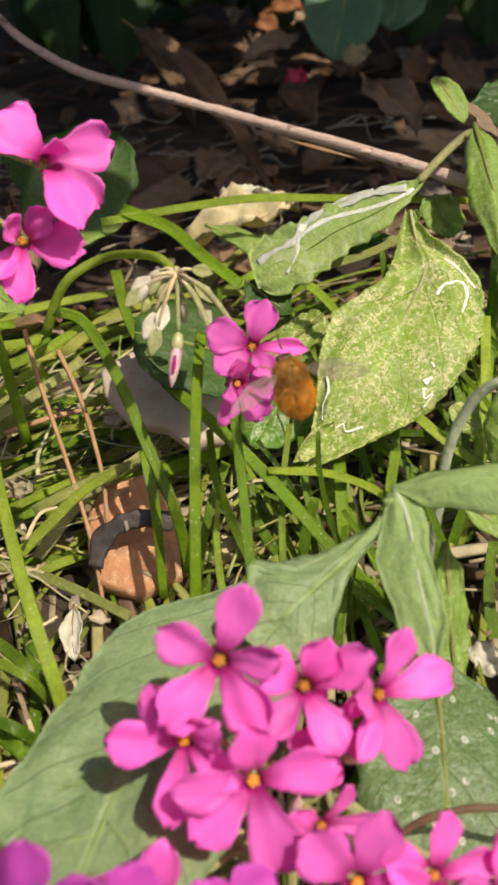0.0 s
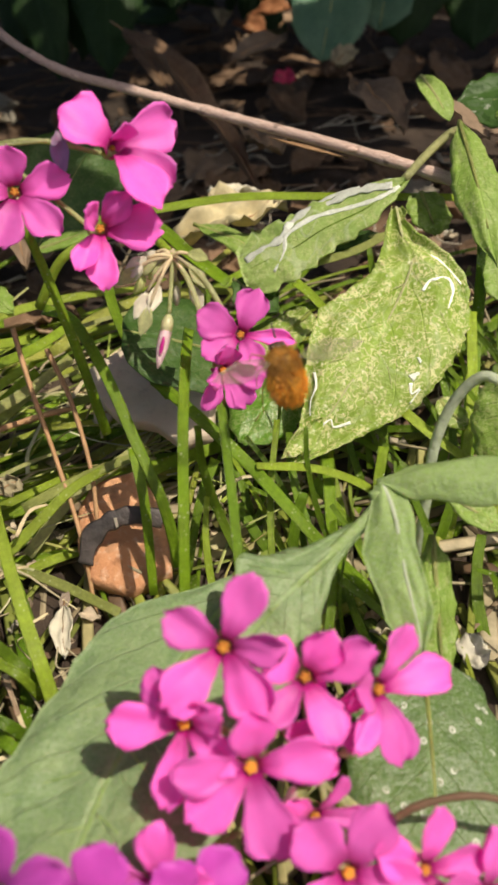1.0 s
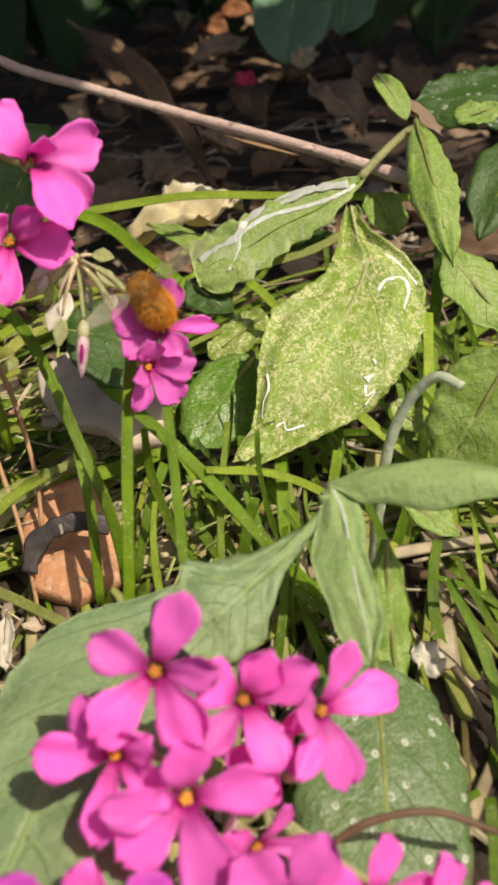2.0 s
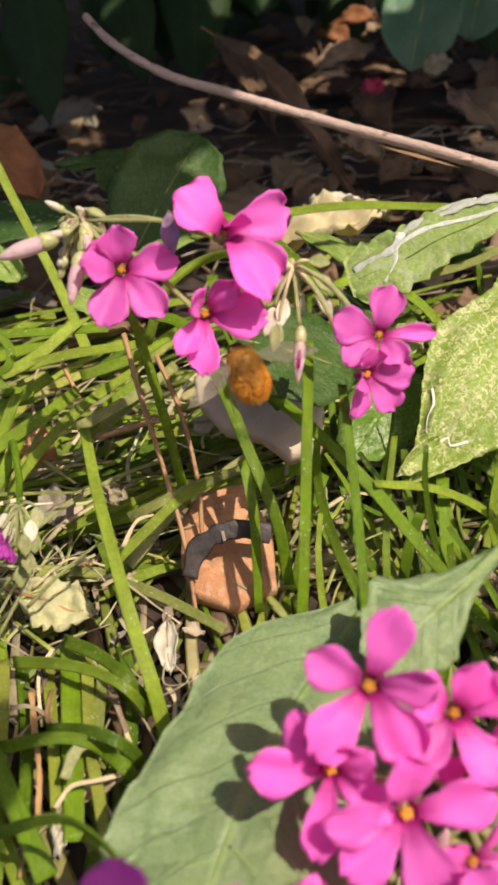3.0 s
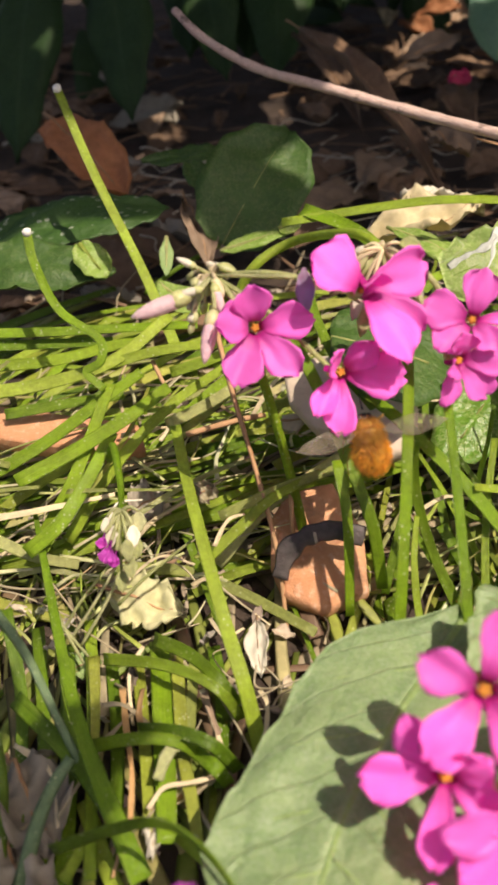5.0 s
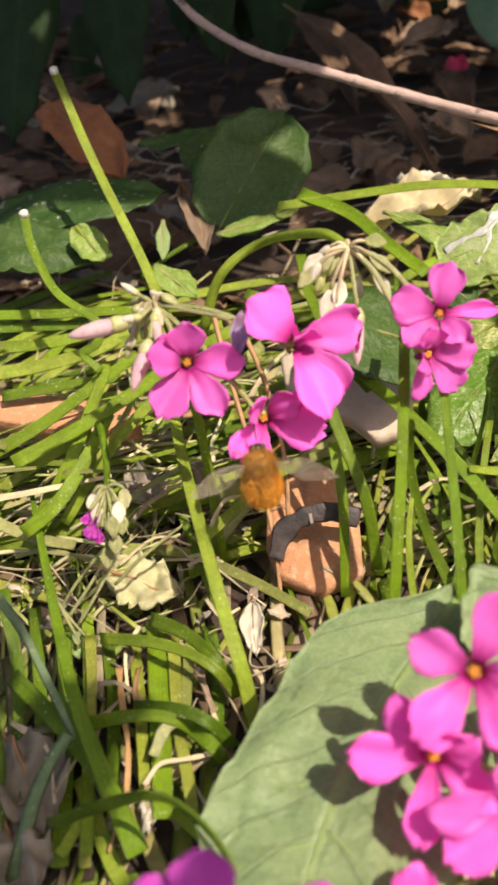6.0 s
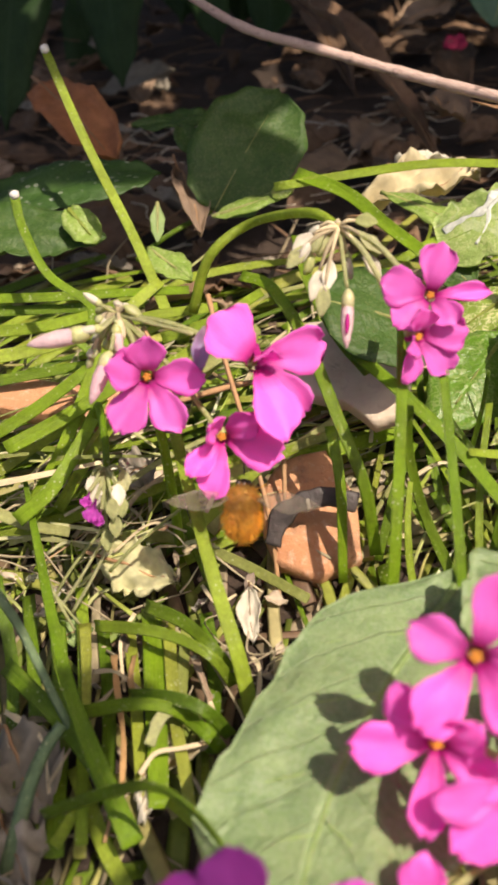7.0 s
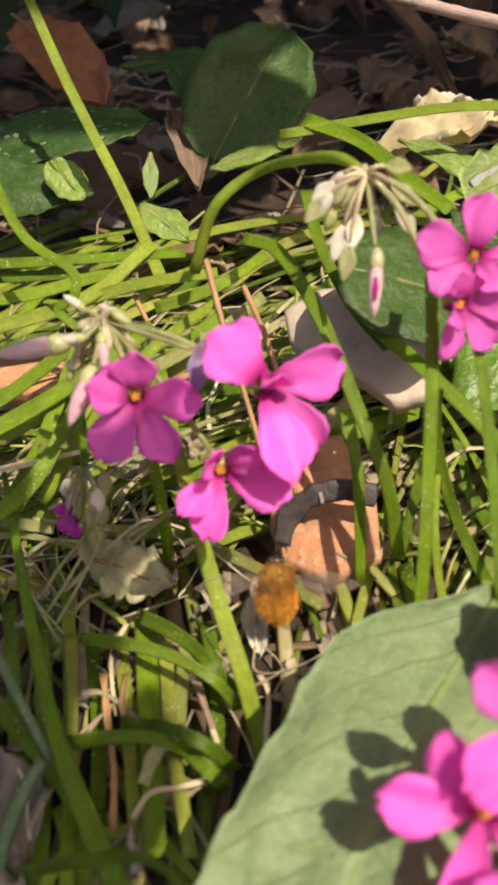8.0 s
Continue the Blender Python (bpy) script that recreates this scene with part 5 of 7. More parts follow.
stalk(((-0.09283, 0.15917, 0.02376), (-0.07905, 0.16156, 0.02489), (-0.06691, 0.16419, 0.02511)), 2.6, M_STEM_DARK)
stalk(((-0.09375, 0.14344, 0.01837), (-0.08053, 0.14892, 0.02372), (-0.0689, 0.1557, 0.02953), (-0.06187, 0.16353, 0.03126)), 2.9)
stalk(((-0.0818, 0.13273, 0.00778), (-0.07338, 0.14208, 0.01951), (-0.06683, 0.15724, 0.03268)), 3.0)
stalk(((-0.07531, 0.13568, 0.00825), (-0.06606, 0.14596, 0.01931), (-0.05526, 0.15752, 0.02661), (-0.04468, 0.16897, 0.02881)), 2.6)
stalk(((-0.09175, 0.13719, 0.01295), (-0.08019, 0.14357, 0.01827), (-0.07045, 0.14992, 0.02066)), 2.4, M_STEM_YELLOW)
stalk(((-0.05367, 0.15659, 0.01994), (-0.04435, 0.16366, 0.02508), (-0.03642, 0.1716, 0.02839)), 2.4, M_STEM_PALE)
stalk(((-0.05578, 0.15623, 0.02171), (-0.04672, 0.16409, 0.02628), (-0.0435, 0.16802, 0.02723)), 2.8)
stalk(((-0.0444, 0.13456, 0.00355), (-0.03476, 0.14267, 0.01164), (-0.02344, 0.14892, 0.01684), (-0.01954, 0.15193, 0.01809)), 2.6, M_STEM_PALE)
stalk(((-0.04321, 0.1425, 0.00865), (-0.03389, 0.1457, 0.01205), (-0.02476, 0.14894, 0.01387)), 2.5)
stalk(((-0.05102, 0.13902, 0.00784), (-0.04835, 0.13406, 0.00395), (-0.03993, 0.11569, 0.0034)), 2.0, M_STEM_DARK)
stalk(((-0.06587, 0.13298, 0.00385), (-0.05061, 0.13295, 0.00309), (-0.03743, 0.12808, 0.0016), (-0.02346, 0.11876, 0.0021)), 2.6, M_STEM_PALE)
stalk(((-0.08912, 0.13094, 0.01407), (-0.07983, 0.12898, 0.01069), (-0.07132, 0.12974, 0.00775)), 2.6, M_STEM_PALE)
stalk(((-0.04431, 0.09229, 0.0022), (-0.0454, 0.088, 0.0022), (-0.04644, 0.0839, 0.0022)), 2.2, M_STEM_PALE, 0.4)
stalk(((-0.06683, 0.11866, 0.00369), (-0.06133, 0.09982, 0.0031), (-0.05339, 0.06899, 0.0035)), 2.4, M_STEM, 0.5)
stalk(((-0.05815, 0.06932, 0.0022), (-0.05477, 0.07656, 0.0024), (-0.04559, 0.07943, 0.0017), (-0.03341, 0.07068, 0.003)), 2.0, M_STEM, 0.8)
stalk(((-0.07992, 0.11348, 0.01208), (-0.0745, 0.09965, 0.00248), (-0.067, 0.07417, 0.0019)), 2.6, M_STEM_DARK, 0.6)
stalk(((-0.05842, 0.08254, 0.0016), (-0.05048, 0.06997, 0.002), (-0.04549, 0.06362, 0.0024)), 3.0, M_STEM, 0.6)
stalk(((-0.06395, 0.11048, 0.003), (-0.05897, 0.09007, 0.002), (-0.05403, 0.0682, 0.001)), 2.2, M_STEM_YELLOW, 0.5, 0.9, wobble=0.2)
stalk(((-0.06111, 0.11088, 0.001), (-0.05553, 0.09306, 0.001), (-0.05052, 0.06891, 0)), 2.4, M_STEM_DARK, 0.5, 1.0)
stalk(((-0.04226, 0.11458, 0.002), (-0.03896, 0.10287, 0.001), (-0.03711, 0.08716, 0)), 2.6, M_STEM_DARK, 0.4, 0.9)
stalk(((-0.07054, 0.1138, 0.002), (-0.0635, 0.09204, 0.002), (-0.0579, 0.06797, 0.001)), 3.0, M_STEM_DARK, 0.5, 1.0)
stalk(((-0.07747, 0.1178, 0.002), (-0.06796, 0.09185, 0.002), (-0.06135, 0.06776, 0.001)), 2.6, M_STEM_DARK, 0.5, 0.8)
stalk(((-0.05459, 0.11173, 0.005), (-0.05571, 0.1053, 0.005), (-0.05295, 0.09552, 0.004)), 0.8, M_STRAW, 0.9, 0.8)
stalk(((-0.04211, 0.10271, 0.005), (-0.03896, 0.09608, 0.004), (-0.03708, 0.09249, 0.003)), 1.0, M_STRAW, 0.9, 0.8)
stalk(((-0.0556, 0.1544, 0.0240), (-0.0452, 0.1600, 0.0270), (-0.0364, 0.1710, 0.0280)), 2.6, M_STEM_PALE, 0.7)
stalk(((-0.0451, 0.1265, 0.0120), (-0.0385, 0.1315, 0.0160), (-0.0321, 0.1373, 0.0190), (-0.0231, 0.1423, 0.0210)), 2.4, M_STEM_YELLOW, 0.7)
stalk(((-0.0422, 0.1340, 0.0170), (-0.0302, 0.1393, 0.0200), (-0.0170, 0.1441, 0.0220)), 2.2, M_STEM_PALE, 0.7)
stalk(((-0.0568, 0.1683, 0.0280), (-0.0451, 0.1706, 0.0310), (-0.0359, 0.1784, 0.0330)), 2.6, M_STEM, 0.6)
stalk(((-0.0836, 0.1383, 0.0220), (-0.0720, 0.1453, 0.0250), (-0.0611, 0.1521, 0.0290), (-0.0549, 0.1582, 0.0310)), 3.2, M_STEM, 0.5)
stalk(((-0.0795, 0.1265, 0.0140), (-0.0730, 0.1310, 0.0180), (-0.0689, 0.1399, 0.0220), (-0.0658, 0.1495, 0.0260)), 3.2, M_STEM, 0.5)
# arching and lying blades beside the downy leaf
stalk(((-0.0554, 0.1099, 0.0040), (-0.0510, 0.0955, 0.0045), (-0.0479, 0.0843, 0.0040), (-0.0465, 0.0778, 0.0020)), 2.3, M_STEM_YELLOW, 0.5)
stalk(((-0.0518, 0.1133, 0.0040), (-0.0474, 0.0952, 0.0050), (-0.0448, 0.0840, 0.0045), (-0.0432, 0.0756, 0.0030)), 4.0, M_STEM, 0.35)
stalk(((-0.0481, 0.1106, 0.0050), (-0.0431, 0.0906, 0.0055), (-0.0399, 0.0810, 0.0050), (-0.0384, 0.0758, 0.0030)), 2.4, M_STEM_YELLOW, 0.5)
stalk(((-0.0443, 0.1081, 0.0050), (-0.0436, 0.1009, 0.0050), (-0.0429, 0.0948, 0.0040)), 2.2, M_STEM_PALE, 0.5)
stalk(((-0.0638, 0.1097, 0.0040), (-0.0600, 0.0979, 0.0050), (-0.0582, 0.0898, 0.0040)), 2.0, M_STEM_YELLOW, 0.6)
stalk(((-0.0607, 0.1079, 0.0060), (-0.0494, 0.1033, 0.0110), (-0.0418, 0.0999, 0.0125), (-0.0368, 0.0975, 0.0110), (-0.0346, 0.0979, 0.0040)), 2.3, M_STEM, 0.55)
stalk(((-0.0520, 0.1119, 0.0070), (-0.0437, 0.1054, 0.0110), (-0.0375, 0.1000, 0.0110), (-0.0342, 0.0991, 0.0040)), 2.7, M_STEM_DARK, 0.5)
stalk(((-0.0576, 0.0894, 0.0070), (-0.0493, 0.0884, 0.0110), (-0.0431, 0.0882, 0.0110), (-0.0386, 0.0885, 0.0060)), 2.4, M_STEM, 0.6)
stalk(((-0.0501, 0.0920, 0.0080), (-0.0418, 0.0891, 0.0120), (-0.0365, 0.0871, 0.0120), (-0.0336, 0.0877, 0.0050)), 2.8, M_STEM_DARK, 0.6)
stalk(((-0.0417, 0.0901, 0.0070), (-0.0365, 0.0852, 0.0090), (-0.0350, 0.0857, 0.0040)), 2.6, M_STEM, 0.6)
stalk(((-0.0824, 0.1397, 0.0140), (-0.0756, 0.1247, 0.0135), (-0.0617, 0.0949, 0.0130), (-0.0534, 0.0804, 0.0120), (-0.0443, 0.0673, 0.0080)), 0.9, M_STEM, 0.55, 3.9)
stalk(((-0.0721, 0.0955, 0.0100), (-0.0605, 0.0861, 0.0100), (-0.0534, 0.0797, 0.0080), (-0.0485, 0.0747, 0.0040)), 3.2, M_STEM_DARK, 0.55)
stalk(((-0.0571, 0.0690, 0.0120), (-0.0464, 0.0668, 0.0220), (-0.0381, 0.0650, 0.0280), (-0.0325, 0.0616, 0.0300), (-0.0280, 0.0574, 0.0300), (-0.0267, 0.0561, 0.0260)), 1.9, M_STEM_DARK, 0.9)
stalk(((-0.0518, 0.1478, 0.0285), (-0.0466, 0.1317, 0.0260), (-0.0410, 0.1166, 0.0220), (-0.0369, 0.1064, 0.0170), (-0.0336, 0.0993, 0.0120), (-0.0318, 0.0954, 0.0050), (-0.0306, 0.0925, -0.0010)), 2.2, M_STEM, 0.6, 1.3)
BLADES = thing("grass_tuft", (-0.06792, 0.07882, -0.00659), "few blue-green grass blades rising close by", "grass")
part("blade", tube(((-0.07594, 0.1026, 0.02683), (-0.06834, 0.09647, 0.02177), (-0.06102, 0.08781, 0.01344), (-0.05067, 0.07561, 0.00132)), 0.0009, 0.0006, 6, 0.35), M_BLUE_BLADE, BLADES)
part("blade", tube(((-0.06494, 0.06506, -0.00038), (-0.06277, 0.07351, 0.00681), (-0.06096, 0.079, 0.01021), (-0.05858, 0.08347, 0.01209)), 0.0013, 0.0009, 6, 0.35), M_BLUE_BLADE, BLADES)
part("blade", tube(((-0.07205, 0.08651, 0.013), (-0.06948, 0.07966, 0.00833), (-0.06827, 0.06922, 0.00097)), 0.0010, 0.0008, 6, 0.35), M_STEM_DARK, BLADES)


def scatter(count, xs, ys, heading, tilt, length, width, height, tints, seed):
    """Loose stalks that fill the tangle between the larger ones."""
    rng = random.Random(seed)
    for _ in range(count):
        x, y = rng.uniform(*xs), rng.uniform(*ys)
        if -0.045 < x < -0.004 and 0.10 < y < 0.165 or -0.085 < x < -0.02 and 0.02 < y < 0.118:
            continue
        a, e = radians(rng.gauss(*heading)), radians(rng.uniform(*tilt))
        n = rng.uniform(*length)
        way = Vector((math.cos(a) * math.cos(e), math.sin(a) * math.cos(e), math.sin(e)))
        root = Vector((x, y, ground_height(x, y) + rng.uniform(*height)))
        bow = Vector((rng.uniform(-1, 1), rng.uniform(-1, 1), rng.uniform(-0.2, 0.8))) * n * 0.10
        pts = (root, root + way * n * 0.35 + bow, root + way * n * 0.7 + bow * 0.9, root + way * n)
        stalk(pts, rng.uniform(*width), tints[rng.randrange(len(tints))], rng.uniform(0.25, 0.6), rng.uniform(0.4, 0.8), steps=4, wobble=0.15, facing=(rng.uniform(-0.6, 0.6), rng.uniform(-1, 0.1), 0.9))


# mostly dark stalk colour here stands in for deep shade under the flowers
scatter(85, (-0.01, 0.10), (0.105, 0.20), (120, 35), (25, 70), (0.02, 0.045), (1.5, 2.7), (0.0, 0.004), (M_STEM, M_STEM_DARK, M_STEM_DARK), 11)
scatter(90, (-0.15, 0.0), (0.125, 0.225), (28, 20), (-4, 10), (0.035, 0.07), (1.8, 4.0), (0.0, 0.010), (M_STEM, M_STEM, M_STEM_DARK, M_STEM_YELLOW), 12)
scatter(85, (-0.13, 0.0), (0.03, 0.125), (93, 15), (-3, 3), (0.04, 0.08), (2.0, 4.4), (-0.001, 0.003), (M_STEM_YELLOW, M_STEM_YELLOW, M_STEM, M_STEM_DARK, M_STEM_PALE), 13)
scatter(34, (-0.12, -0.03), (0.128, 0.185), (28, 26), (0, 16), (0.02, 0.05), (1.0, 2.2), (0.008, 0.024), (M_STEM_PALE, M_STEM_YELLOW, M_STEM_PALE, M_STEM, M_STRAW), 16)
scatter(30, (0.0, 0.12), (0.17, 0.235), (10, 30), (-4, 14), (0.03, 0.06), (1.8, 2.8), (0.0, 0.012), (M_STEM, M_STEM_DARK), 14)
scatter(30, (0.0, 0.10), (0.03, 0.11), (80, 35), (5, 40), (0.02, 0.04), (1.8, 2.8), (0.0, 0.004), (M_STEM, M_STEM_DARK), 15)


# ---- stick, needles, shards ----
def build_stick():
    u = thing("dry_stick", (0, 0.24621, 0.05492), "long dry peeling reddish-brown stick lying across the litter", "stick")
    ends = ((-0.07118, 0.28561, 0.07686), (-0.06216, 0.2772, 0.07069), (-0.04617, 0.26692, 0.06412), (-0.02779, 0.25899, 0.06026), (0.00003, 0.24814, 0.05414), (0.03227, 0.22304, 0.05166), (0.05496, 0.20679, 0.04848))
    part("wood", tube(ends, 0.0012, 0.0016, 14, wobble=0.22, ridge=0.10, steps=14), M_BARK, u)
    part("knot", blob((0.03117, 0.22173, 0.0525), (0.0009, 0.0007, 0.0014), (1, -0.2, 0), 0.4, 6, 8), M_BARK, u)
    part("bark_flake", blade((0.0108, 0.23494, 0.0524), (0.03009, 0.2219, 0.05037), (0.061, -0.579, 0.813), 0.0010, LANCE, wave=0.0004, nu=16, nv=4), M_DRY_STEM, u, "loose strip of bark")


def build_needles():
    for pts, r in (
        (((-0.04357, 0.1598, 0.04323), (-0.04031, 0.15143, 0.0347), (-0.0352, 0.14048, 0.02227), (-0.03118, 0.13067, 0.00997), (-0.02908, 0.11976, -0.00997)), 0.00055),
        (((-0.03763, 0.15957, 0.038), (-0.03297, 0.15201, 0.03014), (-0.02929, 0.14212, 0.0195), (-0.02882, 0.1359, 0.00953)), 0.00055),
        (((-0.05226, 0.15595, 0.0204), (-0.04166, 0.15908, 0.02168), (-0.03592, 0.16134, 0.02145)), 0.0007),
        (((-0.06134, 0.17107, 0.02932), (-0.05672, 0.16379, 0.02521)), 0.0005),
    ):
        ob = part("pine_needle", tube(pts, r, r * 0.8, 6, wobble=0.2), M_DRY_STEM)
        tagged(ob, "thin dry orange-brown needle leaning on green stalks", "needle", "dry needles")


def shard(name, at, way, spin, outline, thick, bow, material, label):
    """A broken piece of pot: an uneven outline, curved like the pot's wall, with a chipped rim."""
    m = toward(at, way, spin)
    bm = bmesh.new()
    n = len(outline)
    rings = []
    fine = []
    for k in range(n * 4):
        a, b, f = outline[k // 4], outline[(k // 4 + 1) % n], (k % 4) / 4
        p = Vector((a[0] + (b[0] - a[0]) * f, a[1] + (b[1] - a[1]) * f, 0)) * 0.001
        fine.append(p * (1 + 0.03 * noise.noise(p * 700)))
    for depth, grow in ((0, 0.0), (0, 0.55), (0, 0.93), (-0.12, 1.0), (-0.8, 1.0), (-1, 0.94), (-1, 0.5), (-1, 0.0)):
        ring = []
        for p in fine:
            q = p * grow
            q.z = thick * depth - bow * (q.x * q.x) + 0.0003 * noise.noise(p * 300 + Vector((0, 0, depth)))
            ring.append(bm.verts.new(m @ q))
        rings.append(ring)
    for a, b in zip(rings, rings[1:]):
        for k in range(len(fine)):
            bm.faces.new((a[k], b[k], b[(k + 1) % len(fine)], a[(k + 1) % len(fine)]))
    bmesh.ops.remove_doubles(bm, verts=bm.verts, dist=1e-6)
    bmesh.ops.recalc_face_normals(bm, faces=bm.faces)
    ob = part(name, finish(bm), material)
    return tagged(ob, label, "pot shard", "broken clay")


build_stick()
build_needles()
twig = part("dry_twig", tube(((0.01391, 0.06047, 0.01357), (0.02003, 0.06265, 0.01914), (0.026, 0.06427, 0.02238), (0.03436, 0.06552, 0.02169), (0.04347, 0.06598, 0.01502)), 0.0006, 0.0005, 7, wobble=0.3), M_DEAD)
tagged(twig, "thin brown withered twig over a spotted leaf", "twig")
shard("clay_shard", (-0.01827, 0.16136, 0.02366), (-0.088, -0.406, 0.91), 0, ((-15, 9), (-8, 13), (2, 13), (11, 8), (14, 0), (13.5, -10), (7, -12), (1, -7), (-7, -5), (-13, 2)), 0.005, 3.0, M_PALE_CLAY, "buff curved shard of a broken clay pot")
shard("clay_shard", (-0.02368, 0.13531, 0.00687), (0.118, -0.367, 0.923), 0, ((-9.5, 7), (-6, 14), (3, 15.5), (9, 5), (9.5, -8), (1, -12.5), (-7, -9), (-9.5, -2)), 0.006, 2.0, M_CLAY, "orange terracotta shard half hidden under green stalks")
shard("clay_shard", (-0.07303, 0.15822, 0.01889), (0.131, -0.265, 0.955), 12, ((-34, 4), (-8, 4), (8, 5), (11, 0), (4, -4), (-12, -5), (-34, -5)), 0.005, 2.0, M_CLAY, "long flat terracotta chip under lying stalks")
shard("clay_shard", (-0.00234, 0.13137, -0.00518), (0.131, -0.265, 0.955), 0, ((-7, 3), (3, 4), (7, 0), (4, -5), (-6, -4)), 0.005, 2.0, M_CLAY, "small terracotta chip beside a leaf")
for at, outline in (
    ((-0.05986, 0.14973, 0.006), ((-3, 2.4), (0, 3), (3, 2.2), (3.2, -2.4), (-2.6, -2.8))),
    ((-0.03174, 0.17152, 0.012), ((-2.4, 2), (1.4, 2.6), (2.8, 0), (1, -2.2), (-2.2, -1.6))),
    ((-0.05081, 0.14446, 0.004), ((-2, 1.4), (1, 2), (2, -1), (-1.6, -1.8))),
):
    shard("clay_shard", at, (0.05, -0.45, 0.88), 0, outline, 0.002, 2.0, M_PALE_CLAY, "small buff clay crumb lying among the stalks")
band = thing("charred_strip", (-0.0250, 0.1319, 0.0141), "curved flat blackened strip lying on a terracotta shard", "strip")
STRAP = ((-0.03082, 0.1278, 0.00676), (-0.029, 0.13035, 0.01152), (-0.02517, 0.13194, 0.01408), (-0.01999, 0.13281, 0.01478), (-0.01459, 0.13305, 0.01302))
part("strap", tube(STRAP, 0.0020, 0.0018, 10, 0.13, steps=9, wobble=0.35, channel=-0.15, facing=(0.1, -0.5, 0.86)), M_BAND, band)
for k in (2.25,):
    a, b, f = Vector(STRAP[int(k)]), Vector(STRAP[int(k) + 1]), k % 1
    c, way = a.lerp(b, f) + Vector((0, -0.0001, 0.0002)), (b - a).normalized() * 0.0003
    part("worn_ring", tube((c - way, c, c + way), 0.00175, 0.0017, 10, 0.15, steps=2, wobble=0.5, channel=-0.15, facing=(0.1, -0.5, 0.86)), M_GREY_DRY, band, "grey worn ring on the strip")


# ---- dead leaves ----
def dead_leaf(base, tip, way, width, material, label, seed=0, shape=OVATE, wave=0.003, cup=0.1, bend=0.05, rib=True, **more):
    ob = part("dead_leaf", blade(base, tip, way, width, shape, bend=bend, cup=cup, wave=wave, nu=24, nv=10, thick=0.0004, seed=seed, **more), material)
    if rib:
        b, axis = Vector(base), Vector(tip) - Vector(base)
        up = (Vector(way) - axis.normalized() * Vector(way).dot(axis.normalized())).normalized()
        line = [b + axis * u + up * (bend * axis.length * math.sin(math.pi * u) + wave * noise.noise(Vector((u * 4.0, 0, seed * 3.7)))) for u in (-0.12, 0.0, 0.12, 0.25, 0.4, 0.55, 0.7, 0.85)]
        part("midrib", tube(line, width * 0.035, width * 0.012, 6, steps=3), M_DRY_STEM, ob)
    return tagged(ob, label, "dead leaf", "fallen leaves")


dead_leaf((-0.11714, 0.29016, 0.04705), (-0.0867, 0.25667, 0.03306), (0.238, -0.442, 0.865), 0.0185, M_ORANGE, "curled rust-orange fallen leaf", 1, WIDE)
dead_leaf((-0.06841, 0.25302, 0.03368), (-0.0581, 0.22675, 0.02403), (0.435, -0.478, 0.763), 0.0100, M_TAN, "folded tan fallen leaf", 2, cup=0.25)
dead_leaf((-0.04413, 0.38194, 0.04706), (0.00691, 0.28176, 0.01871), (0.331, -0.296, 0.896), 0.0110, M_DEAD, "long curled brown fallen leaf", 3, LANCE, cup=0.4)
dead_leaf((-0.01594, 0.22809, 0.0283), (0.0145, 0.23598, 0.03398), (0.08, -0.359, 0.93), 0.0130, M_PALE_DRY, "bleached crumpled leaf draped over green stalks", 4, LANCE, wave=0.006, cup=0.35, teeth=4, tooth=0.2)
dead_leaf((-0.00717, 0.24086, 0.03574), (0.00753, 0.24106, 0.0356), (0.057, -0.115, 0.992), 0.0050, M_CREAM, "bleached papery scrap of leaf", 5, LANCE, wave=0.003)
dead_leaf((-0.0648, 0.1245, 0.0062), (-0.0482, 0.1205, 0.0038), (0.249, -0.45, 0.858), 0.0125, M_YELLOW_DRY, "pale yellow withered leaf with torn rim", 6, OVATE, wave=0.0040, cup=0.10, teeth=6, tooth=0.35)
dead_leaf((-0.03486, 0.12106, 0.0022), (-0.03256, 0.10775, 0.0024), (-0.054, -0.568, 0.822), 0.0048, M_CREAM, "cream papery curled husk", 7, LANCE, cup=0.22, wave=0.0009)
dead_leaf((-0.07218, 0.08721, 0.0035), (-0.0606, 0.07316, 0.0029), (0.527, -0.33, 0.783), 0.0130, M_GREY_DRY, "grey-brown crumpled dead leaf", 8, OVATE, wave=0.006, cup=0.3)
dead_leaf((-0.06954, 0.07527, 0.0015), (-0.05974, 0.06242, 0.0018), (0.443, -0.356, 0.823), 0.0110, M_GREY_DRY, "grey crumpled dead leaf among stalks", 9, OVATE, wave=0.006)
dead_leaf((-0.06972, 0.10971, -0.00029), (-0.06328, 0.11048, 0.00234), (0.23, -0.339, 0.912), 0.0060, M_FUZZY, "small grey-green lobed leaflet", 10, ROUND, teeth=4, tooth=0.5)
dead_leaf((-0.06273, 0.14187, 0.01137), (-0.05654, 0.14595, 0.01173), (0.229, -0.252, 0.94), 0.0080, M_GREY_DRY, "grey withered scrap of leaf", 11, ROUND)
dead_leaf((-0.04749, 0.08097, 0.0021), (-0.03653, 0.08839, 0.0024), (0.239, -0.356, 0.903), 0.0026, M_STRAW, "narrow straw-coloured dry strip", 12, LANCE)
dead_leaf((-0.04713, 0.08081, 0.0024), (-0.04486, 0.07341, 0.0028), (0.44, -0.394, 0.807), 0.0030, M_CREAM, "cream dry husk among yellow stalks", 13, LANCE)
dead_leaf((-0.04754, 0.13817, 0.01738), (-0.04396, 0.14031, 0.01984), (0.168, -0.366, 0.916), 0.0060, M_PALE_DRY, "pale green-white dry leaf scrap", 14, OVATE)
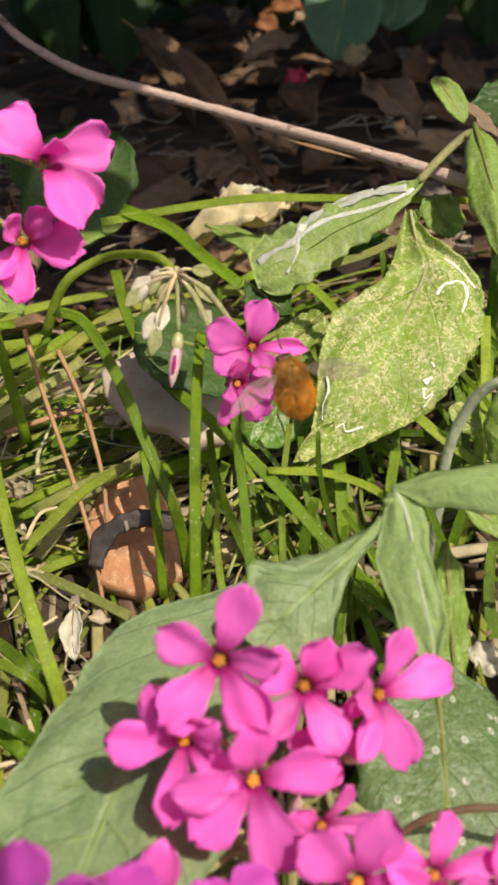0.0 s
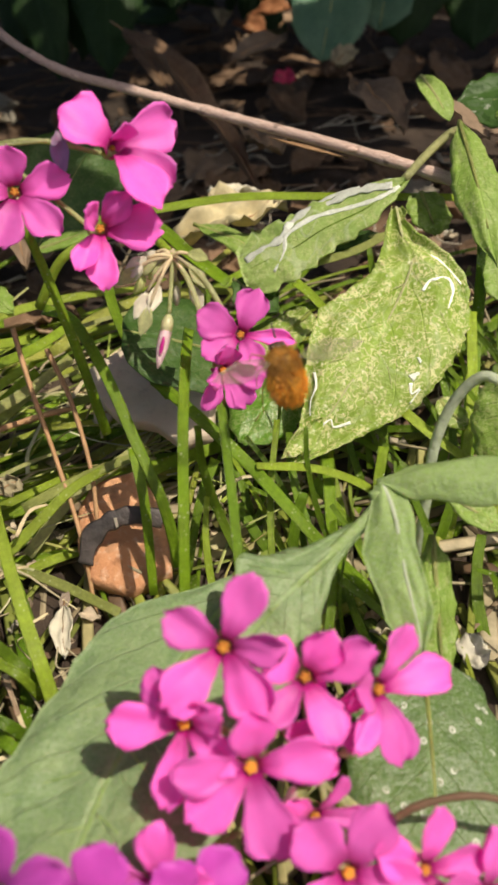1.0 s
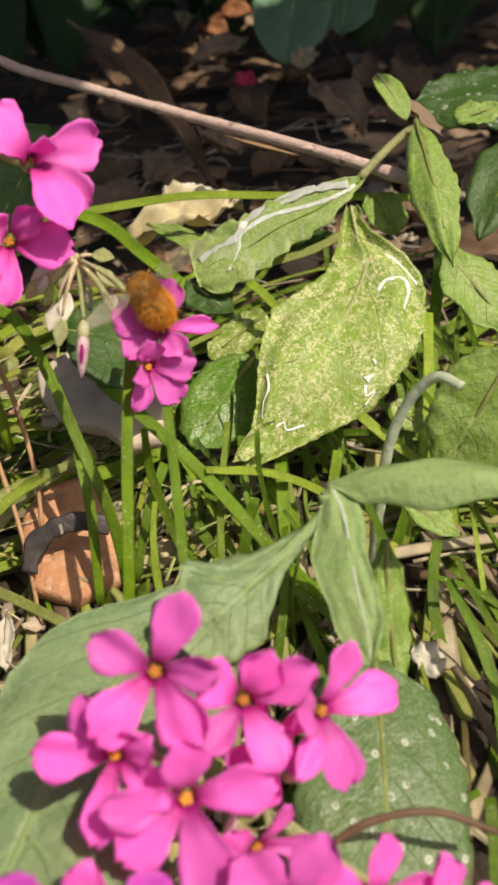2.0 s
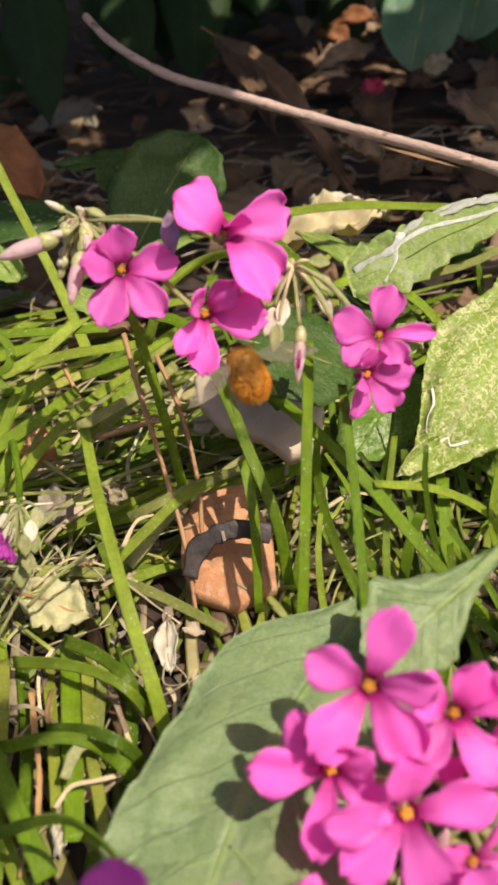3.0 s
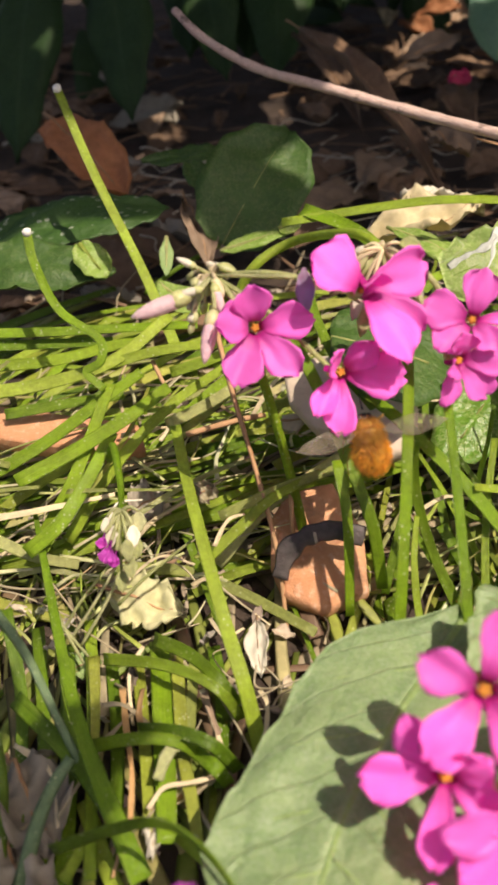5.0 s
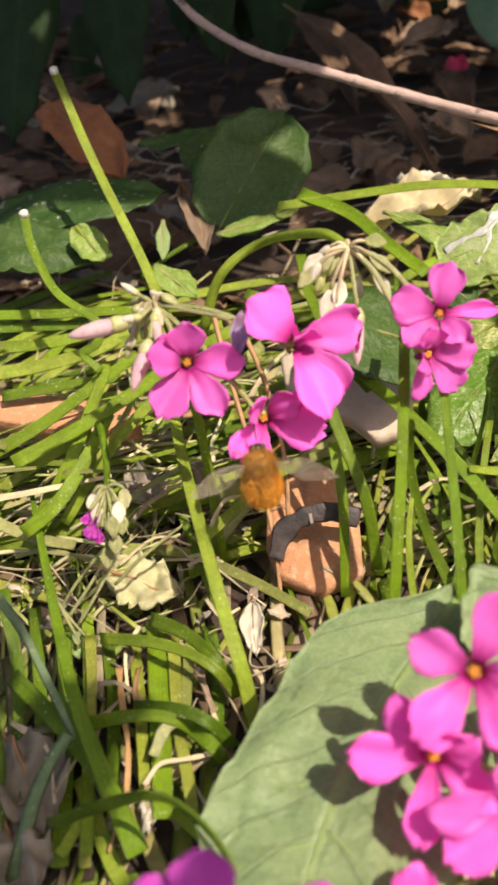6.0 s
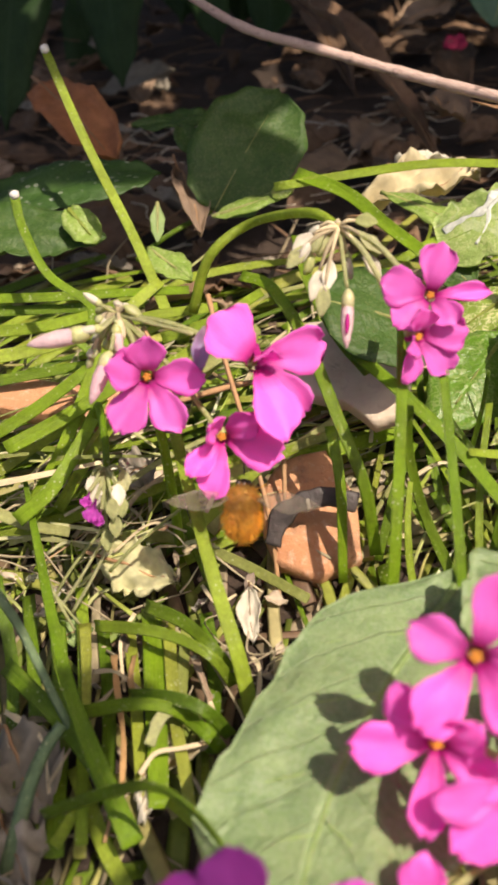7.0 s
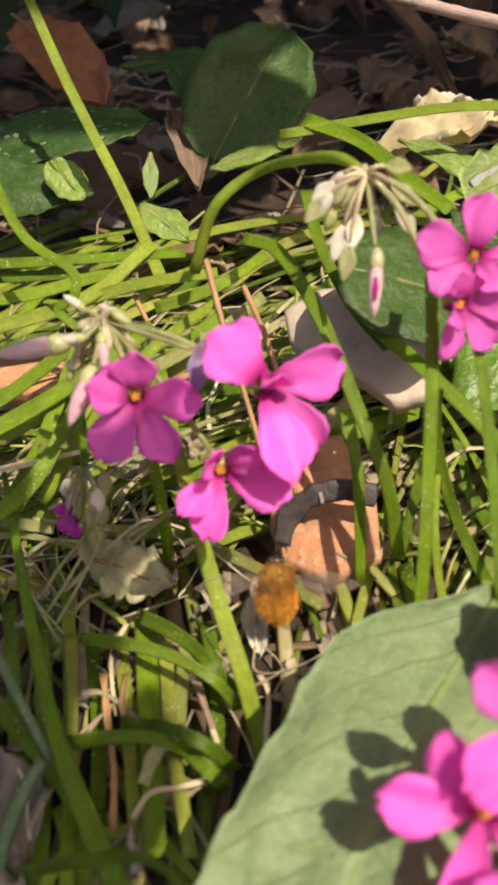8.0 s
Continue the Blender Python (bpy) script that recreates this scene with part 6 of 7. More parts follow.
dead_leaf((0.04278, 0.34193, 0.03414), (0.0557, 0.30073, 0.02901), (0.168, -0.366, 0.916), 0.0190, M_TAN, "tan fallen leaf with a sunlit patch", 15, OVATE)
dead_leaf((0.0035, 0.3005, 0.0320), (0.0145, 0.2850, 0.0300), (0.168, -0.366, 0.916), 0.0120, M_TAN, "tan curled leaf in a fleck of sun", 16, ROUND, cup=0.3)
dead_leaf((0.03867, 0.38228, 0.02929), (0.04786, 0.3964, 0.0304), (0.168, -0.366, 0.916), 0.0090, M_PALE_DRY, "small bleached leaf in the litter", 17, ROUND)
dead_leaf((0.01378, 0.40892, 0.01663), (0.02359, 0.40931, 0.01634), (0.168, -0.366, 0.916), 0.0070, M_RED, "fallen crimson petal in the litter", 18, ROUND)
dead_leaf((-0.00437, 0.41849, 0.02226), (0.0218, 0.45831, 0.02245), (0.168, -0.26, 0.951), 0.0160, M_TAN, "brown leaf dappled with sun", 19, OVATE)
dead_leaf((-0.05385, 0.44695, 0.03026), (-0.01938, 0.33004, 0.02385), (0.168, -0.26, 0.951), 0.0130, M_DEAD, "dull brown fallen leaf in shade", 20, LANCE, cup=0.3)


for k, (x, y, turn, n, material) in enumerate(((-0.006, 0.500, 0.3, 0.024, M_TAN), (0.012, 0.520, 2.2, 0.030, M_ORANGE), (0.022, 0.545, 0.9, 0.028, M_TAN), (0.004, 0.560, -0.4, 0.026, M_ORANGE), (-0.012, 0.530, 1.6, 0.022, M_PALE_DRY))):
    way = Vector((math.cos(turn), math.sin(turn), 0.15)) * n
    dead_leaf((x, y, 0.004 + 0.002 * k), Vector((x, y, 0.004 + 0.002 * k)) + way, (0.2, -0.5, 0.85), n * 0.5, material, "curled orange-brown fallen leaf in a sun fleck", 400 + k, OVATE, cup=0.25)


def dry_scraps():
    """Withered strips, curling fibres and pale stems among the near stalks."""
    strips = (
        (((-0.0464, 0.0793, 0.0060), (-0.0444, 0.0824, 0.0070), (-0.0405, 0.0834, 0.0072), (-0.0375, 0.0850, 0.0062)), 0.7, M_STRAW, "curled tan withered strip on green blades"),
        (((-0.0562, 0.1022, 0.005), (-0.0533, 0.0937, 0.006), (-0.0504, 0.0854, 0.006), (-0.0490, 0.0777, 0.005)), 1.1, M_ORANGE_STRIP, "long orange-brown withered blade"),
        (((-0.0524, 0.1023, 0.005), (-0.0516, 0.0965, 0.006), (-0.0500, 0.0927, 0.005)), 1.2, M_ORANGE_STRIP, "short orange-brown withered blade"),
        (((-0.0415, 0.1018, 0.005), (-0.0398, 0.0980, 0.006), (-0.0374, 0.0931, 0.006)), 1.3, M_TAN, "dull tan withered blade among stalks"),
        (((-0.0320, 0.1030, 0.005), (-0.0301, 0.0991, 0.006), (-0.0298, 0.0914, 0.005)), 1.0, M_STRAW, "straw-coloured withered blade among stalks"),
        (((-0.0530, 0.0819, 0.004), (-0.0498, 0.0746, 0.005), (-0.0498, 0.0694, 0.004)), 1.1, M_ORANGE_STRIP, "orange-brown withered blade among stalks"),
        (((-0.0591, 0.0986, 0.005), (-0.0544, 0.0979, 0.006), (-0.0481, 0.0939, 0.005)), 0.8, M_STRAW, "thin straw-coloured withered blade"),
        (((-0.0655, 0.1338, 0.013), (-0.0646, 0.1397, 0.015), (-0.0599, 0.1423, 0.014)), 0.6, M_CREAM, "bleached papery strip among green stalks"),
        (((-0.0419, 0.1258, 0.017), (-0.0399, 0.1304, 0.019), (-0.0371, 0.1336, 0.018)), 0.9, M_STRAW, "bleached papery strip among green stalks"),
        (((-0.0656, 0.1535, 0.022), (-0.0611, 0.1525, 0.023), (-0.0576, 0.1564, 0.022)), 1.0, M_STRAW, "straw-coloured withered blade among stalks"),
        (((-0.0454, 0.0831, 0.008), (-0.0440, 0.0866, 0.010), (-0.0418, 0.0895, 0.009)), 2.2, M_CALYX, "folded pale green withered leaf"),
        (((-0.0720, 0.0900, 0.005), (-0.0640, 0.0850, 0.006), (-0.0600, 0.0760, 0.005)), 1.0, M_STRAW, "straw-coloured withered blade among stalks"),
        (((-0.0610, 0.1240, 0.008), (-0.0540, 0.1290, 0.011), (-0.0470, 0.1280, 0.010)), 0.6, M_STRAW, "bleached papery strip among green stalks"),
        (((-0.0430, 0.1180, 0.006), (-0.0390, 0.1120, 0.008), (-0.0360, 0.1150, 0.007)), 0.7, M_STRAW, "thin straw-coloured withered blade"),
    )
    for k, (pts, w, material, label) in enumerate(strips):
        facing = (0.25 * math.sin(k * 2.1), -0.55, 0.8)
        ob = part("dry_strip", tube(pts, w / 2000, w / 2600, 8, 0.16, steps=7, wobble=0.5, channel=0.5, facing=facing), material)
        tagged(ob, label, "dry blade", "withered strips")
    rng = random.Random(77)
    fine = bmesh.new()
    for k in range(230):
        x, y = rng.uniform(-0.115, 0.0), rng.uniform(0.112, 0.185)
        if -0.045 < x < -0.006 and y < 0.152:
            continue
        a, n = rng.gauss(0.6 if y > 0.125 else 1.3, 0.7), rng.uniform(0.006, 0.026)
        p = Vector((x, y, ground_height(x, y) + rng.uniform(0.003, 0.011) + max(0.0, y - 0.12) * 0.16))
        d = Vector((math.cos(a), math.sin(a), rng.uniform(-0.18, 0.22)))
        bow = Vector((rng.uniform(-1, 1), rng.uniform(-1, 1), rng.uniform(-0.2, 0.7))) * n * 0.14
        r = rng.uniform(0.00018, 0.0006)
        tube((p, p + d * n * 0.35 + bow, p + d * n * 0.7 + bow * 0.5, p + d * n), r, r * 0.5, 6, 0.4, steps=3, channel=0.3, bm=fine, facing=(rng.uniform(-0.5, 0.5), rng.uniform(-0.9, 0.1), 1))
    tagged(part("fine_stems", fine, M_FINE), "thin pale green and straw stems among the stalks", "dry grass", kind="stuff")
    curls = bmesh.new()
    spots = [(-0.0330, 0.1050), (-0.0310, 0.1070), (-0.0290, 0.1080), (-0.0345, 0.1010), (-0.0360, 0.1120), (-0.0480, 0.1240), (-0.0640, 0.1270), (-0.0560, 0.1330)]
    for x, y in spots:
        x, y = x + rng.gauss(0, 0.003), y + rng.gauss(0, 0.003)
        a, r, z = rng.uniform(0, 6.28), rng.uniform(0.0015, 0.0045), rng.uniform(0.004, 0.008) + max(0.0, y - 0.115) * 0.5
        turn = rng.choice((-1, 1)) * rng.uniform(0.6, 1.3)
        pts = [(x + r * math.cos(a + turn * q) * (1 + 0.3 * q), y + r * math.sin(a + turn * q) * 1.2, z + 0.0012 * math.sin(q * 1.7 + a)) for q in range(5)]
        tube(pts, rng.uniform(0.00012, 0.00024), 0.0001, 5, steps=4, bm=curls)
    tagged(part("curled_fibres", curls, M_STRAW), "thin curling straw-coloured fibres on the stalks", "dry grass", kind="stuff")
    for pts in (
        ((-0.0588, 0.1154, 0.012), (-0.0529, 0.1182, 0.017), (-0.0457, 0.1239, 0.020)),
        ((-0.0705, 0.1131, 0.006), (-0.0661, 0.1161, 0.012), (-0.0600, 0.1204, 0.018)),
        ((-0.0684, 0.1118, 0.006), (-0.0636, 0.1148, 0.012), (-0.0591, 0.1190, 0.018)),
        ((-0.0659, 0.1106, 0.006), (-0.0616, 0.1135, 0.012), (-0.0577, 0.1176, 0.018)),
        ((-0.0747, 0.1202, 0.012), (-0.0693, 0.1124, 0.010), (-0.0645, 0.1096, 0.004)),
        ((-0.0714, 0.1158, 0.010), (-0.0684, 0.1114, 0.009), (-0.0652, 0.1083, 0.004)),
    ):
        ob = part("pale_stem", tube(pts, 0.00035, 0.00025, 6, steps=5), M_CALYX)
        tagged(ob, "thin pale green withered stem among stalks", "stem", "withered stems")


dry_scraps()


def litter():
    """Brown fallen leaves and thin twigs over the shaded soil, too many to count."""
    rng = random.Random(21)
    for k in range(300):
        x, y = rng.uniform(-0.26, 0.26), 0.240 + 0.4 * rng.random() ** 1.5
        a = rng.uniform(0, 2 * math.pi)
        n = rng.uniform(0.018, 0.045)
        z = ground_height(x, y) + rng.uniform(0.001, 0.012)
        way = Vector((math.cos(a), math.sin(a), rng.uniform(-0.12, 0.25)))
        up = Vector((rng.uniform(-0.4, 0.4), rng.uniform(-0.6, 0.2), 1))
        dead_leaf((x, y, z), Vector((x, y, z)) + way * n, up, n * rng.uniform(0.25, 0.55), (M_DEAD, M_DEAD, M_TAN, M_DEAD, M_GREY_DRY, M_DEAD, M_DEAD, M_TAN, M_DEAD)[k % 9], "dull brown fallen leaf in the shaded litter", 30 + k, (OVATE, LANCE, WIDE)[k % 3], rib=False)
    twigs = bmesh.new()
    for k in range(420):
        x, y = rng.uniform(-0.25, 0.25), rng.uniform(0.22, 0.7)
        a, n = rng.uniform(0, math.pi), rng.uniform(0.012, 0.06)
        z = ground_height(x, y) + rng.uniform(0.001, 0.012)
        d = Vector((math.cos(a), math.sin(a) * 0.6, rng.uniform(-0.15, 0.15)))
        p = Vector((x, y, z))
        tube((p, p + d * n * 0.5 + Vector((rng.uniform(-1, 1), rng.uniform(-1, 1), 0.5)) * n * 0.08, p + d * n), rng.uniform(0.0003, 0.0009), 0.0002, 5, steps=3, bm=twigs)
    tagged(part("twigs", twigs, M_DEAD), "thin grey-brown twigs and roots in the litter", "twigs", kind="stuff")
    roots = bmesh.new()
    for k in range(90):
        x, y = rng.uniform(-0.12, 0.06), rng.uniform(0.25, 0.42)
        a, n = rng.gauss(0.1, 0.5), rng.uniform(0.008, 0.03)
        p = Vector((x, y, ground_height(x, y) + rng.uniform(0.004, 0.016)))
        d = Vector((math.cos(a), math.sin(a), rng.uniform(-0.2, 0.2)))
        bow = Vector((rng.uniform(-1, 1), rng.uniform(-1, 1), rng.uniform(-0.5, 1))) * n * 0.18
        tube((p, p + d * n * 0.3 + bow, p + d * n * 0.65 - bow * 0.6, p + d * n), rng.uniform(0.0003, 0.0006), 0.0002, 5, steps=3, bm=roots)
    tagged(part("dry_roots", roots, M_GREY_DRY), "pale curling dry roots in the shaded litter", "roots", kind="stuff")
    fibres = bmesh.new()
    for k in range(150):
        x, y = rng.uniform(-0.15, 0.11), rng.uniform(0.03, 0.225)
        a, n = rng.gauss(0.9, 0.8), rng.uniform(0.008, 0.04)
        z = ground_height(x, y) + rng.uniform(0.001, 0.010)
        d = Vector((math.cos(a), math.sin(a), rng.uniform(-0.2, 0.25)))
        p = Vector((x, y, z))
        tube((p, p + d * n * 0.5 + Vector((rng.uniform(-1, 1), rng.uniform(-1, 1), 0.5)) * n * 0.12, p + d * n), rng.uniform(0.0002, 0.0005), 0.0002, 5, steps=3, bm=fibres)
    for k in range(50):
        x, y = rng.uniform(-0.10, -0.015), rng.uniform(0.10, 0.165)
        a, n = rng.uniform(0, math.pi), rng.uniform(0.006, 0.022)
        p = Vector((x, y, ground_height(x, y) + rng.uniform(0.002, 0.008)))
        d = Vector((math.cos(a), math.sin(a), rng.uniform(-0.25, 0.25)))
        bow = Vector((rng.uniform(-1, 1), rng.uniform(-1, 1), rng.uniform(-0.3, 0.8))) * n * 0.2
        tube((p, p + d * n * 0.35 + bow, p + d * n * 0.7 + bow * 0.4, p + d * n), rng.uniform(0.00015, 0.0004), 0.00015, 5, 0.5, steps=3, bm=fibres)
    tagged(part("dry_fibres", fibres, M_STRAW), "thin straw-coloured dry fibres among the stalks", "dry grass", kind="stuff")
    flakes = bmesh.new()
    for k in range(420):
        x, y = rng.uniform(-0.16, 0.12), rng.uniform(0.03, 0.3)
        a, n = rng.uniform(0, 2 * math.pi), rng.uniform(0.002, 0.0055)
        z = ground_height(x, y) + rng.uniform(0.0005, 0.006)
        d = Vector((math.cos(a), math.sin(a), rng.uniform(-0.3, 0.3)))
        blade((x, y, z), Vector((x, y, z)) + d * n, (rng.uniform(-0.5, 0.5), rng.uniform(-0.5, 0.5), 1), n * 0.6, OVATE, wave=0.0015, cup=0.2, nu=5, nv=4, seed=k, bm=flakes)
    for k in range(60):
        x, y = rng.uniform(-0.08, -0.02), rng.uniform(0.085, 0.155)
        a, n = rng.uniform(0, 2 * math.pi), rng.uniform(0.0025, 0.005)
        z = ground_height(x, y) + rng.uniform(0.002, 0.008)
        d = Vector((math.cos(a), math.sin(a), rng.uniform(-0.3, 0.3)))
        blade((x, y, z), Vector((x, y, z)) + d * n, (rng.uniform(-0.5, 0.5), rng.uniform(-0.8, 0.2), 1), n * rng.uniform(0.2, 0.7), OVATE, wave=0.0016, cup=0.25, nu=6, nv=4, seed=k, bm=flakes)
    thatch = bmesh.new()
    mat = thing("dead_stalk_mat", (-0.05, 0.11, 0.0), "mat of yellowing and straw-coloured dead stalks", "dead stalks")
    for k in range(1300):
        x, y = rng.uniform(-0.17, 0.13), rng.uniform(0.0, 0.235)
        a, n = rng.gauss(0.5 if y > 0.13 else 1.55, 0.42), rng.uniform(0.02, 0.06)
        z = ground_height(x, y) + rng.uniform(-0.0005, 0.003)
        d = Vector((math.cos(a), math.sin(a), rng.uniform(-0.05, 0.06)))
        p = Vector((x, y, z))
        line = (p, p + d * n * 0.5 + Vector((rng.uniform(-1, 1), rng.uniform(-1, 1), 0.3)) * n * 0.05, p + d * n)
        r = 0.0005 + 0.0018 * rng.random() ** 1.6
        if k < 290:
            if -0.085 < x < -0.02 and 0.04 < y < 0.12:
                continue
            part("dead_stalk", tube(line, r, r * 0.6, 8, 0.18, steps=3, wobble=0.25, facing=(rng.uniform(-0.5, 0.5), rng.uniform(-0.9, 0.1), 1)), (M_STEM_YELLOW, M_STEM_PALE, M_STEM_YELLOW, M_STEM, M_STRAW, M_STEM, M_STEM_DARK)[k % 7], mat)
        else:
            tube(line, r, r * 0.6, 6, 0.18, steps=2, bm=thatch, facing=(rng.uniform(-0.5, 0.5), rng.uniform(-0.9, 0.1), 1))
    tagged(part("thatch", thatch, M_THATCH), "deeper mat of yellowing and straw-coloured dead stalks", "dead stalks", kind="stuff")
    tagged(part("leaf_flakes", flakes, M_FLAKES), "cream, brown and grey flakes of broken leaves", "leaf litter", kind="stuff")


litter()


# ---- shrub behind ----
# gaps in the foliage, by the spots where the sun through them strikes the ground
SUN_GAPS = ((0.10, 0.40, 0.03), (-0.064, 0.2805, 0.012), (0.008, 0.535, 0.020), (-0.108, 0.262, 0.010), (-0.006, 0.303, 0.013))


def sunlit_gap(root, way, length):
    """Whether a leaf would close the gap in the foliage through which the sun strikes the stick and the far litter."""
    for f in (0.0, 0.25, 0.5, 0.75, 1.0):
        p = Vector(root) + way * (length * f)
        p -= SUN_WAY * (p.z / SUN_WAY.z)
        if -0.045 < p.x < 0.04 and abs(p.y - (0.247 - 0.62 * p.x)) < 0.015:
            return True
        for x, y, r in SUN_GAPS:
            if (p.x - x) ** 2 + (p.y - y) ** 2 < r * r:
                return True
    return False


def shrub():
    """Large hanging leaves at the back, and unseen foliage added above to keep the litter in shade."""
    u = thing("shrub", (0.0, 0.75, 0.0), "dense dark green shrub with long hanging leaves in shade", "shrub")
    rng = random.Random(5)
    for base, end, w in (
        ((-0.13155, 0.45182, 0.07645), (-0.12294, 0.40144, 0.01032), 0.027),
        ((-0.17116, 0.47013, 0.07692), (-0.17321, 0.38379, 0.00051), 0.030),
        ((-0.09907, 0.47731, 0.06797), (-0.08489, 0.43794, 0.01442), 0.022),
        ((-0.06967, 0.5155, 0.06003), (-0.08069, 0.47616, 0.01284), 0.026),
        ((0.04315, 0.4929, 0.06527), (0.0371, 0.44993, 0.01043), 0.030),
        ((0.08884, 0.51109, 0.05235), (0.07778, 0.4767, 0.00896), 0.036),
        ((-0.06241, 0.5017, 0.0688), (-0.06135, 0.43408, 0.0143), 0.028),
        ((-0.10026, 0.51276, 0.06978), (-0.10378, 0.45059, 0.02265), 0.030),
        ((0.12475, 0.52276, 0.04815), (0.11615, 0.48588, 0.00136), 0.034),
        ((-0.03216, 0.5398, 0.06645), (-0.03376, 0.49675, 0.02747), 0.030),
        ((-0.00039, 0.55158, 0.06273), (0.00193, 0.51147, 0.02721), 0.030),
        ((-0.04725, 0.55284, 0.05276), (-0.03779, 0.51901, 0.02379), 0.030),
    ):
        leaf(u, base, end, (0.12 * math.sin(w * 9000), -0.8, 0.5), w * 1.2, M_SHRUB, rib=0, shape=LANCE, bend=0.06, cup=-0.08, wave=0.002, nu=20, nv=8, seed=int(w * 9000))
    for spine, half, seed in (
        (((0.0471, 0.4750, 0.0556), (0.0447, 0.4620, 0.0441), (0.0421, 0.4500, 0.0339), (0.0389, 0.4400, 0.0246), (0.0358, 0.4320, 0.0165)), ((0, 13.0), (0.3, 17.0), (0.5, 18.0), (0.7, 16.0), (0.85, 11.0), (0.95, 5.0), (1.0, 0.8)), 3),
        (((0.0745, 0.4800, 0.0506), (0.0700, 0.4680, 0.0390), (0.0668, 0.4580, 0.0306), (0.0644, 0.4500, 0.0230)), ((0, 8.0), (0.4, 14.0), (0.7, 13.0), (0.9, 7.0), (1.0, 0.8)), 4),
    ):
        hanging = Sheet(spine, (-0.05, -0.80, 0.60), half, half, bow=0.002, cup=-0.08, fold=-0.12, wave=0.0015, teeth=0, tooth=0, seed=seed)
        sheet_leaf(u, hanging, M_SKYLIT, "hanging leaf with blue-green sky sheen in its colour", rib=0.0006, nu=30, nv=12)
    part("stem", tube(((-0.04474, 0.56653, 0.05291), (0.0, 0.62, 0.03), (0.02, 0.66, -0.02)), 0.004, 0.007, 8), M_BARK, u)
    part("stem", tube(((0.02, 0.66, -0.02), (0.10, 0.68, 0.2), (0.25, 0.62, 0.42)), 0.007, 0.004, 8), M_BARK, u)
    part("stem", tube(((0.02, 0.66, -0.02), (-0.10, 0.70, 0.2), (-0.2, 0.68, 0.45)), 0.007, 0.004, 8), M_BARK, u)
    mass = bmesh.new()
    for k in range(900):
        x, y, z = rng.uniform(-0.55, 0.85), rng.uniform(0.56, 1.0), rng.uniform(0.0, 0.6)
        d = Vector((rng.uniform(-0.6, 0.6), rng.uniform(-0.8, 0.3), rng.uniform(-1, 0.1))).normalized()
        n = rng.uniform(0.06, 0.11)
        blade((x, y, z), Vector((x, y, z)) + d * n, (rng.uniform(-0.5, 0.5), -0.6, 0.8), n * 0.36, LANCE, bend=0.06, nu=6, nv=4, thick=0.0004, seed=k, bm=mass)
    # boughs out of view, added over the litter to cast its dappled shade
    for k in range(1250):
        x, z = rng.uniform(-0.12, 0.60), rng.uniform(0.30, 0.42)
        across = x - z * SUN_WAY.x / SUN_WAY.z
        edge = 0.218 if across < -0.07 else 0.230 if across < -0.03 else 0.287
        y = edge + SUN_WAY.y / SUN_WAY.z * z + (rng.random() * 0.07 if k < 330 else 0.04 + 0.5 * rng.random())
        d = Vector((rng.uniform(-1, 1), rng.uniform(-0.25, 1), rng.uniform(-0.4, 0.2))).normalized()
        n = rng.uniform(0.05, 0.08)
        if sunlit_gap((x, y + 0.02, z), d, n) and rng.random() > 0.07:
            continue
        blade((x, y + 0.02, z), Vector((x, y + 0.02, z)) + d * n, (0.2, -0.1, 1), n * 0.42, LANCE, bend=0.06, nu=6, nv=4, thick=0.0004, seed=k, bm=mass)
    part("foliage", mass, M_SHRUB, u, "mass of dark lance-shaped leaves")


shrub()


def unseen_shade_branch():
    """A leafy branch added behind the view; it casts the camera's shadow on the stalks' near corner."""
    u = thing("unseen_shade_branch", (0.10, -0.55, 0.0), "unseen leafy branch added to shade the near stalks", "branch")
    rng = random.Random(8)
    part("stem", tube(((0.10, -0.55, -0.01), (0.09, -0.42, 0.14), (0.06, -0.22, 0.25), (0.03, -0.06, 0.26), (0.025, 0.0, 0.255)), 0.004, 0.0012, 8), M_BARK, u)
    for k in range(66):
        root = Vector((rng.uniform(0.005, 0.071), rng.uniform(-0.06, 0.026), rng.uniform(0.24, 0.27)))
        d = Vector((rng.uniform(-1, -0.1), rng.uniform(-1, -0.1), rng.uniform(-0.3, 0.1))).normalized()
        part("leaf", blade(root, root + d * 0.036, (0.2, -0.1, 1), 0.015, LANCE, bend=0.06, nu=6, nv=4, thick=0.0004, seed=k), M_SHRUB, u)
    return u


BRANCH = unseen_shade_branch()


# ---- motion ----
def turned(vec):
    v = Vector(vec)
    a = v.length
    return Matrix.Rotation(radians(a), 4, v.normalized()) if a > 0.01 else Matrix.Identity(4)


def sway(ob, rows):
    out = [(t, Matrix.Translation(at) @ turned(turn)) for t, at, turn in rows]
    if rows[-1][0] < 8:
        out.append((8, out[-1][1]))
    walk(ob, out)


def facing_pose(at, head, back):
    y = Vector(head).normalized()
    z = Vector(back)
    z = (z - y * z.dot(y)).normalized()
    x = y.cross(z)
    return Matrix.Translation(at) @ Matrix((x, y, z)).transposed().to_4x4()


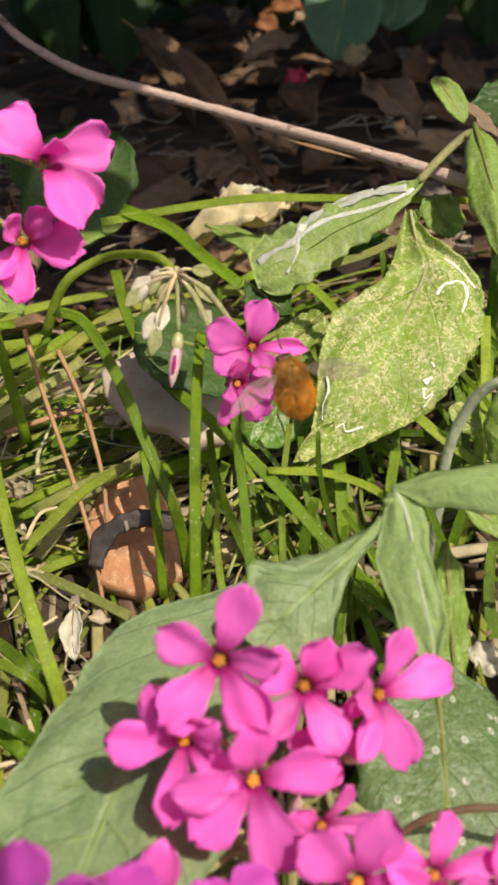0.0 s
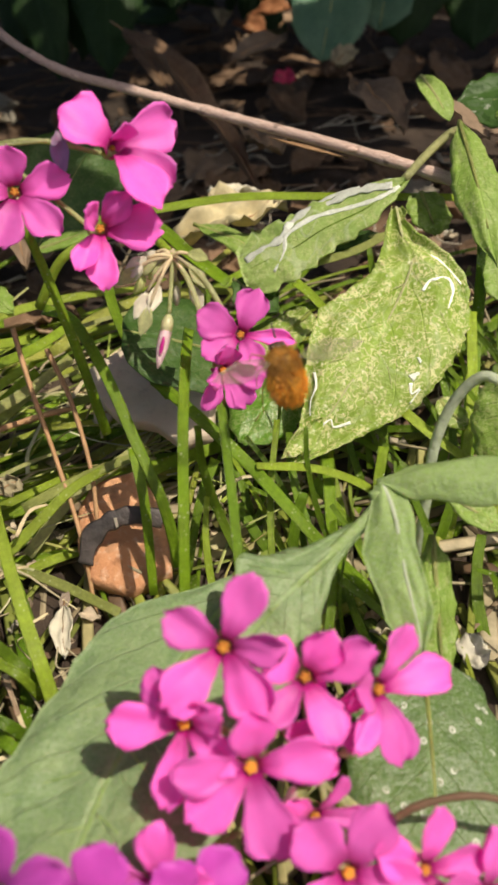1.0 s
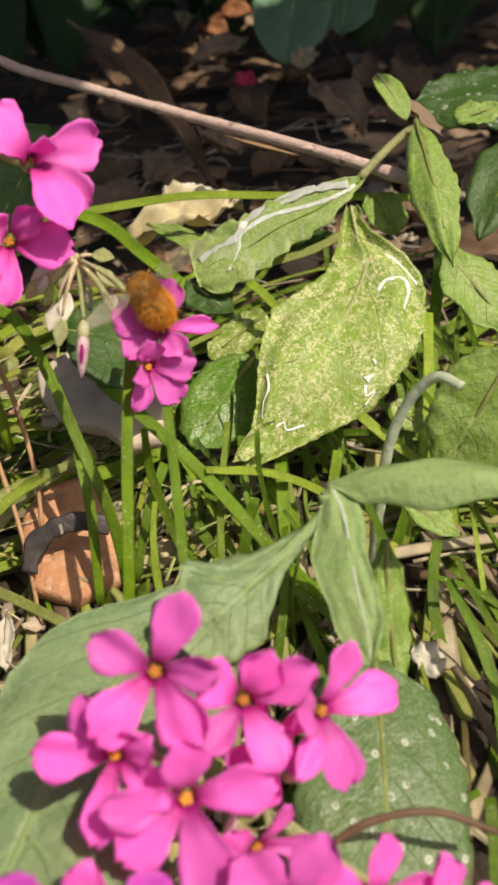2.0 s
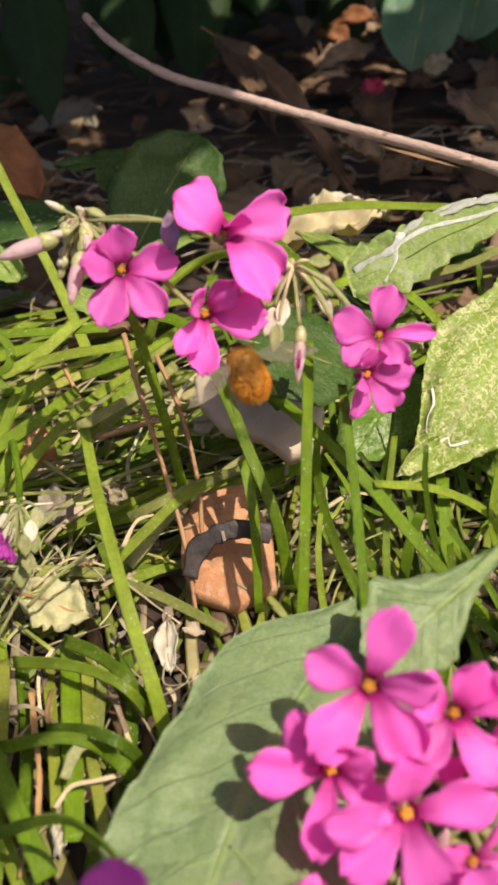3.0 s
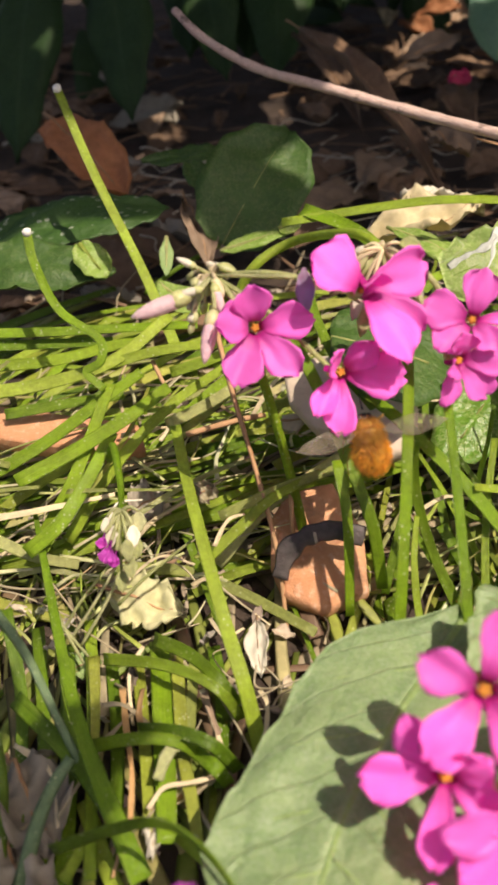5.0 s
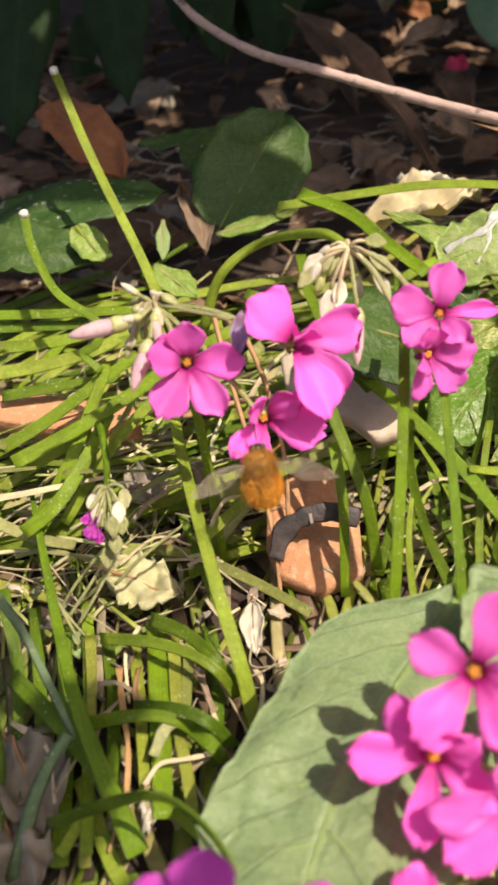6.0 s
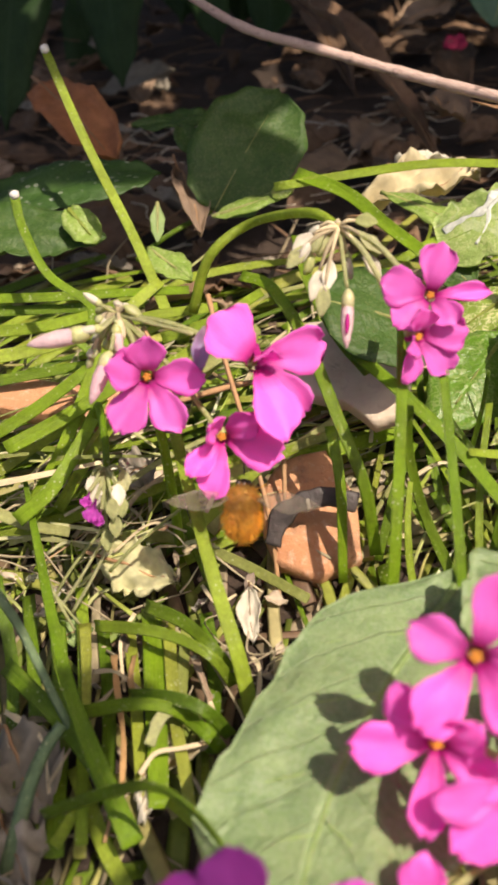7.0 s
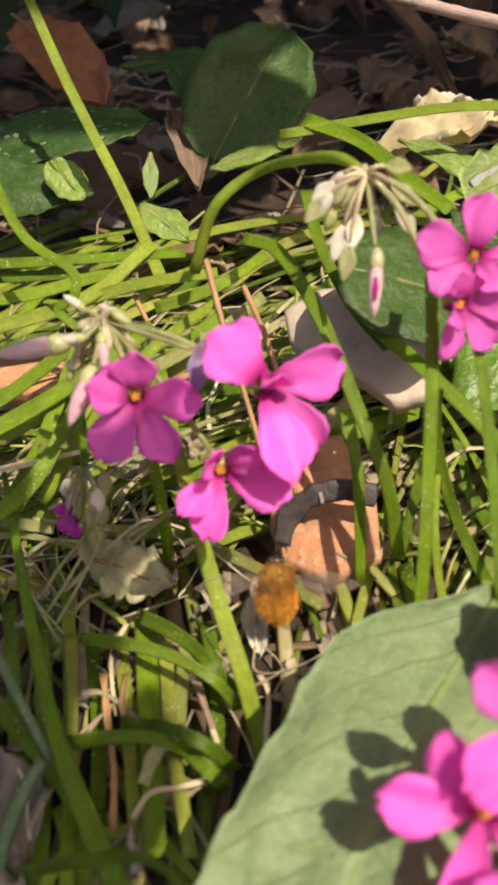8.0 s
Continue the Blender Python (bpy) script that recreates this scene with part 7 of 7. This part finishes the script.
def motions():
    sway(U_A, [
        (0, (-0.03535, 0.14123, 0.07859), (0.3, -5.2, 4)),
        (0.5, (-0.02552, 0.14301, 0.0782), (0, -0.3, 0.2)),
        (1, (-0.0214, 0.14325, 0.07802), (0.6, -10.3, 8)),
        (2.3, (-0.03093, 0.1409, 0.07343), (0, -4.4, 3.3)),
        (2.5, (-0.03475, 0.13936, 0.07134), (0.1, -5.1, 3.9)),
        (2.7, (-0.03183, 0.14093, 0.07498), (0.4, -5.7, 4.4)),
        (3, (-0.02609, 0.13765, 0.06701), (0.9, -8.4, 6.3)),
        (3.5, (-0.02899, 0.13685, 0.06527), (0.5, -3.5, 2.6)),
        (4, (-0.0336, 0.1308, 0.0556), (0.6, -4.1, 3.1)),
        (4.5, (-0.0429, 0.13141, 0.06026), (0, 0, 0)),
        (4.8, (-0.03396, 0.13704, 0.06806), (1, -5.2, 4)),
        (5, (-0.02062, 0.13247, 0.05844), (1.8, -9.1, 6.9)),
        (6.3, (-0.03632, 0.12639, 0.05037), (0.3, -1.5, 1.2)),
        (6.5, (-0.0381, 0.12878, 0.05412), (0.2, -1, 0.8)),
        (7, (-0.03741, 0.12281, 0.04631), (0.3, -1.3, 1)),
        (7.5, (-0.04404, 0.11997, 0.04606), (-0.1, 0.5, -0.4)),
        (8, (-0.0374, 0.1187, 0.0426), (-0.1, 0.3, -0.2)),
    ])
    sway(U_B, [
        (0, (-0.00327, 0.14841, 0.04231), (-0.2, 4, -3.1)),
        (0.5, (-0.00466, 0.14966, 0.04443), (-0.2, 3.8, -2.9)),
        (1, (-0.00272, 0.14946, 0.04389), (-0.4, 8.1, -6.3)),
        (2.3, (-0.00801, 0.14926, 0.04427), (0, -2.5, 1.9)),
        (2.5, (-0.00377, 0.15254, 0.04937), (0.1, -3.3, 2.5)),
        (2.7, (-0.00466, 0.1497, 0.04471), (0, -0.1, 0)),
        (3, (-0.00139, 0.14941, 0.0449), (0, -0.3, 0.2)),
        (3.5, (-0.00516, 0.15087, 0.04711), (0.3, -2, 1.5)),
        (4, (-0.0094, 0.14864, 0.04352), (0.1, -0.5, 0.4)),
        (4.5, (-0.00909, 0.14864, 0.04351), (0, 0, 0)),
        (5, (-0.00346, 0.15046, 0.04692), (0, 0, 0)),
        (6.3, (-0.00863, 0.1494, 0.04479), (0.6, -3, 2.4)),
        (6.5, (-0.00718, 0.14989, 0.04568), (0.4, -1.8, 1.4)),
        (7, (-0.00915, 0.14947, 0.04491), (0.4, -2.1, 1.7)),
        (7.5, (-0.00904, 0.14991, 0.04558), (0.4, -2.2, 1.8)),
        (8, (-0.00813, 0.14996, 0.04572), (0.3, -1.6, 1.4)),
    ])
    sway(U_C, [
        (0, (-0.00291, 0.06914, 0.04198), (0.2, -3, 2.3)),
        (0.5, (-0.0011, 0.06967, 0.04212), (0, 0, 0)),
        (1, (-0.00113, 0.06973, 0.04217), (0, -0.3, 0.2)),
        (2.3, (-0.00222, 0.06833, 0.04136), (0, -1.9, 1.5)),
        (2.5, (-0.00291, 0.06898, 0.04191), (0.1, -3.4, 2.6)),
        (2.7, (-0.00121, 0.0691, 0.04174), (0.3, -4, 3.1)),
        (3, (-0.00148, 0.06887, 0.04154), (0.5, -4.3, 3.3)),
        (3.5, (-0.00148, 0.0689, 0.0416), (0.7, -4.8, 3.6)),
        (4, (-0.00171, 0.06917, 0.04176), (0.9, -5.7, 4.4)),
        (4.5, (-0.00193, 0.06937, 0.04186), (1, -5.5, 4.2)),
        (5, (-0.00133, 0.06979, 0.04218), (1.2, -6.1, 4.7)),
        (6.3, (-0.00193, 0.06904, 0.04159), (1, -4.8, 3.8)),
        (6.5, (-0.00157, 0.06939, 0.04187), (1.2, -6, 4.8)),
        (7, (-0.0016, 0.06929, 0.04181), (1.2, -6.2, 5)),
        (7.5, (-0.0021, 0.06939, 0.04188), (1.2, -6.4, 5.3)),
        (8, (-0.00121, 0.06988, 0.04222), (0, 0, 0)),
    ])
    sway(U_D, [
        (0, (-0.05886, 0.11443, 0.025), (0, 0, 0)),
        (3, (-0.05954, 0.11581, 0.02673), (0, 0, 0)),
        (3.5, (-0.05997, 0.11511, 0.02622), (0, 0, 0)),
        (4, (-0.06005, 0.11567, 0.02686), (0, 0, 0)),
        (4.5, (-0.05997, 0.11505, 0.0261), (0, 0, 0)),
        (5, (-0.058, 0.11532, 0.02539), (0, 0, 0)),
        (6.3, (-0.0602, 0.11522, 0.02637), (0, 0, 0)),
        (6.5, (-0.05936, 0.11546, 0.02619), (0, 0, 0)),
        (7, (-0.05895, 0.11593, 0.02651), (0, 0, 0)),
        (7.5, (-0.06064, 0.11487, 0.02633), (0, 0, 0)),
        (8, (-0.06007, 0.11488, 0.02601), (0, 0, 0)),
    ])
    sway(U_E, [
        (0, (-0.0198, 0.0490, 0.0478), (0, 0, 0)),
        (0.5, (-0.02118, 0.04997, 0.04726), (0, 0, 0)),
        (1, (-0.02242, 0.04997, 0.04762), (0, 0, 0)),
        (2.7, (-0.02329, 0.04928, 0.0477), (0, 0, 0)),
        (3, (-0.0245, 0.04885, 0.04928), (0, 0, 0)),
        (3.5, (-0.0281, 0.04928, 0.04927), (0, 0, 0)),
        (4, (-0.0262, 0.04918, 0.04949), (0, 0, 0)),
        (4.5, (-0.0272, 0.04857, 0.04918), (0, 0, 0)),
        (5, (-0.02848, 0.04778, 0.0486), (0, 0, 0)),
        (6.3, (-0.0244, 0.04820, 0.04886), (0, 0, 0)),
        (6.5, (-0.0228, 0.04850, 0.04871), (0, 0, 0)),
        (7, (-0.0232, 0.04790, 0.04863), (0, 0, 0)),
        (7.5, (-0.02876, 0.04897, 0.04926), (0, 0, 0)),
        (8, (-0.02867, 0.04999, 0.04949), (0, 0, 0)),
    ])
    # the fly: seconds, place, way of its head, way of its back
    flight = [
        (0, (0.01021, 0.11863, 0.05448), (-0.229, 0.505, 0.832), (0.201, -0.714, 0.67)),
        (0.5, (0.00914, 0.11945, 0.05678), (-0.186, 0.508, 0.841), (0.198, -0.718, 0.667)),
        (1, (0.01128, 0.11835, 0.05574), (-0.193, 0.51, 0.838), (0.195, -0.718, 0.669)),
        (1.2, (0.0121, 0.12015, 0.05633), (-0.194, 0.51, 0.838), (0.189, -0.72, 0.668)),
        (1.7, (0.0012, 0.12912, 0.06082), (-0.411, 0.461, 0.786), (0.13, -0.657, 0.742)),
        (2.3, (-0.00943, 0.13582, 0.06076), (-0.606, 0.396, 0.69), (0.113, -0.662, 0.741)),
        (2.5, (-0.02048, 0.13426, 0.05693), (-0.521, 0.422, 0.742), (0.128, -0.659, 0.741)),
        (2.7, (-0.02161, 0.13565, 0.05975), (-0.417, 0.449, 0.79), (0.161, -0.721, 0.674)),
        (3, (-0.01634, 0.12957, 0.05252), (-0.373, 0.445, 0.814), (0.189, -0.722, 0.665)),
        (3.5, (-0.02199, 0.12983, 0.04938), (-0.274, 0.465, 0.842), (0.207, -0.721, 0.661)),
        (4, (-0.02573, 0.12175, 0.03903), (-0.019, 0.523, 0.852), (0.123, -0.724, 0.679)),
        (4.5, (-0.03516, 0.12191, 0.04372), (-0.122, 0.504, 0.855), (0.142, -0.723, 0.676)),
        (4.8, (-0.02538, 0.13048, 0.05211), (-0.17, 0.492, 0.854), (0.152, -0.722, 0.674)),
        (5, (-0.01284, 0.12505, 0.04119), (-0.19, 0.486, 0.853), (0.159, -0.722, 0.674)),
        (5.2, (-0.02497, 0.12846, 0.04906), (-0.172, 0.493, 0.853), (0.158, -0.72, 0.676)),
        (5.7, (-0.02688, 0.11202, 0.04681), (-0.128, 0.508, 0.852), (0.156, -0.716, 0.681)),
        (6.3, (-0.03112, 0.11592, 0.03531), (-0.102, 0.52, 0.848), (0.152, -0.711, 0.687)),
        (6.5, (-0.03163, 0.11723, 0.03724), (-0.006, 0.538, 0.843), (0.151, -0.709, 0.689)),
        (7, (-0.03243, 0.11376, 0.02884), (0.048, 0.55, 0.834), (0.152, -0.704, 0.693)),
        (7.3, (-0.03175, 0.11705, 0.02797), (0.069, 0.559, 0.826), (0.147, -0.699, 0.7)),
        (7.5, (-0.04077, 0.11356, 0.02321), (0.041, 0.562, 0.826), (0.144, -0.695, 0.705)),
        (8, (-0.02945, 0.11226, 0.01377), (0.006, 0.548, 0.837), (0.156, -0.666, 0.729)),
    ]
    walk(FLY, [(t, facing_pose(at, head, back)) for t, at, head, back in flight])
    for wing, side in WINGS:
        root = Vector((side * 0.0022, 0.0022, 0.0016))
        rows = [(k * 0.1, Matrix.Translation(root) @ pose(0, 0, 0, 0, side * (18 if k % 2 else -14), side * (8 if k % 3 else -10))) for k in range(81)]
        walk(wing, rows)
    # the added branch is slid along so that its shade creeps over the near stalks
    home = BRANCH.location.copy()
    sweep = ((0, 0.0, 0.0), (2.3, 0.0, 0.0), (4.5, 0.002, 0.0), (7.0, 0.003, 0.001), (7.3, 0.007, 0.006), (7.6, 0.007, 0.014), (8, -0.002, 0.034))
    walk(BRANCH, [(t, Matrix.Translation(home + Vector((x, y, 0)))) for t, x, y in sweep])


motions()
